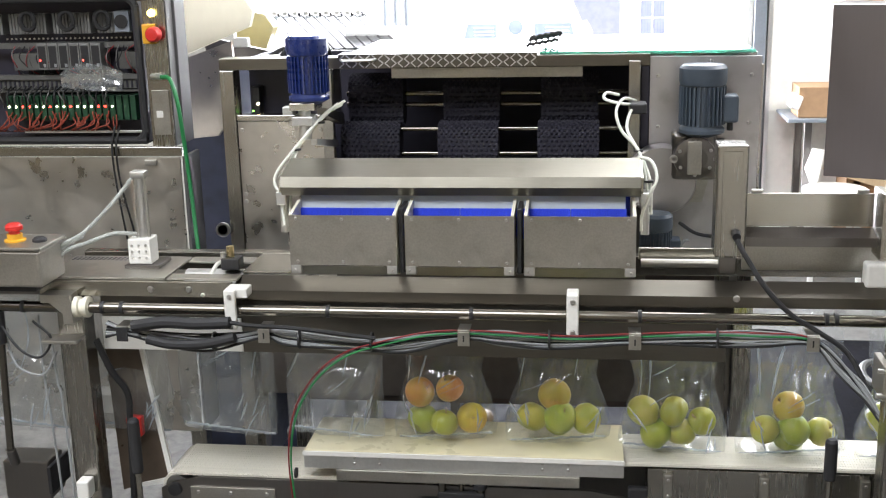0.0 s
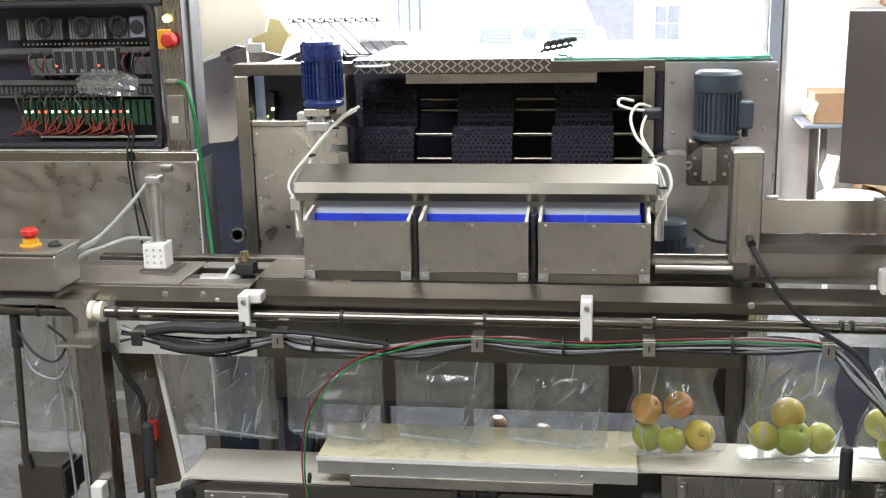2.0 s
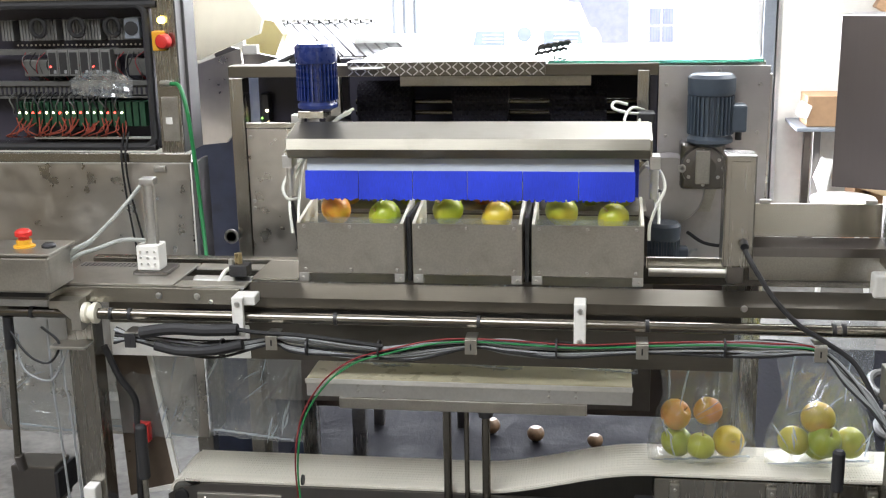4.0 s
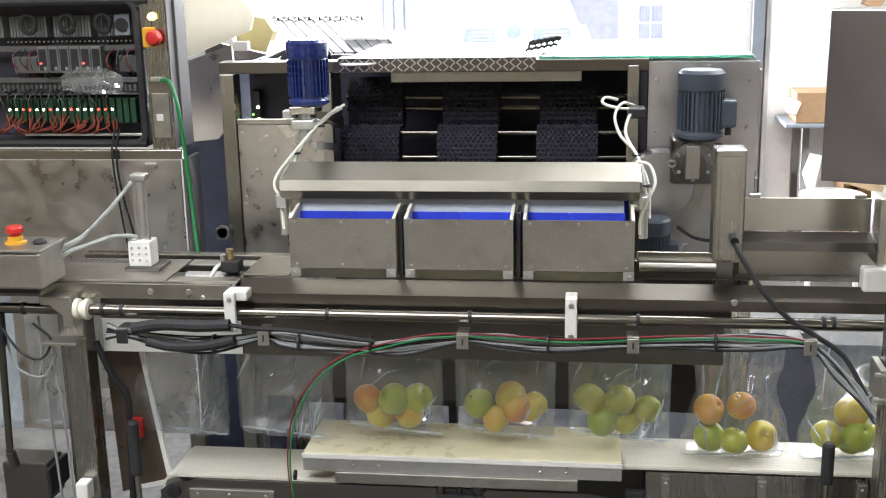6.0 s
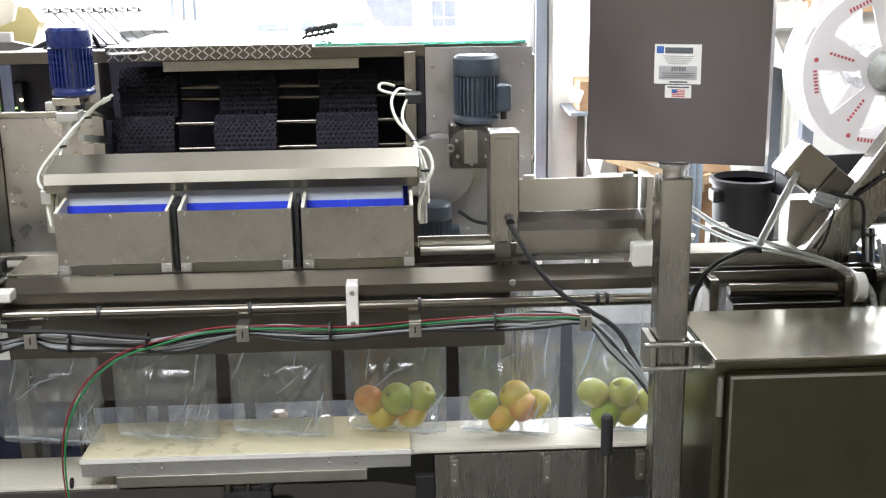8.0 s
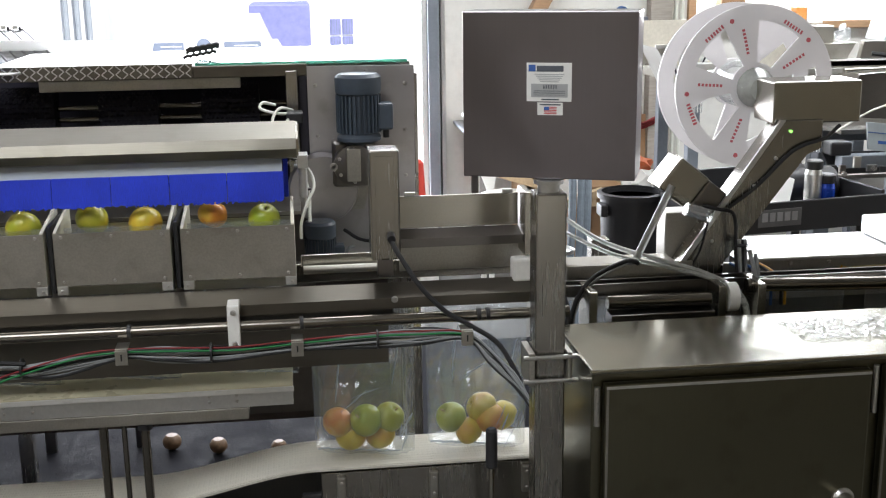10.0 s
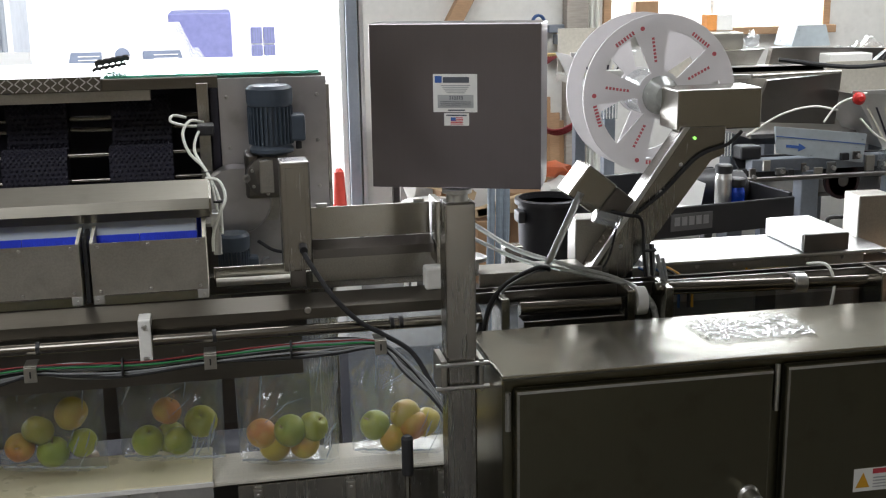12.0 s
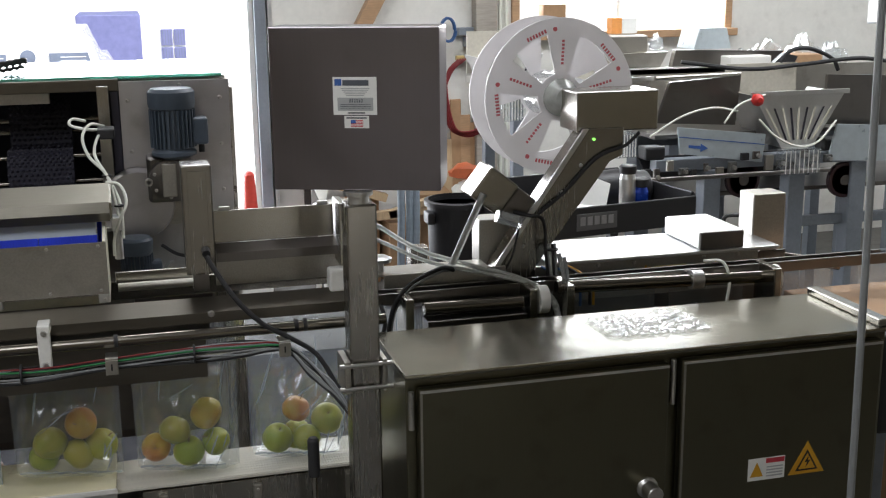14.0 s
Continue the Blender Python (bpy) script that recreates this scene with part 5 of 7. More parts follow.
part("flange", box(-0.985, -0.975, 0.01, 0.11, 0.60, 0.67, 0.003), BLACK, dark_box)
part("stand", box(-1.07, -1.03, 0.04, 0.08, 0.0, 0.58, 0.003), STEEL_X, dark_box)

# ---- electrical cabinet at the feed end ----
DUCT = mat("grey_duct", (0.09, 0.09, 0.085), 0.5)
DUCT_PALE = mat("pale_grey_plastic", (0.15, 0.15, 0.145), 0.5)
cab = thing("electrical_cabinet", "open stainless electrical cabinet full of wiring and lit modules", "electrical cabinet", (-1.4, 1.1, 0))
part("lower_front", box(-1.95, -0.905, 0.85, 0.856, 0.40, 1.268, 0.002), STEEL_SWIRL, cab, "swirl-finished steel lower panel")
part("ledge", box(-1.95, -0.895, 0.842, 0.86, 1.272, 1.300, 0.002), STEEL, cab)
part("side", box(-0.917, -0.905, 0.901, 0.985, 1.301, 1.95, 0.002), DARKENED_SIDE, cab)
part("side", box(-0.903, -0.893, 0.861, 0.985, 0.40, 1.27, 0.002), DARKENED_SIDE, cab)
part("cover_plate", box(-0.975, -0.925, 0.849, 0.8515, 1.335, 1.465, 0.001), STEEL_MATT, cab)
part("right_stile", box(-0.985, -0.917, 0.852, 0.90, 1.301, 1.95, 0.002), STEEL_X, cab)
part("stile_edge", box(-0.9165, -0.913, 0.853, 0.90, 1.301, 1.95, 0.001), DARKENED_SIDE, cab)
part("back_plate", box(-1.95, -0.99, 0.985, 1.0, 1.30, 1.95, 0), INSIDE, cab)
corner = [(-1.004 - 0.034 + 0.034 * math.cos(q), 0.856, 1.318 + 0.034 - 0.034 * math.sin(q)) for q in np.linspace(0, math.pi / 2, 7)]
upper = [(-1.004 - 0.034 + 0.034 * math.cos(q), 0.856, 1.730 - 0.034 + 0.034 * math.sin(q)) for q in np.linspace(0, math.pi / 2, 7)]
part("seal", tube([(-1.95, 0.856, 1.730)] + upper[::-1] + [(-1.004, 0.856, 1.6), (-1.004, 0.856, 1.45)] + corner + [(-1.5, 0.856, 1.318), (-1.95, 0.856, 1.318)], 0.0115, 8, 3), RUBBER, cab, "black rubber door seal")
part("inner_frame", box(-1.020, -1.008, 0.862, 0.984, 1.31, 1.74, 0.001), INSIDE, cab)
part("top_rail", box(-1.95, -0.99, 0.852, 0.90, 1.742, 1.95, 0.002), STEEL, cab)
part("bottom_ledge", box(-1.95, -1.01, 0.862, 0.99, 1.305, 1.318, 0), STEEL, cab)
for z0, z1 in ((1.583, 1.600), (1.490, 1.505), (1.452, 1.458)):
    part("din_rail", box(-1.95, -1.01, 0.93, 0.945, z0, z1, 0.001), DUCT, cab)
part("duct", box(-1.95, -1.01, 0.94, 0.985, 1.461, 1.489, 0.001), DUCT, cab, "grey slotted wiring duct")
first = None
for k in range(60):
    p = (-1.90 + k * 0.0148, 0.937, 1.464)
    if first is None:
        first = part("duct_slot", box(p[0], p[0] + 0.005, p[1], p[1] + 0.003, p[2], p[2] + 0.022, 0), INSIDE, cab)
    else:
        same_part(first, (k * 0.0148, 0, 0))
first = None
for k in range(46):
    if first is None:
        first = part("terminal_block", box(-1.49, -1.482, 0.93, 0.975, 1.625, 1.685, 0.001), DUCT_PALE, cab, "grey terminal block")
    elif k % 14 not in (4, 5):
        same_part(first, (k * 0.0098, 0, 0))
for k in range(6):
    x = -1.338 + k * 0.0332
    m = part("relay", box(x, x + 0.031, 0.90, 0.97, 1.522, 1.60, 0.002), DUCT_PALE, cab, "pale framed relay module")
    part("face", box(x + 0.004, x + 0.027, 0.898, 0.8995, 1.528, 1.592, 0.0005), BLACK, m)
    if k >= 0:
        part("indicator", rod((x + 0.010, 0.897, 1.55), (x + 0.010, 0.8965, 1.55), 0.003, seg=8), LED_RED if k in (0, 4) else BLACK, m)
        part("jack", box(x + 0.018, x + 0.026, 0.8965, 0.8979, 1.530, 1.540, 0), GREY_CABLE, m)
for k in range(-3, 16):
    x = -1.112 - k * 0.0216
    m = part("io_card", box(x - 0.016, x, 0.90, 0.97, 1.372, 1.445, 0.001), PCB, cab, "green circuit card with a lit indicator")
    part("edge", box(x - 0.019, x - 0.0165, 0.905, 0.97, 1.37, 1.447, 0.0005), BLACK, m)
    if k >= 0:
        part("indicator", rod((x - 0.008, 0.899, 1.413), (x - 0.008, 0.8985, 1.413), 0.0034, seg=10), LED_RED if k in (13, 12, 9, 6, 2, 1) else LED_WARM, m)
wr = random.Random(5)
for k in range(34):
    x = -1.11 - k * 0.0105
    solid("orange_wire", tube([(x, 0.90, 1.40 - wr.uniform(0, 0.02)), (x + wr.uniform(-0.02, 0.02), 0.875, 1.365), (x - 0.02 + wr.uniform(-0.03, 0.03), 0.885, 1.345), (x - 0.04, 0.93, 1.335)], 0.0022, 6, 4), ORANGE_CABLE, "thin orange wire under the circuit cards", "wire", "orange cabinet wires")
for k in range(22):
    x = -1.13 - k * 0.016
    solid("dark_wire", tube([(x, 0.935, 1.47), (x + wr.uniform(-0.01, 0.01), 0.895, 1.455), (x + wr.uniform(-0.012, 0.012), 0.892, 1.43), (x, 0.91, 1.41)], 0.0024, 6, 4), BLACK_CABLE if k % 3 else DUCT, "thin dark wire above the circuit cards", "wire", "dark cabinet wires")
for x in (-1.36, -1.24, -1.13):
    solid("cable_coil", tube([(x + 0.022 * math.cos(a) + 0.001 * a, 0.90 - 0.001 * a, 1.665 + 0.026 * math.sin(a)) for a in np.linspace(0, 12, 26)], 0.006, 7, 3), BLACK_CABLE, "coiled black cable on the terminal row", "cable", "coiled cables")
wc = random.Random(12)
for k in range(26):
    x = -1.42 + k * 0.0155
    solid("thin_wire", tube([(x, 0.93, 1.59), (x + wc.uniform(-0.02, 0.02), 0.905, 1.575 - wc.uniform(0, 0.02)), (x + wc.uniform(-0.03, 0.03), 0.91, 1.53), (x, 0.94, 1.505)], 0.0016, 5, 4), (RED_CABLE, DUCT_PALE, BLACK_CABLE, DUCT)[k % 4], "thin wire between the cabinet rails", "wire", "thin cabinet wires")
for k in range(30):
    x = -1.44 + k * 0.0142
    part("terminal_screw", rod((x, 0.929, 1.612), (x, 0.926, 1.612), 0.003, seg=8), ZINC, cab)
part("fan_box", box(-1.09, -1.045, 0.90, 0.97, 1.63, 1.69, 0.002), GREYPAINT, cab)
part("fan_disc", rod((-1.068, 0.899, 1.66), (-1.068, 0.895, 1.66), 0.020, seg=20), BLACK, cab)
part("fuse_row", box(-1.045, -1.012, 0.92, 0.97, 1.62, 1.68, 0.002), BLACK, cab)
part("busbar", box(-1.40, -1.015, 0.89, 0.90, 1.335, 1.342, 0.001), ALU, cab)
part("contactor", box(-1.42, -1.335, 0.91, 0.97, 1.52, 1.57, 0.003), DUCT, cab)
part("wire_tray", box(-1.10, -1.015, 0.93, 0.97, 1.52, 1.57, 0.002), DUCT, cab)
part("amber_light", lathe([(0.008, 0.004), (0.011, 0.0), (0.010, -0.010), (0.003, -0.013)], (-0.955, 0.85, 1.685), "y", 18), LAMP_AMBER, cab, "lit amber lamp")
part("switch_plate", box(-0.985, -0.945, 0.838, 0.851, 1.598, 1.655, 0.004), YELLOW, cab, "yellow main switch plate")
part("red_knob", lathe([(0.022, 0.0), (0.022, -0.018), (0.017, -0.026), (0.005, -0.028)], (-0.946, 0.838, 1.626), "y", 20), RED, cab, "red rotary switch")
part("gland", rod((-0.97, 0.845, 1.505), (-0.935, 0.835, 1.505), 0.008, seg=12), ZINC, cab)
part("label_plate", box(-0.965, -0.945, 0.848, 0.851, 1.385, 1.405, 0.001), WHITE, cab)
for lx in (-1.9, -0.95):
    part("leg", box(lx, lx + 0.05, 0.87, 0.92, 0.0, 0.40), STEEL_X, cab)
solid("green_hose", tube([(-0.935, 0.832, 1.505), (-0.905, 0.82, 1.498), (-0.88, 0.80, 1.43), (-0.865, 0.79, 1.30), (-0.845, 0.76, 1.15), (-0.815, 0.70, 1.00), (-0.79, 0.66, 0.90)], 0.0060, 10), GREEN_CABLE, "bright green cable curving down from the cabinet", "cable")
for dx in (0.0, 0.013):
    solid("hanging_cable", tube([(-1.10 + dx, 0.86, 1.36), (-1.105 + dx, 0.835, 1.30), (-1.10 + dx, 0.83, 1.20), (-1.085 + 2 * dx, 0.83, 1.05), (-1.07 + 2 * dx, 0.83, 0.95)], 0.0032), BLACK_CABLE, "black cable hanging out of the cabinet", "cable", "hanging cables")
solid("latch", box(-1.012, -0.975, 0.838, 0.849, 1.245, 1.262, 0.003), ZINC, "zinc latch on the cabinet panel", "latch")
sheet = bmesh.new()
g = [[sheet.verts.new((-1.256 + 0.19 * i / 12, 0.868 - 0.02 * math.sin(3 * i / 12) + 0.008 * wr.uniform(-1, 1), 1.472 - 0.012 * i / 12 + (0.028 + 0.05 * math.sin(0.3 + 2.2 * i / 12)) * j / 6 + 0.003 * wr.uniform(-1, 1))) for i in range(13)] for j in range(7)]
for a, b2 in zip(g, g[1:]):
    for i in range(12):
        sheet.faces.new((a[i], a[i + 1], b2[i + 1], b2[i]))
solid("document_pouch", sheet, POUCH, "crumpled clear plastic pouch tucked in the wiring", "plastic pouch")

# ---- bowl feeder chute behind the cabinet ----
chute = thing("feed_chute", "cream plastic chute cover over folded steel", "chute", (-0.9, 1.4, 0))
part("cover", prism([(-1.02, 1.80), (-0.83, 1.735), (-0.785, 1.665), (-0.80, 1.615), (-0.84, 1.60), (-1.03, 1.525)], "y", 1.28, 1.31), sheet_mat("cream_chute_sheet", (0.86, 0.83, 0.74), 0.55), chute, "cream plastic chute cover")
part("lower_plate", prism([(-1.03, 1.515), (-0.87, 1.57), (-0.86, 1.36), (-0.935, 1.26), (-1.04, 1.25)], "y", 1.30, 1.32), STEEL_SWIRL, chute)
part("dark_side", prism([(-1.06, 1.26), (-0.92, 1.28), (-0.70, 1.42), (-0.70, 0.05), (-1.06, 0.05)], "y", 1.33, 1.345), NAVY, chute, "dark blue steel side")
part("bracket", box(-0.84, -0.79, 1.22, 1.25, 1.555, 1.585, 0.004), WHITE, chute)
part("stand", box(-0.98, -0.92, 1.36, 1.42, 0.0, 1.25), STEEL_X, chute)
lane = thing("grading_lanes", "inclined lanes of folded steel slats with small clips", "grading table", (-0.55, 2.0, 0))
for k in range(9):
    x0, x1 = -1.06 + k * 0.045, -0.72 + k * 0.040
    rise = [(x0, 2.50, 1.585), (x0 + 0.036, 2.50, 1.585), (x1 + 0.032, 1.62, 1.515), (x1, 1.62, 1.515)]
    bm = bmesh.new()
    lo = [bm.verts.new((x, y, z - 0.006)) for x, y, z in rise]
    hi = [bm.verts.new(p) for p in rise]
    for f in (lo[::-1], hi, *((lo[i], lo[(i + 1) % 4], hi[(i + 1) % 4], hi[i]) for i in range(4))):
        bm.faces.new(f)
    part("slat", bm, LANE_PALE, lane, "pale folded steel slat")
    part("clip", box(x0 + 0.006, x0 + 0.026, 2.46, 2.50, 1.588, 1.603, 0.003), WHITE, lane)
    # Black block that draws the shadow beside each clip.
    part("clip_shadow", box(x0 + 0.030, x0 + 0.038, 2.46, 2.49, 1.583, 1.597, 0.002), BLACK, lane, "black block standing for the shadow beside a clip")
    part("divider", tube([(x0 + 0.040, 2.49, 1.583), (x1 + 0.036, 1.63, 1.513)], 0.005, 6), BLACK, lane)
    part("slat_end", box(x1 - 0.001, x1 + 0.030, 1.600, 1.618, 1.40, 1.512, 0.002), STEEL_DARK, lane)
part("end_plate", prism([(-1.06, 1.57), (-0.76, 1.50), (-0.76, 1.30), (-1.0, 1.30)], "y", 1.57, 1.585), STEEL_DARK, lane)
for x in (-0.90, -0.62):
    part("stand", box(x, x + 0.05, 1.60, 1.65, 0.0, 1.50), STEEL_X, lane)
part("yellow_bin", prism([(-0.90, 1.66), (-0.80, 1.645), (-0.77, 1.60), (-0.80, 1.53), (-0.90, 1.55)], "y", 1.46, 1.525), sheet_mat("cloudy_yellow_plastic", (0.72, 0.66, 0.42), 0.5), lane, "cloudy yellow plastic guide")
part("roof_panel", box(-0.92, -0.55, 2.45, 2.48, 1.78, 1.95, 0.004), mat("pale_green_sheet", (0.55, 0.58, 0.40), 0.5), lane)
ws = thing("display_board", "white plastic board standing behind the sizer", "board", (-0.26, 1.9, 0.0))
part("sheet", prism([(-0.62, 1.575), (-0.20, 1.568), (-0.20, 1.44), (-0.62, 1.44)], "y", 1.90, 1.906), PALE_SHEET, ws)
part("stand", box(-0.60, -0.56, 1.907, 1.94, 0.0, 1.50, 0.004), STEEL_DARK, ws)
part("stand", box(-0.26, -0.22, 1.907, 1.94, 0.0, 1.50, 0.004), STEEL_DARK, ws)

# ---- steel box, side guide and end block at the track's outlet ----
sb = thing("sensor_box", "narrow upright steel box with a cable", "steel box", (0.595, 0.11, 1.18))
part("body", box(0.560, 0.625, 0.085, 0.16, 1.183, 1.428, 0.004), STEEL_X, sb)
part("lid", box(0.572, 0.613, 0.0825, 0.0848, 1.195, 1.415, 0.002), STEEL_X, sb)
part("gland", rod((0.603, 0.082, 1.24), (0.603, 0.06, 1.235), 0.009, seg=12), BLACK, sb)
part("stand", box(0.575, 0.61, 0.12, 0.15, 1.1365, 1.183), STEEL_DARK, sb)
side = thing("side_guide", "long folded steel side guide over the track", "side guide", (0.76, 0.14, 1.13))
part("upper_plate", box(0.627, 0.900, 0.15, 0.155, 1.238, 1.312, 0.002), STEEL, side)
part("fold", prism([(0.10, 1.205), (0.149, 1.215), (0.149, 1.237), (0.10, 1.225)], "x", 0.627, 0.900), STEEL_DARK, side)
part("lower_plate", box(0.627, 0.92, 0.156, 0.160, 1.137, 1.21, 0.002), STEEL_MATT, side)
part("end_plate", box(0.902, 0.918, 0.08, 0.17, 1.18, 1.325, 0.002), STEEL, side)
part("hinge", box(0.64, 0.665, 0.142, 0.151, 1.312, 1.322, 0.002), ZINC, side)
part("hinge", box(0.862, 0.887, 0.142, 0.151, 1.312, 1.322, 0.002), ZINC, side)
part("block", box(0.872, 0.965, 0.06, 0.10, 1.125, 1.178, 0.006), WHITE, side, "white plastic bearing block")

# ---- control screen box on its post ----
post = thing("screen_post", "square steel post with a clamp bracket", "post", (0.895, -0.18, 0))
part("tube", box(0.866, 0.928, -0.212, -0.150, 0.0, 1.378, 0.004), STEEL_X, post)
part("cap", lathe([(0.022, 0), (0.022, 0.014), (0.030, 0.016), (0.030, 0.024)], (0.897, -0.18, 1.378), "z", 20), ALU, post)
part("clamp", box(0.850, 0.864, -0.225, -0.14, 0.985, 1.055, 0.002), STEEL_MATT, post)
part("clamp", box(0.930, 0.940, -0.225, -0.14, 0.985, 1.055, 0.002), STEEL_MATT, post)
for z in (1.045, 0.995):
    part("clamp_bolt", rod((0.84, -0.222, z), (0.952, -0.222, z), 0.005, seg=10), ZINC, post)
scr = thing("screen_box", "flat square steel control box seen from behind", "control box", (0.8925, -0.193, 1.40))
PIV = (0.8925, -0.193, 1.40)


def on_box(bm):
    return about(bm, PIV, rz=-21.2)


def fx(u):
    return 0.8925 + (u - 0.5) * 0.338


def fz(v):
    return 1.727 - v * 0.322


part("body", on_box(box(fx(0), fx(1), -0.193, -0.075, 1.405, 1.727, 0.0018)), SCREEN_STEEL, scr)
part("front_rim", on_box(box(fx(0.004), fx(0.996), -0.0745, -0.050, 1.408, 1.724, 0.001)), SCREEN_STEEL, scr)
tag = part("label_sheet", on_box(box(fx(0.374), fx(0.632), -0.1942, -0.1932, fz(0.53), fz(0.30), 0)), PAPER, scr, "white printed label")
part("flag_label", on_box(box(fx(0.437), fx(0.583), -0.1942, -0.1932, fz(0.612), fz(0.537), 0)), PAPER, scr, "small white label with a flag")


def bar(u0, u1, v0, v1, material, parent=None):
    part("print_bar", on_box(box(fx(u0), fx(u1), -0.1948, -0.1943, fz(v1), fz(v0), 0)), material, parent or tag)


bar(0.385, 0.425, 0.312, 0.352, INK_BLUE)
bar(0.432, 0.585, 0.318, 0.352, INK)
for k in range(5):
    bar(0.42 + 0.008 * k, 0.59 - 0.008 * k, 0.366 + 0.011 * k, 0.371 + 0.011 * k, INK_GREY)
bar(0.40, 0.61, 0.425, 0.505, INK_GREY)
for k in range(6):
    bar(0.47 + 0.014 * k, 0.478 + 0.014 * k, 0.432, 0.455, INK)
for k in range(3):
    bar(0.415, 0.595, 0.465 + 0.012 * k, 0.470 + 0.012 * k, INK)
bar(0.46, 0.56, 0.514, 0.522, INK)
bar(0.45, 0.57, 0.545, 0.553, INK)
bar(0.475, 0.505, 0.562, 0.583, INK_BLUE)
for k in range(5):
    bar(0.506 if k < 2 else 0.475, 0.548, 0.562 + 0.0095 * k, 0.5665 + 0.0095 * k, INK_RED)

# ---- steel cabinet beside the post ----
sc = thing("steel_cabinet", "low stainless cabinet with two hinged doors and a bolted top", "cabinet", (1.5, -0.18, 0))
part("body", box(0.955, 2.055, -0.322, -0.048, 0.12, 1.044, 0.004), DOOR_STEEL, sc)
part("top", box(0.950, 2.062, -0.338, -0.040, 1.0445, 1.054, 0.004), TOP_STEEL, sc, "brushed steel top sheet")
part("end_flange", box(2.030, 2.060, -0.330, -0.044, 1.0545, 1.072, 0.003), STEEL, sc, "raised end strip")
part("plinth", box(0.98, 2.03, -0.30, -0.06, 0.0, 0.119), BLACK, sc)
d1 = part("door", box(0.975, 1.520, -0.346, -0.323, 0.16, 1.026, 0.005), DOOR_STEEL, sc, "steel door with a raised rim")
d2 = part("door", box(1.548, 2.035, -0.346, -0.323, 0.16, 1.030, 0.005), DOOR_STEEL, sc, "steel door with warning labels")
for z in (0.98, 0.60, 0.25):
    part("hinge", rod((0.962, -0.337, z - 0.04), (0.962, -0.337, z + 0.04), 0.006, seg=10), ZINC, sc)
    part("hinge", rod((1.534, -0.332, z - 0.05), (1.534, -0.332, z + 0.05), 0.006, seg=10), ZINC, sc)
# Brighter strips on the folded rims draw the highlights along door edges.
for ax, bx, top, door in ((0.978, 1.517, 1.023, d1), (1.551, 2.032, 1.027, d2)):
    part("rim", box(ax, bx, -0.3485, -0.3463, top - 0.006, top, 0.001), ALU, door, "folded rim in brighter metal for its highlight")
    part("rim", box(ax, ax + 0.005, -0.3485, -0.3463, 0.165, top - 0.007, 0.001), STEEL_MATT, door)
part("handle", lathe([(0.016, -0.046), (0.018, -0.044), (0.018, -0.01), (0.024, -0.004), (0.024, 0.0)], (1.475, -0.346, 0.752), "y", 20), ZINC, d1, "steel turn handle")
w1 = part("warning_label", box(1.715, 1.805, -0.3472, -0.3462, 0.733, 0.785, 0), PAPER, d2, "white and red warning label")
part("print_bar", box(1.758, 1.803, -0.3478, -0.3473, 0.772, 0.783, 0), INK_RED, d2)
for k in range(4):
    part("print_bar", box(1.76, 1.80, -0.3478, -0.3473, 0.740 + 0.007 * k, 0.743 + 0.007 * k, 0), INK_GREY, d2)
part("warning_triangle", prism([(1.720, 0.742), (1.752, 0.742), (1.736, 0.776)], "y", -0.3478, -0.3473), YELLOW, d2)
part("warning_triangle", prism([(1.815, 0.735), (1.905, 0.735), (1.860, 0.812)], "y", -0.3472, -0.3462), YELLOW, d2, "yellow warning triangle")
part("triangle_inner", prism([(1.832, 0.743), (1.888, 0.743), (1.860, 0.792)], "y", -0.3478, -0.3473), BLACK, d2)
part("triangle_field", prism([(1.839, 0.747), (1.881, 0.747), (1.860, 0.784)], "y", -0.3484, -0.3479), YELLOW, d2)
part("bolt_sign", prism([(1.864, 0.778), (1.853, 0.763), (1.860, 0.763), (1.856, 0.750), (1.868, 0.767), (1.861, 0.767)], "y", -0.3490, -0.3485), BLACK, d2)
sheet = bmesh.new()
g = []
for j in range(22):
    line = []
    for i in range(34):
        u, v = i / 33, j / 21
        x = 1.42 + 0.24 * u + 0.02 * (1 - v)
        y = -0.235 + 0.15 * v
        line.append(sheet.verts.new((x, y, 1.0565 + 0.012 * abs(noise.noise(Vector((x * 60, y * 60, 0)))) + 0.004 * abs(noise.noise(Vector((x * 150, y * 150, 3)))))))
    g.append(line)
for a, b2 in zip(g, g[1:]):
    for i in range(33):
        sheet.faces.new((a[i], a[i + 1], b2[i + 1], b2[i]))
solid("crumpled_film", sheet, POUCH, "crumpled clear film lying on the cabinet top", "plastic film")

# ---- bagger rail behind the cabinet ----
br = thing("bagger_frame", "steel bagger frame with tubes, clamps and fittings", "machine frame", (1.5, 0.2, 0))
part("rail_plate", box(1.03, 1.34, 0.21, 0.22, 1.03, 1.115, 0.002), STEEL_MATT, br)
part("top_plate", box(0.97, 1.30, 0.221, 0.30, 1.108, 1.115, 0.002), STEEL_MATT, br)
part("rear_plate", box(1.43, 2.06, 0.24, 0.25, 1.00, 1.0975, 0.002), STEEL_MATT, br, "long steel side plate")
part("lid_plate", box(1.47, 2.12, 0.232, 0.46, 1.098, 1.108, 0.003), ALU, br, "bright flat cover plate")
part("guide_tube", rod((1.10, 0.10, 1.056), (1.345, 0.10, 1.052), 0.016, seg=22), TUBE_STEEL, br)
part("guide_tube", rod((1.44, 0.12, 1.075), (2.02, 0.12, 1.058), 0.016, seg=22), TUBE_STEEL, br)
part("tube_channel", box(1.10, 1.345, 0.06, 0.115, 0.985, 1.035, 0.002), STEEL_DARK, br)
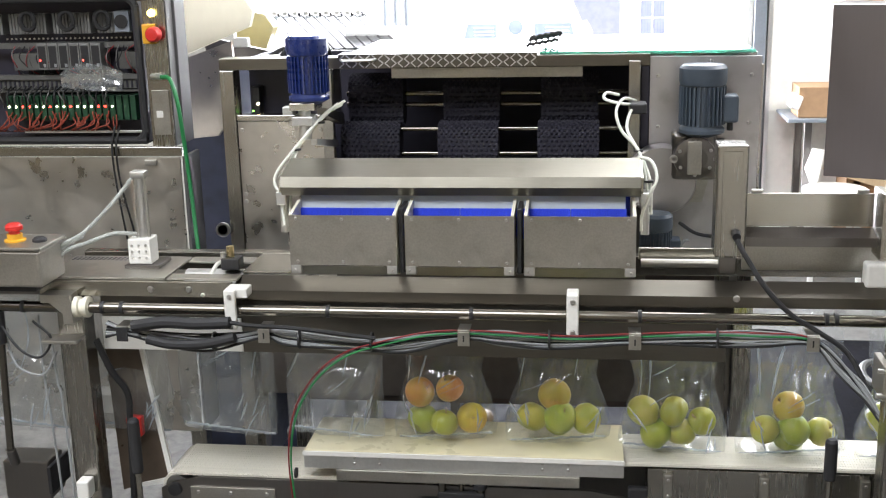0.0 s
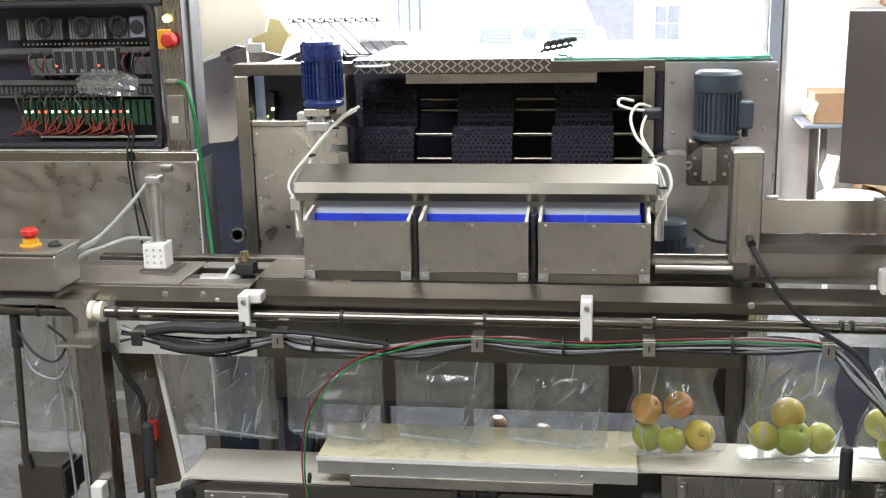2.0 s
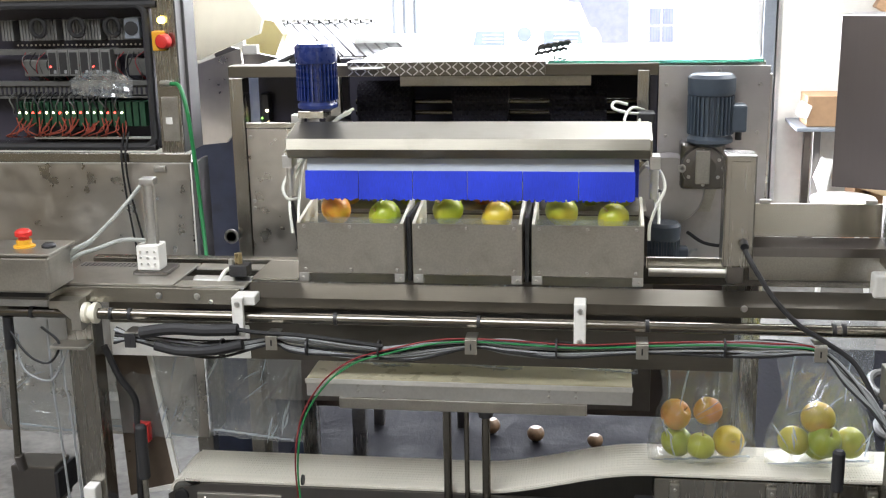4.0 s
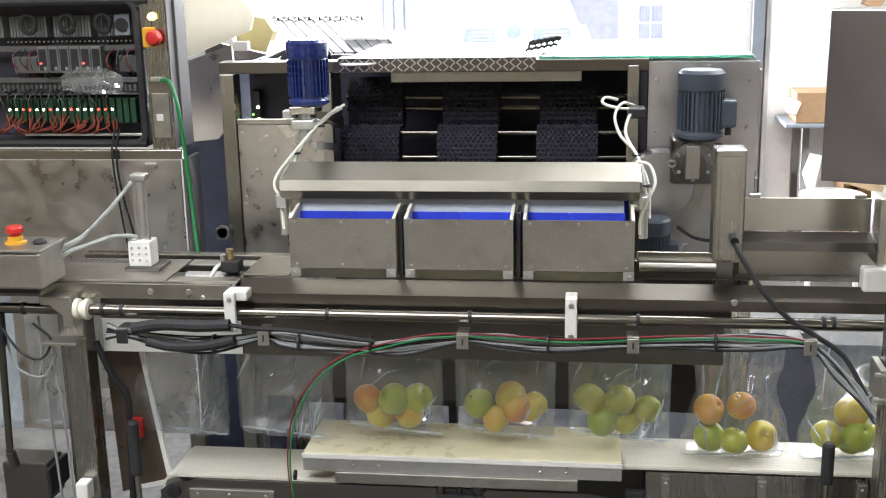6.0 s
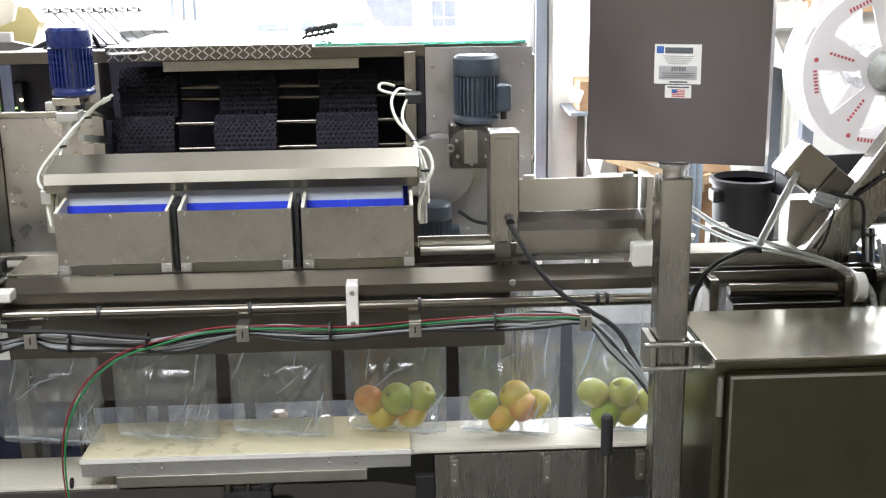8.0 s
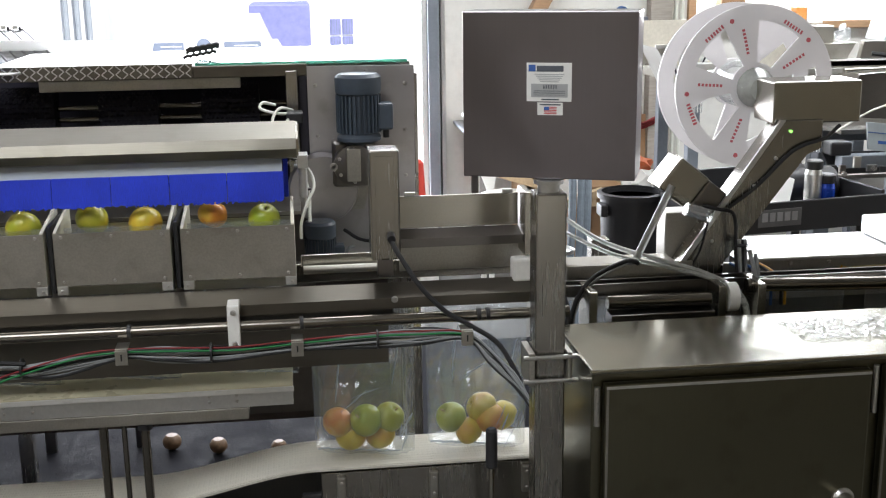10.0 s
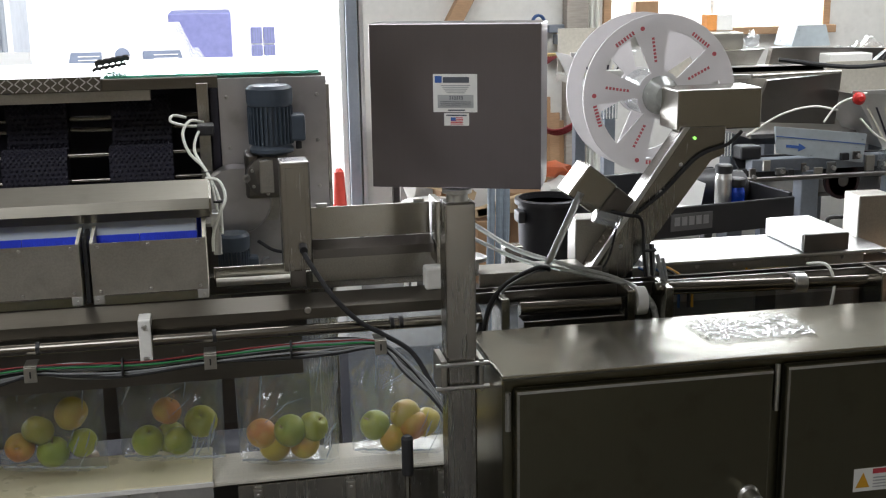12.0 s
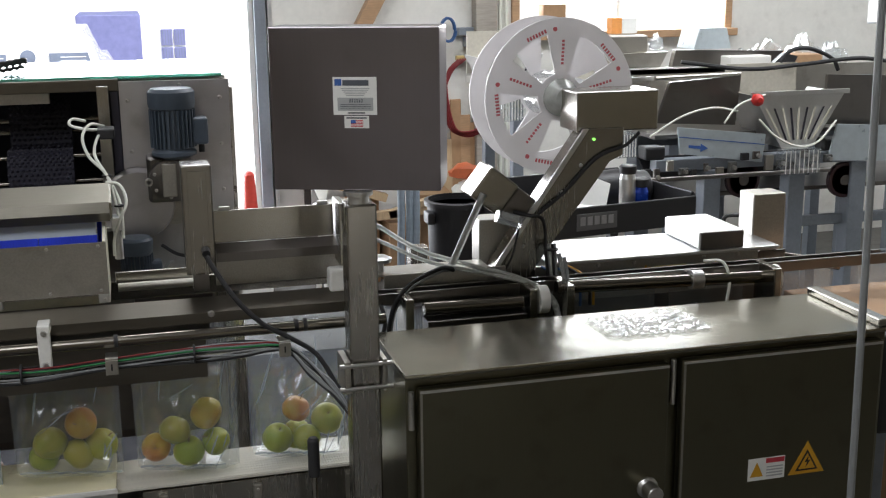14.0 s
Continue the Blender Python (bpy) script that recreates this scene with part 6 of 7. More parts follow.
for x in (1.06, 1.365, 1.46, 2.02):
    part("clamp", box(x - 0.010, x + 0.010, 0.07, 0.17, 0.97, 1.09, 0.003), STEEL, br)
part("white_bush", lathe([(0.014, -0.014), (0.034, -0.012), (0.034, 0.012), (0.014, 0.014)], (1.395, 0.10, 1.055), "x", 24), WHITE, br)
part("white_bush", lathe([(0.014, -0.014), (0.034, -0.012), (0.034, 0.012), (0.014, 0.014)], (2.03, 0.115, 1.055), "x", 24), WHITE, br)
part("split_ring", rod((1.80, 0.12, 1.066), (1.83, 0.12, 1.065), 0.024, seg=20), ALU, br)
part("knob", lathe([(0.008, 0), (0.008, 0.02), (0.026, 0.024), (0.028, 0.034), (0.012, 0.042)], (1.030, 0.25, 1.115), "z", 20), ALU, br, "ribbed steel hand knob")
part("end_bar", rod((2.16, 0.40, 1.045), (2.38, 0.34, 1.005), 0.014, seg=14), TUBE_STEEL, br)
part("end_post", box(2.11, 2.21, 0.36, 0.44, 1.062, 1.222, 0.004), STEEL_MATT, br, "upright steel box")
part("cover_box", box(1.885, 2.015, 0.240, 0.45, 1.109, 1.158, 0.006), ALU, br, "shiny low cover box")
# Dark plate draws the reflection on the box's polished front.
part("dark_side", box(1.888, 2.012, 0.236, 0.2393, 1.1095, 1.155, 0.001), STEEL_DARK, br, "dark plate painted as the reflection in the cover box's end")
part("hoop", tube([(2.10, 0.50, 1.10), (2.10, 0.50, 1.13), (2.13, 0.50, 1.135), (2.20, 0.50, 1.125), (2.20, 0.50, 1.09)], 0.006), BLACK, br)
for lx in (1.2, 2.1):
    for ly in (0.28, 0.56):
        part("leg", box(lx - 0.025, lx + 0.025, ly - 0.025, ly + 0.025, 0.0, 1.097), STEEL_X, br)
part("belly", box(1.15, 2.15, 0.252, 0.259, 0.6, 1.09, 0.002), STEEL_DARK, br)
for k in range(4):
    part("stripe", about(box(1.725 + k * 0.010, 1.730 + k * 0.010, 0.2385, 0.2395, 1.050, 1.075, 0), (1.74, 0.24, 1.06), ry=25), YELLOW, br)
part("stripe_plate", box(1.76, 1.85, 0.2385, 0.2395, 1.068, 1.076, 0), mat("ochre_plate", (0.42, 0.33, 0.16), 0.5), br)
screws([(x, 0.24, z) for x in (1.6, 1.7, 1.9, 2.0) for z in (1.03, 1.09)], br, r=0.006)
for k, (x, m) in enumerate(((1.49, BLUE_CABLE), (1.52, BLUE_CABLE), (1.545, BLACK_CABLE), (1.555, YELLOW))):
    solid("fitting_cable", tube([(x - 0.05, 0.23, 1.10), (x - 0.02, 0.20, 1.085), (x, 0.17, 1.055), (x, 0.16, 1.01)], 0.0035), m, "thin cable with a fitting on the bagger frame", "cable", "fitting cables")
for pts, m, r in (
    ([(0.93, 0.32, 1.27), (1.03, 0.30, 1.222), (1.13, 0.26, 1.16), (1.25, 0.20, 1.125), (1.35, 0.15, 1.10), (1.42, 0.12, 1.06), (1.44, 0.10, 1.00)], CLEAR_HOSE, 0.0062),
    ([(0.93, 0.27, 1.235), (1.03, 0.26, 1.19), (1.14, 0.22, 1.14), (1.27, 0.18, 1.11), (1.36, 0.14, 1.09), (1.43, 0.12, 1.05), (1.445, 0.10, 0.99)], CLEAR_HOSE, 0.0052),
    ([(1.018, 0.12, 0.99), (1.022, 0.12, 1.022), (1.037, 0.12, 1.068), (1.074, 0.12, 1.113), (1.145, 0.13, 1.142), (1.18, 0.15, 1.136), (1.20, 0.2, 1.118)], BLACK_CABLE, 0.0055),
    ([(1.026, 0.13, 0.99), (1.031, 0.13, 1.03), (1.048, 0.13, 1.068), (1.085, 0.13, 1.105), (1.15, 0.15, 1.13), (1.19, 0.2, 1.118)], GREY_CABLE, 0.004),
    ([(0.98, 0.02, 1.10), (0.985, 0.0, 1.06), (0.97, 0.0, 1.0), (0.975, 0.02, 0.95)], BLACK_CABLE, 0.005),
    ([(1.46, 0.16, 1.15), (1.47, 0.15, 1.10), (1.475, 0.14, 1.05), (1.46, 0.12, 0.98)], GREY_CABLE, 0.006),
    ([(1.475, 0.16, 1.14), (1.482, 0.15, 1.08), (1.47, 0.13, 1.0)], GREY_CABLE, 0.005),
    ([(1.88, 0.2, 1.09), (1.90, 0.14, 1.10), (1.905, 0.11, 1.06), (1.90, 0.11, 1.0)], WHITE_HOSE, 0.004),
):
    solid("loose_hose", tube(pts, r), m, "hose running along the bagger frame", "hose", "bagger hoses")

# ---- film reel on its arm ----
arm = thing("reel_arm", "bent square steel arm carrying the film reel", "machine arm", (1.33, 0.28, 1.03))
part("lower_arm", prism([(1.265, 1.03), (1.375, 1.03), (1.625, 1.36), (1.66, 1.375), (1.66, 1.445), (1.555, 1.445)], "y", 0.235, 0.30, 0.003), STEEL_X, arm, "slanted square tube")
# Edge strip in brighter metal draws the arm's lit upper left face.
part("flange", prism([(1.258, 1.03), (1.272, 1.03), (1.562, 1.445), (1.548, 1.445)], "y", 0.226, 0.2345), ALU, arm, "folded edge in brighter metal for the arm's lit face")
screws([(1.345 + 0.05 * k, 0.235, 1.09 + 0.066 * k) for k in range(5)], arm, r=0.005, material=ALU)
part("head_box", box(1.535, 1.755, 0.24, 0.36, 1.435, 1.535, 0.004), STEEL, arm, "steel head box")
part("hub", rod((1.551, 0.42, 1.507), (1.551, 0.34, 1.507), 0.012, seg=16), ALU, arm)
part("brake_box", about(box(1.27, 1.36, 0.22, 0.32, 1.255, 1.345, 0.005), (1.32, 0.27, 1.30), ry=38), STEEL, arm, "tilted steel box")
part("brake_back", about(box(1.361, 1.42, 0.225, 0.315, 1.257, 1.343, 0.005), (1.32, 0.27, 1.30), ry=38), STEEL_DARK, arm)
part("foot_box", box(1.300, 1.385, 0.305, 0.375, 1.035, 1.215, 0.004), STEEL_MATT, arm)
part("dancer", rod((1.20, 0.22, 1.12), (1.285, 0.22, 1.30), 0.009, seg=14), CLEAR_HOSE, arm, "clear dancer bar")
# Film-coated rod added in place of crumpled clear film hanging here.
part("dancer_roller", rod((1.30, 0.16, 1.255), (1.36, 0.16, 1.235), 0.016, seg=16), CRUMPLE, arm)
part("green_light", rod((1.578, 0.236, 1.418), (1.578, 0.230, 1.418), 0.0035, seg=10), LED_GREEN, arm)
solid("arm_cable", tube([(1.70, 0.232, 1.43), (1.66, 0.225, 1.40), (1.61, 0.225, 1.385), (1.57, 0.228, 1.36), (1.50, 0.228, 1.29), (1.43, 0.228, 1.238)], 0.0045), BLACK_CABLE, "black cable clipped to the reel arm", "cable")
solid("arm_cable", tube([(1.383, 0.224, 1.235), (1.372, 0.222, 1.18), (1.355, 0.222, 1.125), (1.317, 0.224, 1.076), (1.254, 0.222, 1.045)], 0.0028), BLACK_CABLE, "thin black cable crossing the reel arm", "cable")
solid("arm_loop", tube([(1.36, 0.215, 1.25), (1.395, 0.20, 1.242), (1.428, 0.20, 1.234), (1.439, 0.20, 1.20), (1.4415, 0.20, 1.14), (1.455, 0.19, 1.0)], 0.0045), BLACK_CABLE, "black cable looped below the reel arm", "cable")
for k, m in enumerate((GREY_CABLE, CLEAR_HOSE, BLACK_CABLE, GREY_CABLE)):
    solid("drop_cable", tube([(1.446 + 0.007 * k, 0.205, 1.165), (1.449 + 0.007 * k, 0.20, 1.10), (1.452 + 0.006 * k, 0.19, 1.05), (1.458 + 0.004 * k, 0.18, 0.98)], 0.0036), m, "cable dropping from the reel arm into the frame", "cable", "drop cables")
for z in (1.15, 1.06):
    solid("cable_tie", rod((1.456, 0.20, z), (1.456, 0.20, z + 0.004), 0.018, seg=14), BLACK, "black cable tie round the drop cables", "cable tie", "drop cable ties")
REEL_AT = Matrix.Translation((1.551, 0.475, 1.507)) @ pose(0, 0, 0, 90, 0, 0)
reel = thing("film_reel", "large white spoked film reel with red print", "reel", (0, 0, 0))


def reel_side(z0, z1, R):
    """A spoked disc: rim ring, five wide spokes, hub."""
    bm = bmesh.new()
    seg = 80
    rings = [(R, None), (R * 0.80, None), (R * 0.30, None), (R * 0.06, None)]
    def on(r, a, z):
        return bm.verts.new((r * math.cos(a), r * math.sin(a), z))
    def spoke(k):
        return (k % 16) >= 9
    vs = {}
    for zi, z in enumerate((z0, z1)):
        for ri, (r, _) in enumerate(rings):
            for k in range(seg):
                vs[zi, ri, k] = on(r, 2 * math.pi * k / seg, z)
    for zi in (0, 1):
        for k in range(seg):
            n = (k + 1) % seg
            for ri in range(3):
                if ri == 1 and not spoke(k):
                    continue
                bm.faces.new((vs[zi, ri, k], vs[zi, ri, n], vs[zi, ri + 1, n], vs[zi, ri + 1, k]))
    for k in range(seg):
        n = (k + 1) % seg
        bm.faces.new((vs[0, 0, k], vs[1, 0, k], vs[1, 0, n], vs[0, 0, n]))
        bm.faces.new((vs[0, 3, k], vs[1, 3, k], vs[1, 3, n], vs[0, 3, n]))
        if not spoke(k):
            bm.faces.new((vs[0, 1, k], vs[1, 1, k], vs[1, 1, n], vs[0, 1, n]))
            bm.faces.new((vs[0, 2, k], vs[1, 2, k], vs[1, 2, n], vs[0, 2, n]))
        if spoke(k) and not spoke(k - 1):
            bm.faces.new((vs[0, 1, k], vs[1, 1, k], vs[1, 2, k], vs[0, 2, k]))
        if spoke(k) and not spoke(k + 1):
            bm.faces.new((vs[0, 1, n], vs[1, 1, n], vs[1, 2, n], vs[0, 2, n]))
    bmesh.ops.recalc_face_normals(bm, faces=bm.faces)
    return bm


front = part("side_disc", reel_side(0.068, 0.074, 0.205), REEL, reel, "spoked disc in printed protective sheet")
part("side_disc", turned(reel_side(-0.074, -0.068, 0.205), pose(0, 0, 0, 0, 0, 20)), REEL, reel, "spoked disc in printed protective sheet")
part("core", rod((0, 0, -0.0545), (0, 0, 0.0545), 0.040, seg=24), WHITE, reel)
part("hub_cap", lathe([(0.040, 0.0), (0.050, 0.006), (0.030, 0.05), (0.012, 0.055)], (0, 0, 0.075), "z", 20), CLEAR_HOSE, reel)
part("film_roll", rod((0, 0, -0.054), (0, 0, 0.054), 0.058, seg=32), CRUMPLE, reel, "last turns of clear film")
for k in range(5):
    a = 2 * math.pi * (k * 16 + 12.5) / 80
    for r0, r1 in ((0.085, 0.15),):
        bmx = bmesh.new()
        for j in range(7):
            box(r0 + j * 0.0095, r0 + j * 0.0095 + 0.006, -0.0035, 0.0035, 0.0742, 0.0748, 0, bmx)
        part("print_bar", turned(bmx, pose(0, 0, 0, 0, 0, math.degrees(a))), PINK_PRINT, reel)
    bmx = bmesh.new()
    for j in range(7):
        box(0.168, 0.178, -0.03 + j * 0.0085, -0.025 + j * 0.0085, 0.0742, 0.0748, 0, bmx)
    part("print_bar", turned(bmx, pose(0, 0, 0, 0, 0, math.degrees(a) + 26)), PINK_PRINT, reel)
    part("print_mark", turned(rod((0.176, 0, 0.0742), (0.176, 0, 0.0748), 0.006, seg=10), pose(0, 0, 0, 0, 0, math.degrees(a) + 8)), PINK_PRINT, reel)

# ---- grading line in the background ----
gl = thing("packing_line", "long grey painted packing line with steel troughs", "packing line", (3.3, 2.5, 0))
for x in (2.99, 3.43, 3.76, 4.25):
    part("leg", box(x, x + 0.085, 2.30, 2.385, 0.0, 0.93, 0.006), GREYPAINT, gl, "grey painted square leg")
    part("leg", box(x, x + 0.085, 3.05, 3.135, 0.0, 0.93, 0.006), GREYPAINT, gl)
part("beam", box(2.75, 4.6, 2.31, 2.38, 0.93, 0.985, 0.004), GREYPAINT, gl)
part("beam", box(2.75, 4.6, 3.06, 3.13, 0.93, 0.985, 0.004), GREYPAINT, gl)
for z in (0.62, 0.42):
    part("cross_rail", box(3.43, 4.4, 2.345, 2.375, z, z + 0.05, 0.004), GREYPAINT, gl)
    part("cross_rail", box(2.2, 2.99, 2.6, 2.63, z + 0.1, z + 0.14, 0.004), GREYPAINT, gl)
sheet1 = part("side_sheet", prism([(2.84, 1.135), (3.285, 1.085), (3.272, 0.955), (2.855, 1.015)], "y", 2.285, 2.298), PALE_FILM, gl, "pale film-covered side sheet with a blue arrow")
part("arrow", prism([(2.895, 1.053), (2.955, 1.045), (2.955, 1.057), (2.992, 1.034), (2.953, 1.019), (2.955, 1.032), (2.895, 1.040)], "y", 2.2835, 2.2845), INK_BLUE, sheet1)
part("line", prism([(2.845, 1.094), (3.278, 1.040), (3.278, 1.036), (2.845, 1.090)], "y", 2.2835, 2.2845), INK_BLUE, sheet1)
part("side_sheet", prism([(3.66, 1.115), (4.5, 1.06), (4.5, 0.90), (3.62, 0.945)], "y", 2.285, 2.298), PALE_FILM, gl, "pale film-covered side sheet")
part("trough", prism([(2.795, 1.14), (3.20, 1.115), (3.22, 1.345), (2.86, 1.325)], "y", 2.42, 2.44), STEEL_DARK, gl, "dark steel trough side")
part("trough", prism([(3.67, 1.10), (4.5, 1.05), (4.5, 1.30), (3.68, 1.335)], "y", 2.42, 2.44), STEEL_DARK, gl, "dark steel trough side")
part("trough_floor", box(2.80, 4.5, 2.44, 3.05, 1.06, 1.08, 0.002), STEEL_DARK, gl)
part("trough_back", box(2.80, 4.5, 3.05, 3.07, 1.06, 1.33, 0.002), STEEL_MATT, gl)
part("rim_bar", rod((2.79, 2.43, 1.345), (3.22, 2.43, 1.352), 0.010, seg=10), STEEL, gl)
for x in (2.70, 3.20, 3.62):
    part("drive", box(x, x + 0.10, 2.32, 2.41, 0.985, 1.045, 0.01), BLACK, gl)

pk = random.Random(8)
for k in range(16):
    x, z = 2.66 + k * 0.062, 0.93 + pk.uniform(0.0, 0.075)
    w, h = pk.uniform(0.02, 0.05), pk.uniform(0.02, 0.06)
    part("bracket", box(x, x + w, 2.262 + pk.uniform(0, 0.01), 2.284, z - h, z + 0.3 * h, 0.003), (BLACK, STEEL_DARK, STEEL_MATT, DUCT)[k % 4], gl)
    if k % 2:
        part("bolt", rod((x + w / 2, 2.262, z - 0.3 * h), (x + w / 2, 2.245, z - 0.3 * h), 0.010, seg=8), ZINC, gl)
part("drive_shaft", rod((2.66, 2.27, 0.905), (3.62, 2.27, 0.905), 0.012, seg=12), STEEL_DARK, gl)
part("under_pan", box(2.72, 4.5, 2.42, 3.02, 0.78, 0.80, 0.003), STEEL_DARK, gl)
part("belt_guard", prism([(2.70, 0.99), (3.62, 0.985), (3.60, 0.86), (2.76, 0.88)], "y", 2.40, 2.415), BLACK, gl, "dark guard below the trough")


def hopper(cx, y, z0, z1, w, label):
    """A funnel with slots that fan out, a back plate and a clear guard below."""
    h = thing("slotted_hopper", label, "hopper", (cx, y, z0 - 0.1), "slotted hoppers")
    d = z1 - z0
    part("front", prism([(cx - w, z1), (cx + w, z1), (cx + 0.35 * w, z0), (cx - 0.35 * w, z0)], "y", y, y + 0.006), ALU, h, "slotted funnel front")
    part("side", prism([(cx - w, z1), (cx - w + 0.008, z1), (cx - 0.35 * w + 0.008, z0), (cx - 0.35 * w, z0)], "y", y + 0.0065, y + 0.3), ALU, h)
    part("side", prism([(cx + w, z1), (cx + w - 0.008, z1), (cx + 0.35 * w - 0.008, z0), (cx + 0.35 * w, z0)], "y", y + 0.0065, y + 0.3), ALU, h)
    part("back", prism([(cx - w * 0.9, z1 + 0.12), (cx + w * 0.7, z1 + 0.12), (cx + w * 0.7, z0 + 0.1), (cx - w * 0.9, z0 + 0.1)], "y", y + 0.301, y + 0.308), mat("cream_back_plate", (0.48, 0.45, 0.38), 0.5), h)
    part("rim", box(cx - w * 1.08, cx + w * 1.08, y - 0.012, y - 0.001, z1 - 0.004, z1 + 0.018, 0.002), ALU, h)
    for k in range(9):
        u = (k - 4) / 4.4
        xa, xb = cx + u * w * 0.80, cx + u * w * 0.36
        part("slot", prism([(xa - 0.005, z1 - 0.25 * d), (xa + 0.005, z1 - 0.25 * d), (xb + 0.005, z0 + 0.14 * d), (xb - 0.005, z0 + 0.14 * d)], "y", y - 0.0015, y - 0.0005), INSIDE if k % 2 else CREAM, h)
    part("guard", box(cx - 0.40 * w, cx + 0.42 * w, y - 0.05, y + 0.02, z0 - 0.12, z0 - 0.005, 0.004), CRUMPLE, h, "clear guard with fins")
    for k in range(8):
        xx = cx - 0.36 * w + k * 0.1 * w
        part("guard_fin", box(xx, xx + 0.004, y - 0.052, y - 0.0505, z0 - 0.115, z0 - 0.01, 0), WHITE, h)
    return h


h1 = hopper(3.44, 2.27, 1.02, 1.265, 0.235, "steel hopper with a fan of slots and a red knob")
part("red_knob", lathe([(0.006, 0.0), (0.028, -0.012), (0.028, -0.028), (0.012, -0.042)], (3.205, 2.258, 1.25), "y", 18), RED, h1, "red round knob")
hopper(2.66, 2.5, 1.10, 1.33, 0.14, "bright steel hopper with a fan of slots")
hopper(2.35, 3.2, 1.20, 1.40, 0.16, "bright steel hopper with a fan of slots")
for x, y, z, r in ((3.20, 2.33, 0.87, 0.085), (3.74, 2.33, 0.84, 0.085)):
    wl = thing("hand_wheel", "dark red rimmed hand wheel on the packing line", "wheel", (x, y, z - r), "drive wheels")
    part("rim", lathe([(r * 0.82, -0.015), (r, -0.012), (r, 0.012), (r * 0.82, 0.015), (r * 0.82, -0.015)], (x, y, z), "y", 28), mat("dark_red_rubber", (0.035, 0.012, 0.015), 0.5), wl)
    part("hub", rod((x, y - 0.018, z), (x, y + 0.018, z), r * 0.3, seg=16), STEEL_DARK, wl)
    for k in range(4):
        a = k * math.pi / 2 + 0.5
        part("spoke", rod((x, y, z), (x + r * 0.83 * math.cos(a), y, z + r * 0.83 * math.sin(a)), 0.008, seg=8), STEEL_DARK, wl)
for pts in ([(3.05, 2.25, 1.15), (3.12, 2.25, 1.23), (3.25, 2.25, 1.27)], [(2.70, 2.28, 1.10), (2.85, 2.26, 1.19), (3.0, 2.26, 1.22), (3.12, 2.26, 1.20)], [(3.22, 2.24, 1.16), (3.30, 2.22, 1.08), (3.42, 2.22, 1.03), (3.52, 2.22, 1.05), (3.62, 2.24, 1.14)]):
    solid("thin_cable", tube(pts, 0.005), WHITE_HOSE, "thin pale cable on the packing line", "cable", "packing line cables")
solid("black_cable", tube([(3.0, 2.6, 1.40), (3.3, 2.5, 1.365), (3.6, 2.5, 1.38), (3.9, 2.5, 1.40), (4.2, 2.6, 1.36)], 0.010), BLACK_CABLE, "black cable drooping over the packing line", "cable")
solid("black_cable", tube([(3.5, 2.55, 1.39), (3.55, 2.55, 1.44), (3.65, 2.55, 1.45), (3.78, 2.55, 1.40), (3.82, 2.55, 1.34)], 0.010), BLACK_CABLE, "black cable looped over the hopper", "cable")

# second row behind it
gl2 = thing("sorting_line", "rear sorting line with steel pans and trays", "sorting line", (3.4, 3.4, 0))
part("table", box(2.3, 5.2, 3.25, 3.85, 1.22, 1.26, 0.004), STEEL_MATT, gl2)
part("pan", prism([(2.80, 1.40), (3.20, 1.41), (3.14, 1.30), (2.88, 1.30)], "y", 3.15, 3.20), STEEL_MATT, gl2)
part("block", box(2.87, 3.13, 3.25, 3.45, 1.40, 1.49, 0.006), STEEL_MATT, gl2)
part("tray", prism([(3.20, 1.33), (3.75, 1.32), (3.85, 1.40), (3.22, 1.42)], "y", 3.10, 3.14), STEEL_DARK, gl2)
part("white_box", box(3.48, 3.72, 3.0, 3.2, 1.27, 1.385, 0.006), WHITE, gl2)
part("tilted_bin", prism([(3.40, 1.41), (3.62, 1.41), (3.59, 1.52), (3.43, 1.52)], "y", 3.25, 3.45), PALE_FILM, gl2)
part("conveyor_edge", box(2.3, 3.5, 3.05, 3.10, 1.30, 1.335, 0.004), ALU, gl2)
for x in (2.4, 3.3, 4.2, 5.1):
    for y in (3.30, 3.80):
        part("leg", box(x, x + 0.06, y, y + 0.06, 0.0, 1.219, 0.004), GREYPAINT, gl2)
carton = thing("small_carton", "white carton with an orange end", "carton", (3.08, 3.5, 1.49))
part("box", box(3.07, 3.16, 3.45, 3.52, 1.491, 1.575, 0.003), PAPER, carton)
part("orange_end", box(3.01, 3.069, 3.45, 3.52, 1.491, 1.575, 0.003), mat("orange_card", (0.72, 0.30, 0.08), 0.6), carton)
br2 = random.Random(3)
for x, y, z, s in ((3.80, 3.4, 1.26, 0.16), (3.98, 3.5, 1.26, 0.20), (4.18, 3.45, 1.26, 0.22), (3.25, 3.4, 1.40, 0.09), (4.35, 3.4, 1.26, 0.18)):
    bm = bmesh.new()
    bmesh.ops.create_icosphere(bm, subdivisions=3, radius=1.0)
    for v in bm.verts:
        n = 1 + 0.45 * noise.noise(v.co * 1.6 + Vector((x * 7, y, 0)))
        v.co = Vector((v.co.x * n * s * 0.38 * (1.15 - 0.5 * v.co.z), v.co.y * n * s * 0.4, (v.co.z + 1.0) * n * s * 0.42)) + Vector((x, y, z))
    solid("heaped_bag", bm, CRUMPLE, "crumpled clear plastic bag standing on the sorting line", "plastic bag", "crumpled bags")
solid("brown_box", box(3.86, 4.22, 3.3, 3.6, 1.261, 1.36, 0.004), CARD, "low brown cardboard box on the sorting line", "box")
solid("black_clutter", prism([(3.72, 1.262), (3.95, 1.262), (4.0, 1.36), (3.92, 1.38), (3.85, 1.32)], "y", 3.2, 3.3), BLACK, "black angular fitting on the sorting line", "fitting")

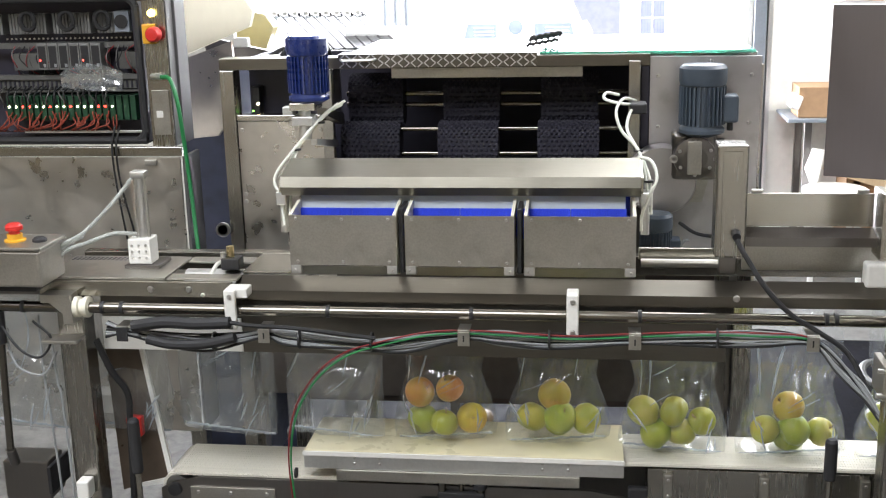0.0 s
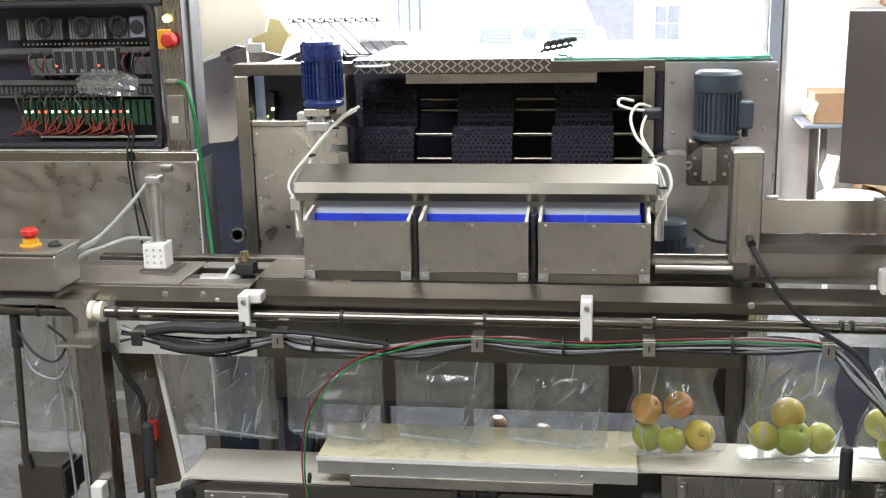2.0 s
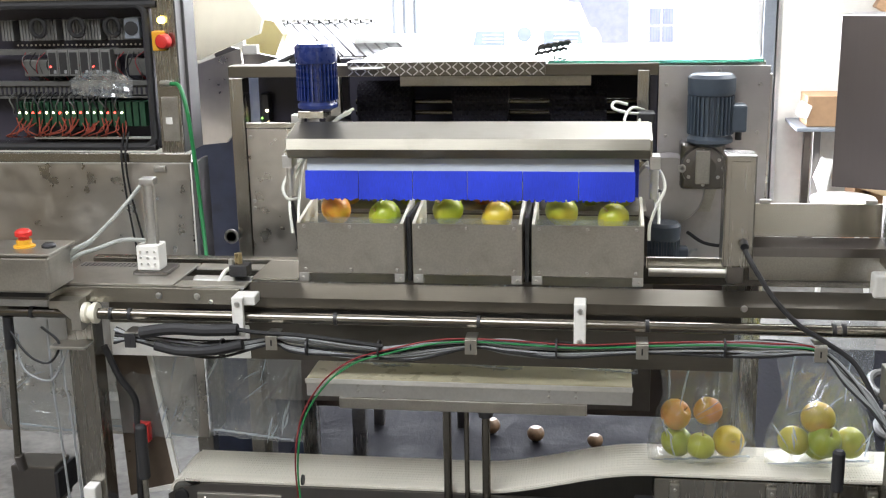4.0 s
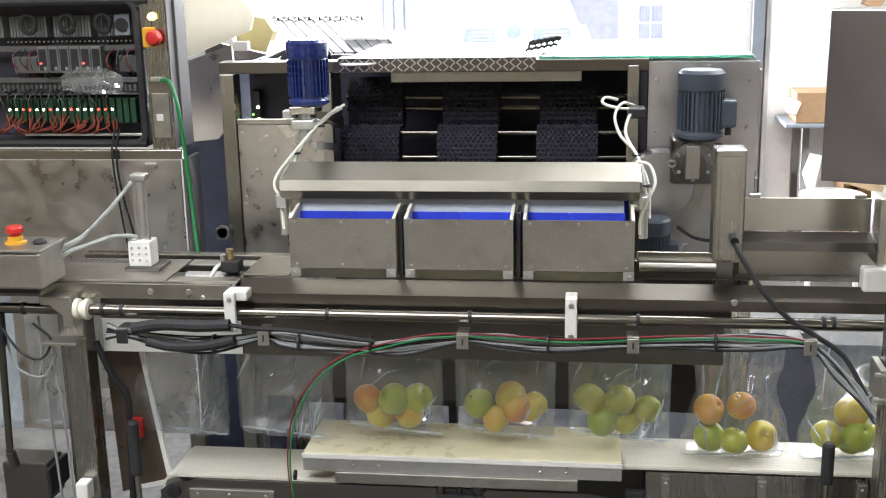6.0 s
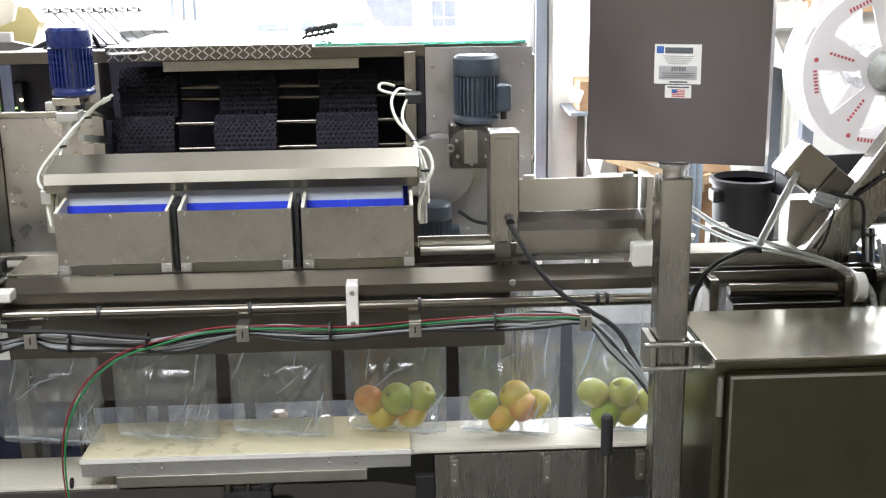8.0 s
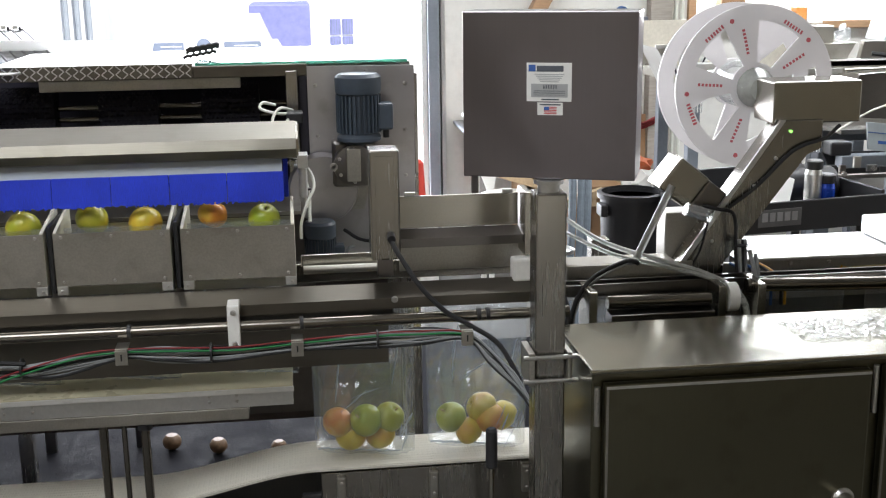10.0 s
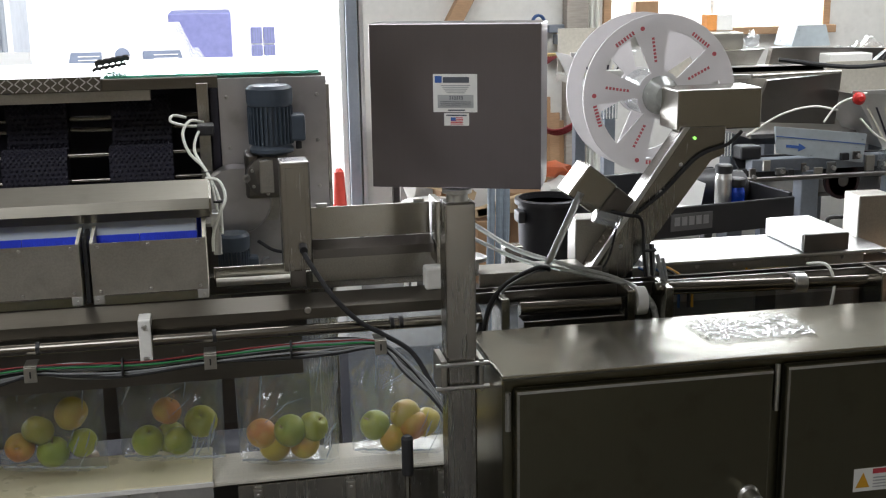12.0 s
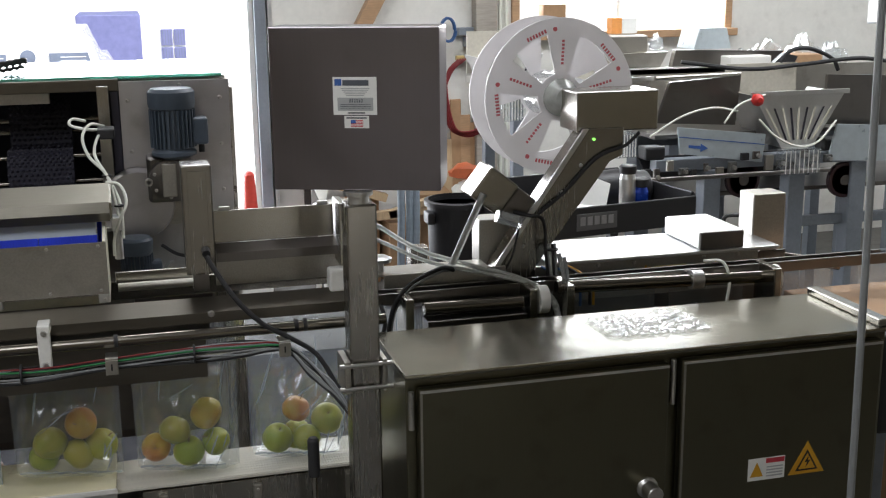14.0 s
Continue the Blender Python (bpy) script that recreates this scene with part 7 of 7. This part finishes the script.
# black tool tray on a stand
tray = thing("tool_tray", "black plastic tool tray with raised sides", "tray", (2.24, 1.85, 0.8))
about_tray = (2.24, 1.85, 0.8)


def tray_part(name, bm, material, label=""):
    return part(name, about(bm, about_tray, rz=9), material, tray, label)


tray_part("floor", box(1.92, 2.56, 1.60, 2.15, 0.845, 0.855, 0.003), BLACK)
face = tray_part("front", box(1.91, 2.57, 1.585, 1.60, 0.84, 0.955, 0.006), BLACK)
tray_part("back", box(1.91, 2.57, 2.15, 2.165, 0.84, 0.985, 0.006), BLACK)
tray_part("end", box(1.91, 1.925, 1.602, 2.148, 0.84, 0.96, 0.006), BLACK)
tray_part("end", box(2.555, 2.57, 1.602, 2.148, 0.84, 0.97, 0.006), BLACK)
tray_part("badge", box(2.02, 2.20, 1.582, 1.5845, 0.865, 0.93, 0.001), mat("grey_badge", (0.12, 0.12, 0.12), 0.5), "grey badge plate")
for k in range(5):
    tray_part("badge_bar", box(2.035 + k * 0.031, 2.058 + k * 0.031, 1.580, 1.5815, 0.885, 0.918, 0), mat("badge_grey", (0.30, 0.30, 0.30), 0.5))
tray_part("leg", box(1.95, 1.99, 1.65, 1.69, 0.0, 0.844, 0.004), BLACK)
tray_part("leg", box(2.49, 2.53, 1.65, 1.69, 0.0, 0.844, 0.004), BLACK)
tray_part("leg", box(1.95, 1.99, 2.08, 2.12, 0.0, 0.844, 0.004), BLACK)
tray_part("leg", box(2.49, 2.53, 2.08, 2.12, 0.0, 0.844, 0.004), BLACK)
for x, m, z, label in ((2.345, ALU, 1.09, "steel drinking bottle with a black lid"), (2.40, COBALT, 1.035, "cobalt blue drinking bottle with a black lid")):
    bt = thing("drinking_bottle", label, "bottle", (x, 1.72, 0.856), "bottles in the tray")
    part("body", lathe([(0.030, 0), (0.033, 0.004), (0.033, z - 0.92), (0.028, z - 0.90)], (x, 1.72, 0.856), "z", 20), m, bt)
    part("cap", lathe([(0.030, 0), (0.034, 0.005), (0.034, 0.03), (0.026, 0.035)], (x, 1.72, z - 0.044), "z", 20), BLACK, bt)
pp = about(box(2.06, 2.28, 1.68, 1.92, 0.9, 0.903, 0), (2.17, 1.8, 0.9), rx=14, ry=-4)
solid("paper_sheet", pp, PAPER, "white papers lying in the tray", "paper", "papers")
solid("folded_paper", about(prism([(2.12, 0.93), (2.27, 0.91), (2.30, 1.0), (2.2, 1.045)], "y", 1.76, 1.762), (2.2, 1.76, 0.93), rx=-20), PAPER, "folded white paper in the tray", "paper", "papers")
solid("black_bag", lathe([(0.02, -0.16), (0.075, -0.13), (0.085, 0.0), (0.07, 0.13), (0.02, 0.16)], (2.40, 1.95, 0.94), "x", 18), BLACK, "black rolled bag lying in the tray", "bag")

# black bin, pipes and clutter along the wall
bk = thing("black_bucket", "black plastic bin with a rolled rim", "bucket", (1.78, 2.2, 0.0))
part("body", lathe([(0.105, 0.0), (0.13, 0.88), (0.125, 0.88), (0.10, 0.02)], (1.78, 2.2, 0.0), "z", 32), BLACK, bk)
part("rim", lathe([(0.126, 0.865), (0.143, 0.868), (0.143, 0.888), (0.126, 0.892), (0.126, 0.865)], (1.78, 2.2, 0.0), "z", 32), BLACK, bk)
part("handle", box(1.63, 1.66, 2.12, 2.2, 0.80, 0.85, 0.006), BLACK, bk)
for k, x in enumerate((1.62, 1.66, 1.69)):
    solid("grey_pipe", tube([(x - 0.02, 2.6, 0.02), (x, 2.6, 0.5), (x + 0.01, 2.62, 0.9), (x - 0.01, 2.7, 1.02)], 0.018, 10), mat("blue_grey_pipe", (0.22, 0.26, 0.30), 0.4), "blue-grey flexible pipe standing on end", "pipe", "grey pipes")
for k in range(3):
    r = 0.17 + 0.02 * k
    solid("coiled_hose", tube([(1.55 + r * math.cos(a), 2.0 + 0.8 * r * math.sin(a), 0.03 + 0.09 * k + 0.01 * math.sin(3 * a)) for a in np.linspace(0.2 * k, 6.2 + 0.2 * k, 18)], 0.016, 8, 3), DUCT, "coil of dark grey hose on the floor", "hose", "coiled hoses")
for x, y, z0, z1, w, tilt in ((1.78, 4.35, 0.0, 0.55, 0.16, 0), (1.98, 4.25, 0.0, 0.38, 0.2, 6), (2.22, 4.35, 0.0, 0.52, 0.22, -4), (2.5, 4.3, 0.0, 0.42, 0.16, 0)):
    solid("cardboard_box", about(box(x - w / 2, x + w / 2, y - 0.15, y + 0.12, z0, z1, 0.004), (x, y, z0), rz=tilt), CARD, "brown cardboard box standing by the wall", "box", "wall boxes")
for k, (x, z, L) in enumerate(((1.72, 0.56, 0.34), (1.80, 0.60, 0.3), (1.96, 0.41, 0.36), (2.05, 0.44, 0.3))):
    solid("timber_offcut", about(box(x - L / 2, x + L / 2, 4.1, 4.16, z, z + 0.05, 0.003), (x, 4.13, z), ry=18 - 11 * k), PLY, "short pale timber offcut on the boxes", "timber", "timber offcuts")
for k, (x, c, h) in enumerate(((2.44, CARD, 1.05), (2.50, WOOD, 0.95), (2.56, CARD, 0.9), (2.38, PLY, 0.8))):
    solid("leaning_board", about(box(x - 0.035, x + 0.035, 4.50, 4.515, 0.0, h, 0.003), (x, 4.5, 0), rx=-3), c, "narrow board leaning against the wall", "board", "leaning boards")
bm = bmesh.new()
bmesh.ops.create_icosphere(bm, subdivisions=3, radius=1.0)
for v in bm.verts:
    n = 1 + 0.35 * noise.noise(v.co * 2)
    v.co = Vector((2.44 + v.co.x * 0.13 * n, 4.15 + v.co.y * 0.1 * n, 0.53 + v.co.z * 0.09 * n))
solid("white_sack", bm, WHITE, "crumpled white sack on the boxes", "sack")
bm = bmesh.new()
bmesh.ops.create_icosphere(bm, subdivisions=2, radius=1.0)
for v in bm.verts:
    n = 1 + 0.4 * noise.noise(v.co * 2 + Vector((4, 0, 0)))
    v.co = Vector((2.40 + v.co.x * 0.10 * n, 4.2 + v.co.y * 0.08 * n, 0.65 + v.co.z * 0.05 * n))
solid("orange_sack", bm, mat("orange_net", (0.60, 0.14, 0.05), 0.6), "orange net bag lying on the sack", "sack")
for k in range(4):
    solid("red_hose", tube([(2.50 - 0.02 * k, 4.52 - 0.012 * k, 1.30), (2.40 - 0.012 * k, 4.50 - 0.012 * k, 1.22), (2.345 + 0.006 * k, 4.49 - 0.012 * k, 1.05), (2.38 + 0.01 * k, 4.48 - 0.012 * k, 0.88), (2.50, 4.48 - 0.012 * k, 0.82 + 0.012 * k), (2.62 - 0.01 * k, 4.49 - 0.012 * k, 0.86 + 0.01 * k)], 0.0065, 8), RED_CABLE, "looped red air hose hanging on the wall", "hose", "red hoses")
solid("blue_coil", tube([(2.385 + 0.045 * math.cos(a), 4.54 - 0.004 * a, 1.48 + 0.07 * math.sin(a)) for a in np.linspace(0, 12.5, 30)], 0.008, 7, 3), BLUE_CABLE, "coil of blue air line on the wall", "hose")
rg = thing("air_regulator", "air regulator with gauge and brass fittings on the wall", "regulator", (2.55, 4.5, 1.3))
part("body", box(2.50, 2.60, 4.48, 4.599, 1.37, 1.43, 0.006), GREYPAINT, rg)
part("bowl", rod((2.55, 4.53, 1.28), (2.55, 4.53, 1.37), 0.028, seg=16), ALU, rg)
part("valve", box(2.44, 2.66, 4.52, 4.56, 1.29, 1.32, 0.004), mat("brass_fitting", (0.5, 0.38, 0.18), 0.35, 1.0), rg)
solid("junction_box", box(2.46, 2.58, 4.55, 4.599, 1.44, 1.49, 0.006), GREYPAINT, "grey junction box on the wall", "junction box")
solid("wall_post", box(2.56, 2.70, 4.50, 4.599, 0.0, 3.59, 0.006), mat("old_grey_timber", (0.34, 0.31, 0.27), 0.7, 0, 0.2, 14, (1, 1, 6)), "grey timber post on the wall", "post")
for x in (2.74, 2.78):
    solid("conduit", rod((x, 4.57, 0.5), (x, 4.57, 3.59), 0.012, seg=10), WHITE_HOSE, "pale conduit running up the wall", "conduit", "conduits")
solid("timber_brace", about(box(1.80, 1.89, 4.44, 4.53, 1.50, 2.7, 0.004), (1.845, 4.48, 1.52), ry=29), WOOD, "orange-brown timber brace with nail holes", "timber brace")
solid("box_on_sill", box(2.98, 3.20, 4.54, 4.66, 1.449, 1.53, 0.004), PLY, "pale wooden box on the window sill", "box")
solid("box_on_sill", box(3.02, 3.17, 4.55, 4.65, 1.531, 1.62, 0.004), CARD, "cardboard box on a wooden box", "box")
st = thing("white_stool", "white plastic stool near the door", "stool", (1.6, 4.0, 0))
part("seat", lathe([(0.14, 0.50), (0.17, 0.505), (0.17, 0.535), (0.15, 0.54)], (1.6, 4.0, 0.0), "z", 28), WHITE, st)
part("backrest", prism([(1.49, 0.54), (1.53, 0.54), (1.56, 0.72), (1.50, 0.73), (1.46, 0.62)], "y", 4.12, 4.15), WHITE, st)
for sx in (-1, 1):
    for sy in (-1, 1):
        part("leg", rod((1.6 + sx * 0.13, 4.0 + sy * 0.13, 0), (1.6 + sx * 0.10, 4.0 + sy * 0.10, 0.50), 0.016, seg=10), WHITE, st)
wt = thing("work_table", "small table with a brown box by the wall", "table", (1.5, 4.3, 0))
part("top", box(1.36, 1.80, 4.15, 4.58, 0.87, 0.89, 0.004), GREYPAINT, wt)
for x in (1.46, 1.74):
    part("leg", box(x, x + 0.04, 4.2, 4.24, 0.0, 0.869, 0.003), STEEL_DARK, wt)
    part("leg", box(x, x + 0.04, 4.5, 4.54, 0.0, 0.869, 0.003), STEEL_DARK, wt)
solid("brown_box", box(1.42, 1.72, 4.2, 4.45, 0.891, 1.06, 0.004), CARD, "brown box on the small table", "box")
solid("white_rag", about(box(1.37, 1.42, 4.16, 4.3, 0.94, 1.02, 0.01), (1.4, 4.2, 0.95), ry=20), PAPER, "white crumpled paper beside the box", "paper")
solid("red_cone", lathe([(0.05, 0), (0.045, 0.02), (0.03, 0.28), (0.012, 0.30)], (1.10, 4.2, 0.42), "z", 16), mat("red_marker", (0.6, 0.06, 0.04), 0.5), "small red marker post by the door", "marker")
solid("marker_block", box(1.0, 1.2, 4.1, 4.3, 0.0, 0.42, 0.01), WHITE, "white block by the door", "block")

far_box = thing("cardboard_carton", "open brown cardboard carton beyond the steel cabinet", "box", (2.35, 0.05, 0.0), "")
part("body", box(2.13, 2.60, -0.10, 0.22, 0.0, 0.985, 0.004), CARD, far_box)
part("flap", about(box(2.13, 2.60, -0.16, -0.101, 0.979, 0.983, 0.001), (2.3, -0.101, 0.98), rx=-8), CARD, far_box)

# hanging cord and black plug near the cabinet's far end
solid("pull_cord", tube([(1.785, -0.60, 2.6), (1.782, -0.60, 1.77), (1.790, -0.60, 1.25), (1.796, -0.60, 0.80), (1.80, -0.60, 0.05)], 0.0075, 10), GREY_CABLE, "light grey cord hanging down beside the steel cabinet", "cord")
solid("black_plug", box(2.07, 2.14, -0.30, -0.22, 0.78, 1.02, 0.01), BLACK, "black socket block at the cabinet's end", "socket")
solid("plug_stand", box(2.08, 2.12, -0.27, -0.23, 0.0, 0.779, 0.004), GREYPAINT, "grey stand below a socket block", "stand")

# black sheet added for the dark wet floor, and dropped fruit below the line
solid("floor_mat", box(-0.98, 2.3, 0.34, 3.0, 0.0, 0.008, 0.003), DARK_FLOOR, "black sheet added as the dark wet floor under and behind the sizer", "floor mat")
for x, y, r in ((-0.12, 1.87, 0.036), (0.06, 1.81, 0.034), (0.29, 1.77, 0.03)):
    solid("dropped_apple", lathe([(r * max(0.06, math.sin(q)), r * 0.92 * (1 - math.cos(q)) - (0.12 * r if q > 2.8 else 0.0)) for q in np.linspace(0.05, 3.1, 12)], (x, y, 0.008), "z", 18), WASTE_FRUIT, "brown dropped apple on the floor", "apple", "dropped apples")

# ---- outside: van, container, crates ----
van = thing("parked_car", "white car parked in the sunlit yard", "car", (-0.4, 15.0, -0.4))
part("body", prism([(-1.72, -0.1), (0.26, -0.1), (0.26, 0.45), (0.16, 0.62), (-1.60, 0.62), (-1.72, 0.45)], "y", 14.0, 17.8), VANPAINT, van)
part("cabin", prism([(-1.5, 0.62), (0.10, 0.62), (-0.10, 1.08), (-1.3, 1.08)], "y", 14.6, 17.0), VANPAINT, van)
part("bonnet", prism([(-1.62, 0.55), (0.16, 0.55), (0.02, 0.98), (-0.12, 1.06), (-1.34, 1.06), (-1.48, 0.98)], "y", 13.985, 14.57, 0.02), VANPAINT, van, "white rounded front")
for x0, x1, lean in ((-0.525, -0.03, 0.05), (-1.52, -1.07, -0.05)):
    lamp_unit = part("headlight", prism([(x0, 0.62), (x1 + max(lean, 0), 0.62), (x1, 0.82), (x0 - min(lean, 0), 0.82)], "y", 13.955, 13.984), VANGLASS, van, "large pale lamp with trim lines")
    for k in range(3):
        part("trim_line", box(x0 + 0.14, x1 - 0.03, 13.945, 13.954, 0.66 + k * 0.05, 0.672 + k * 0.05, 0.002), VANPAINT, lamp_unit)
part("emblem", lathe([(0.02, -0.01), (0.10, -0.008), (0.10, 0.0)], (-0.80, 13.983, 0.77), "y", 20), VANGLASS, van)
part("bumper_trim", box(-0.50, -0.10, 13.96, 13.984, 0.585, 0.605, 0.004), RUBBER, van)
for x in (-1.5, 0.04):
    part("wheel", rod((x - 0.1, 14.8, -0.1), (x + 0.1, 14.8, -0.1), 0.30, seg=20), RUBBER, van)
    part("wheel", rod((x - 0.1, 17.0, -0.1), (x + 0.1, 17.0, -0.1), 0.30, seg=20), RUBBER, van)
solid("blue_container", box(-0.35, 0.75, 19.0, 21.0, -0.4, 1.15, 0.02), CONTAINER, "blue steel container in the yard", "container")
hut = thing("yard_window", "pale blue four-paned window on a white post in the yard", "window", (1.18, 16.0, -0.4))
part("post", box(0.98, 1.37, 16.06, 16.12, -0.4, 1.04, 0.01), VANPAINT, hut)
for x in (1.0, 1.195):
    for z in (0.49, 0.765):
        pane = part("pane", box(x, x + 0.17, 16.03, 16.055, z, z + 0.245, 0.004), CONTAINER, hut, "pale blue ribbed pane")
        for k in range(4):
            part("rib", box(x + 0.02 + k * 0.04, x + 0.03 + k * 0.04, 16.022, 16.029, z + 0.01, z + 0.235, 0.001), VANGLASS, pane)
# White backdrop added for the blown-out view beyond the car.
solid("yard_wall", box(-14, 16, 30.0, 30.4, -0.4, 3.2, 0.02), mat("white_yard_wall", (0.78, 0.77, 0.74), 0.7, 0, 0.06, 3), "white backdrop added for the overexposed yard", "wall", kind="structure")
pil = thing("pale_pillar", "pale grey building corner in the yard", "building", (-2.4, 14.0, -0.4))
part("wall", box(-2.75, -2.2, 14.0, 15.5, -0.4, 4.0, 0.02), mat("pale_grey_render", (0.55, 0.57, 0.6), 0.7), pil)
for k in range(3):
    part("pipe", rod((-2.6 + k * 0.15, 13.95, -0.4), (-2.6 + k * 0.15, 13.95, 4.0), 0.04, seg=10), GREYPAINT, pil)


# ---- motion ----
def ease(t, start, length):
    a = min(1.0, max(0.0, (t - start) / length))
    return a * a * (3 - 2 * a)


INDEX = tuple((s + d * k, d) for s, d in ((-0.82, 1.06), (5.6, 1.04), (11.9, 1.04)) for k in range(3))
CYCLE = (0.0, 6.3)


def steps_done(t):
    """Bag pitches that the track has moved, 0 when the first batch stands under the bins."""
    return -3 + sum(0.4 * ease(t, s, d) + 0.6 * min(1.0, max(0.0, (t - s) / d)) for s, d in INDEX)


def shelf_lift(t):
    return 0.20 * sum(ease(t, 3.0 + c, 0.6) - ease(t, 4.82 + c, 0.62) for c in CYCLE)


def lid_lift(t):
    return 0.105 * sum(ease(t, 3.05 + c, 0.40) - ease(t, 4.0 + c, 0.35) for c in CYCLE)


def place_of_bag(b, t):
    """Where the foot of a bag is."""
    x = BIN_X[2] + (steps_done(t) - b) * PITCH
    batch = CYCLE[0] if 0 <= b <= 2 else CYCLE[1] if 3 <= b <= 5 else None
    lift = shelf_lift(t) if batch is not None and 2.9 + batch < t < 5.5 + batch else 0.0
    if batch is not None:
        lift += 0.02 * ease(t, 4.82 + batch, 0.62) * (1 - ease(t, 5.9 + batch, 1.0))
    foot = 0.708 - 0.016 * ease(x, 0.36, 0.14)
    return x, 0.172, foot + lift


TIMES = [round(0.1 * k, 1) for k in range(141)]


def rows_where_it_moves(place):
    """Rows at every tenth of a second at which a thing is on the move, and at the clip's ends."""
    rows = []
    for k, t in enumerate(TIMES):
        m = place(t)
        near = [place(TIMES[j]) for j in (max(0, k - 1), min(len(TIMES) - 1, k + 1))]
        if k in (0, len(TIMES) - 1) or any((m.translation - n.translation).length > 1e-5 or m.to_quaternion().rotation_difference(n.to_quaternion()).angle > 1e-4 for n in near):
            rows.append((t, m))
    return rows


def motions():
    walk(shelf, rows_where_it_moves(lambda t: Matrix.Translation((0.0, 0.18, 0.60 + shelf_lift(t)))))
    walk(lid, rows_where_it_moves(lambda t: Matrix.Translation((0.0, 0.3, 1.25 + lid_lift(t)))))
    for b, ob in BAGS.items():
        walk(ob, rows_where_it_moves(lambda t: Matrix.Translation(place_of_bag(b, t))))
    spins = random.Random(9)
    for (b, n), (ob, dx, dy, dz) in FRUIT.items():
        turn = pose(0, 0, 0, spins.uniform(-70, 70), spins.uniform(-60, 60), spins.uniform(0, 360))
        batch = CYCLE[0] if 0 <= b <= 2 else CYCLE[1] if b >= 3 else None
        slot = BIN_X[2 - b % 3]
        waiting = Vector((slot + (n - 2) * 0.044 * (1 if n % 2 else 0.9), 0.44 + 0.075 * (n % 2), 1.2745))
        in_bin = Vector((slot + (-0.06, 0.055, 0.0, -0.06, 0.06)[n], (0.22, 0.21, 0.19, 0.15, 0.15)[n], (1.275, 1.262, 1.20, 1.19, 1.19)[n]))

        def place(t):
            x, y, z = place_of_bag(b, t)
            bagged = Vector((x + dx, y + dy, z + dz))
            if batch is None:
                return Matrix.Translation(bagged) @ turn
            p = waiting.lerp(in_bin, ease(t, 3.12 + batch, 0.22 + 0.03 * n))
            p = p.lerp(bagged, ease(t, 4.12 + batch, 0.25))
            return Matrix.Translation(p) @ turn

        walk(ob, rows_where_it_moves(place))
    walk(reel, rows_where_it_moves(lambda t: REEL_AT @ pose(0, 0, 0, 0, 0, -80 * steps_done(t))))


motions()
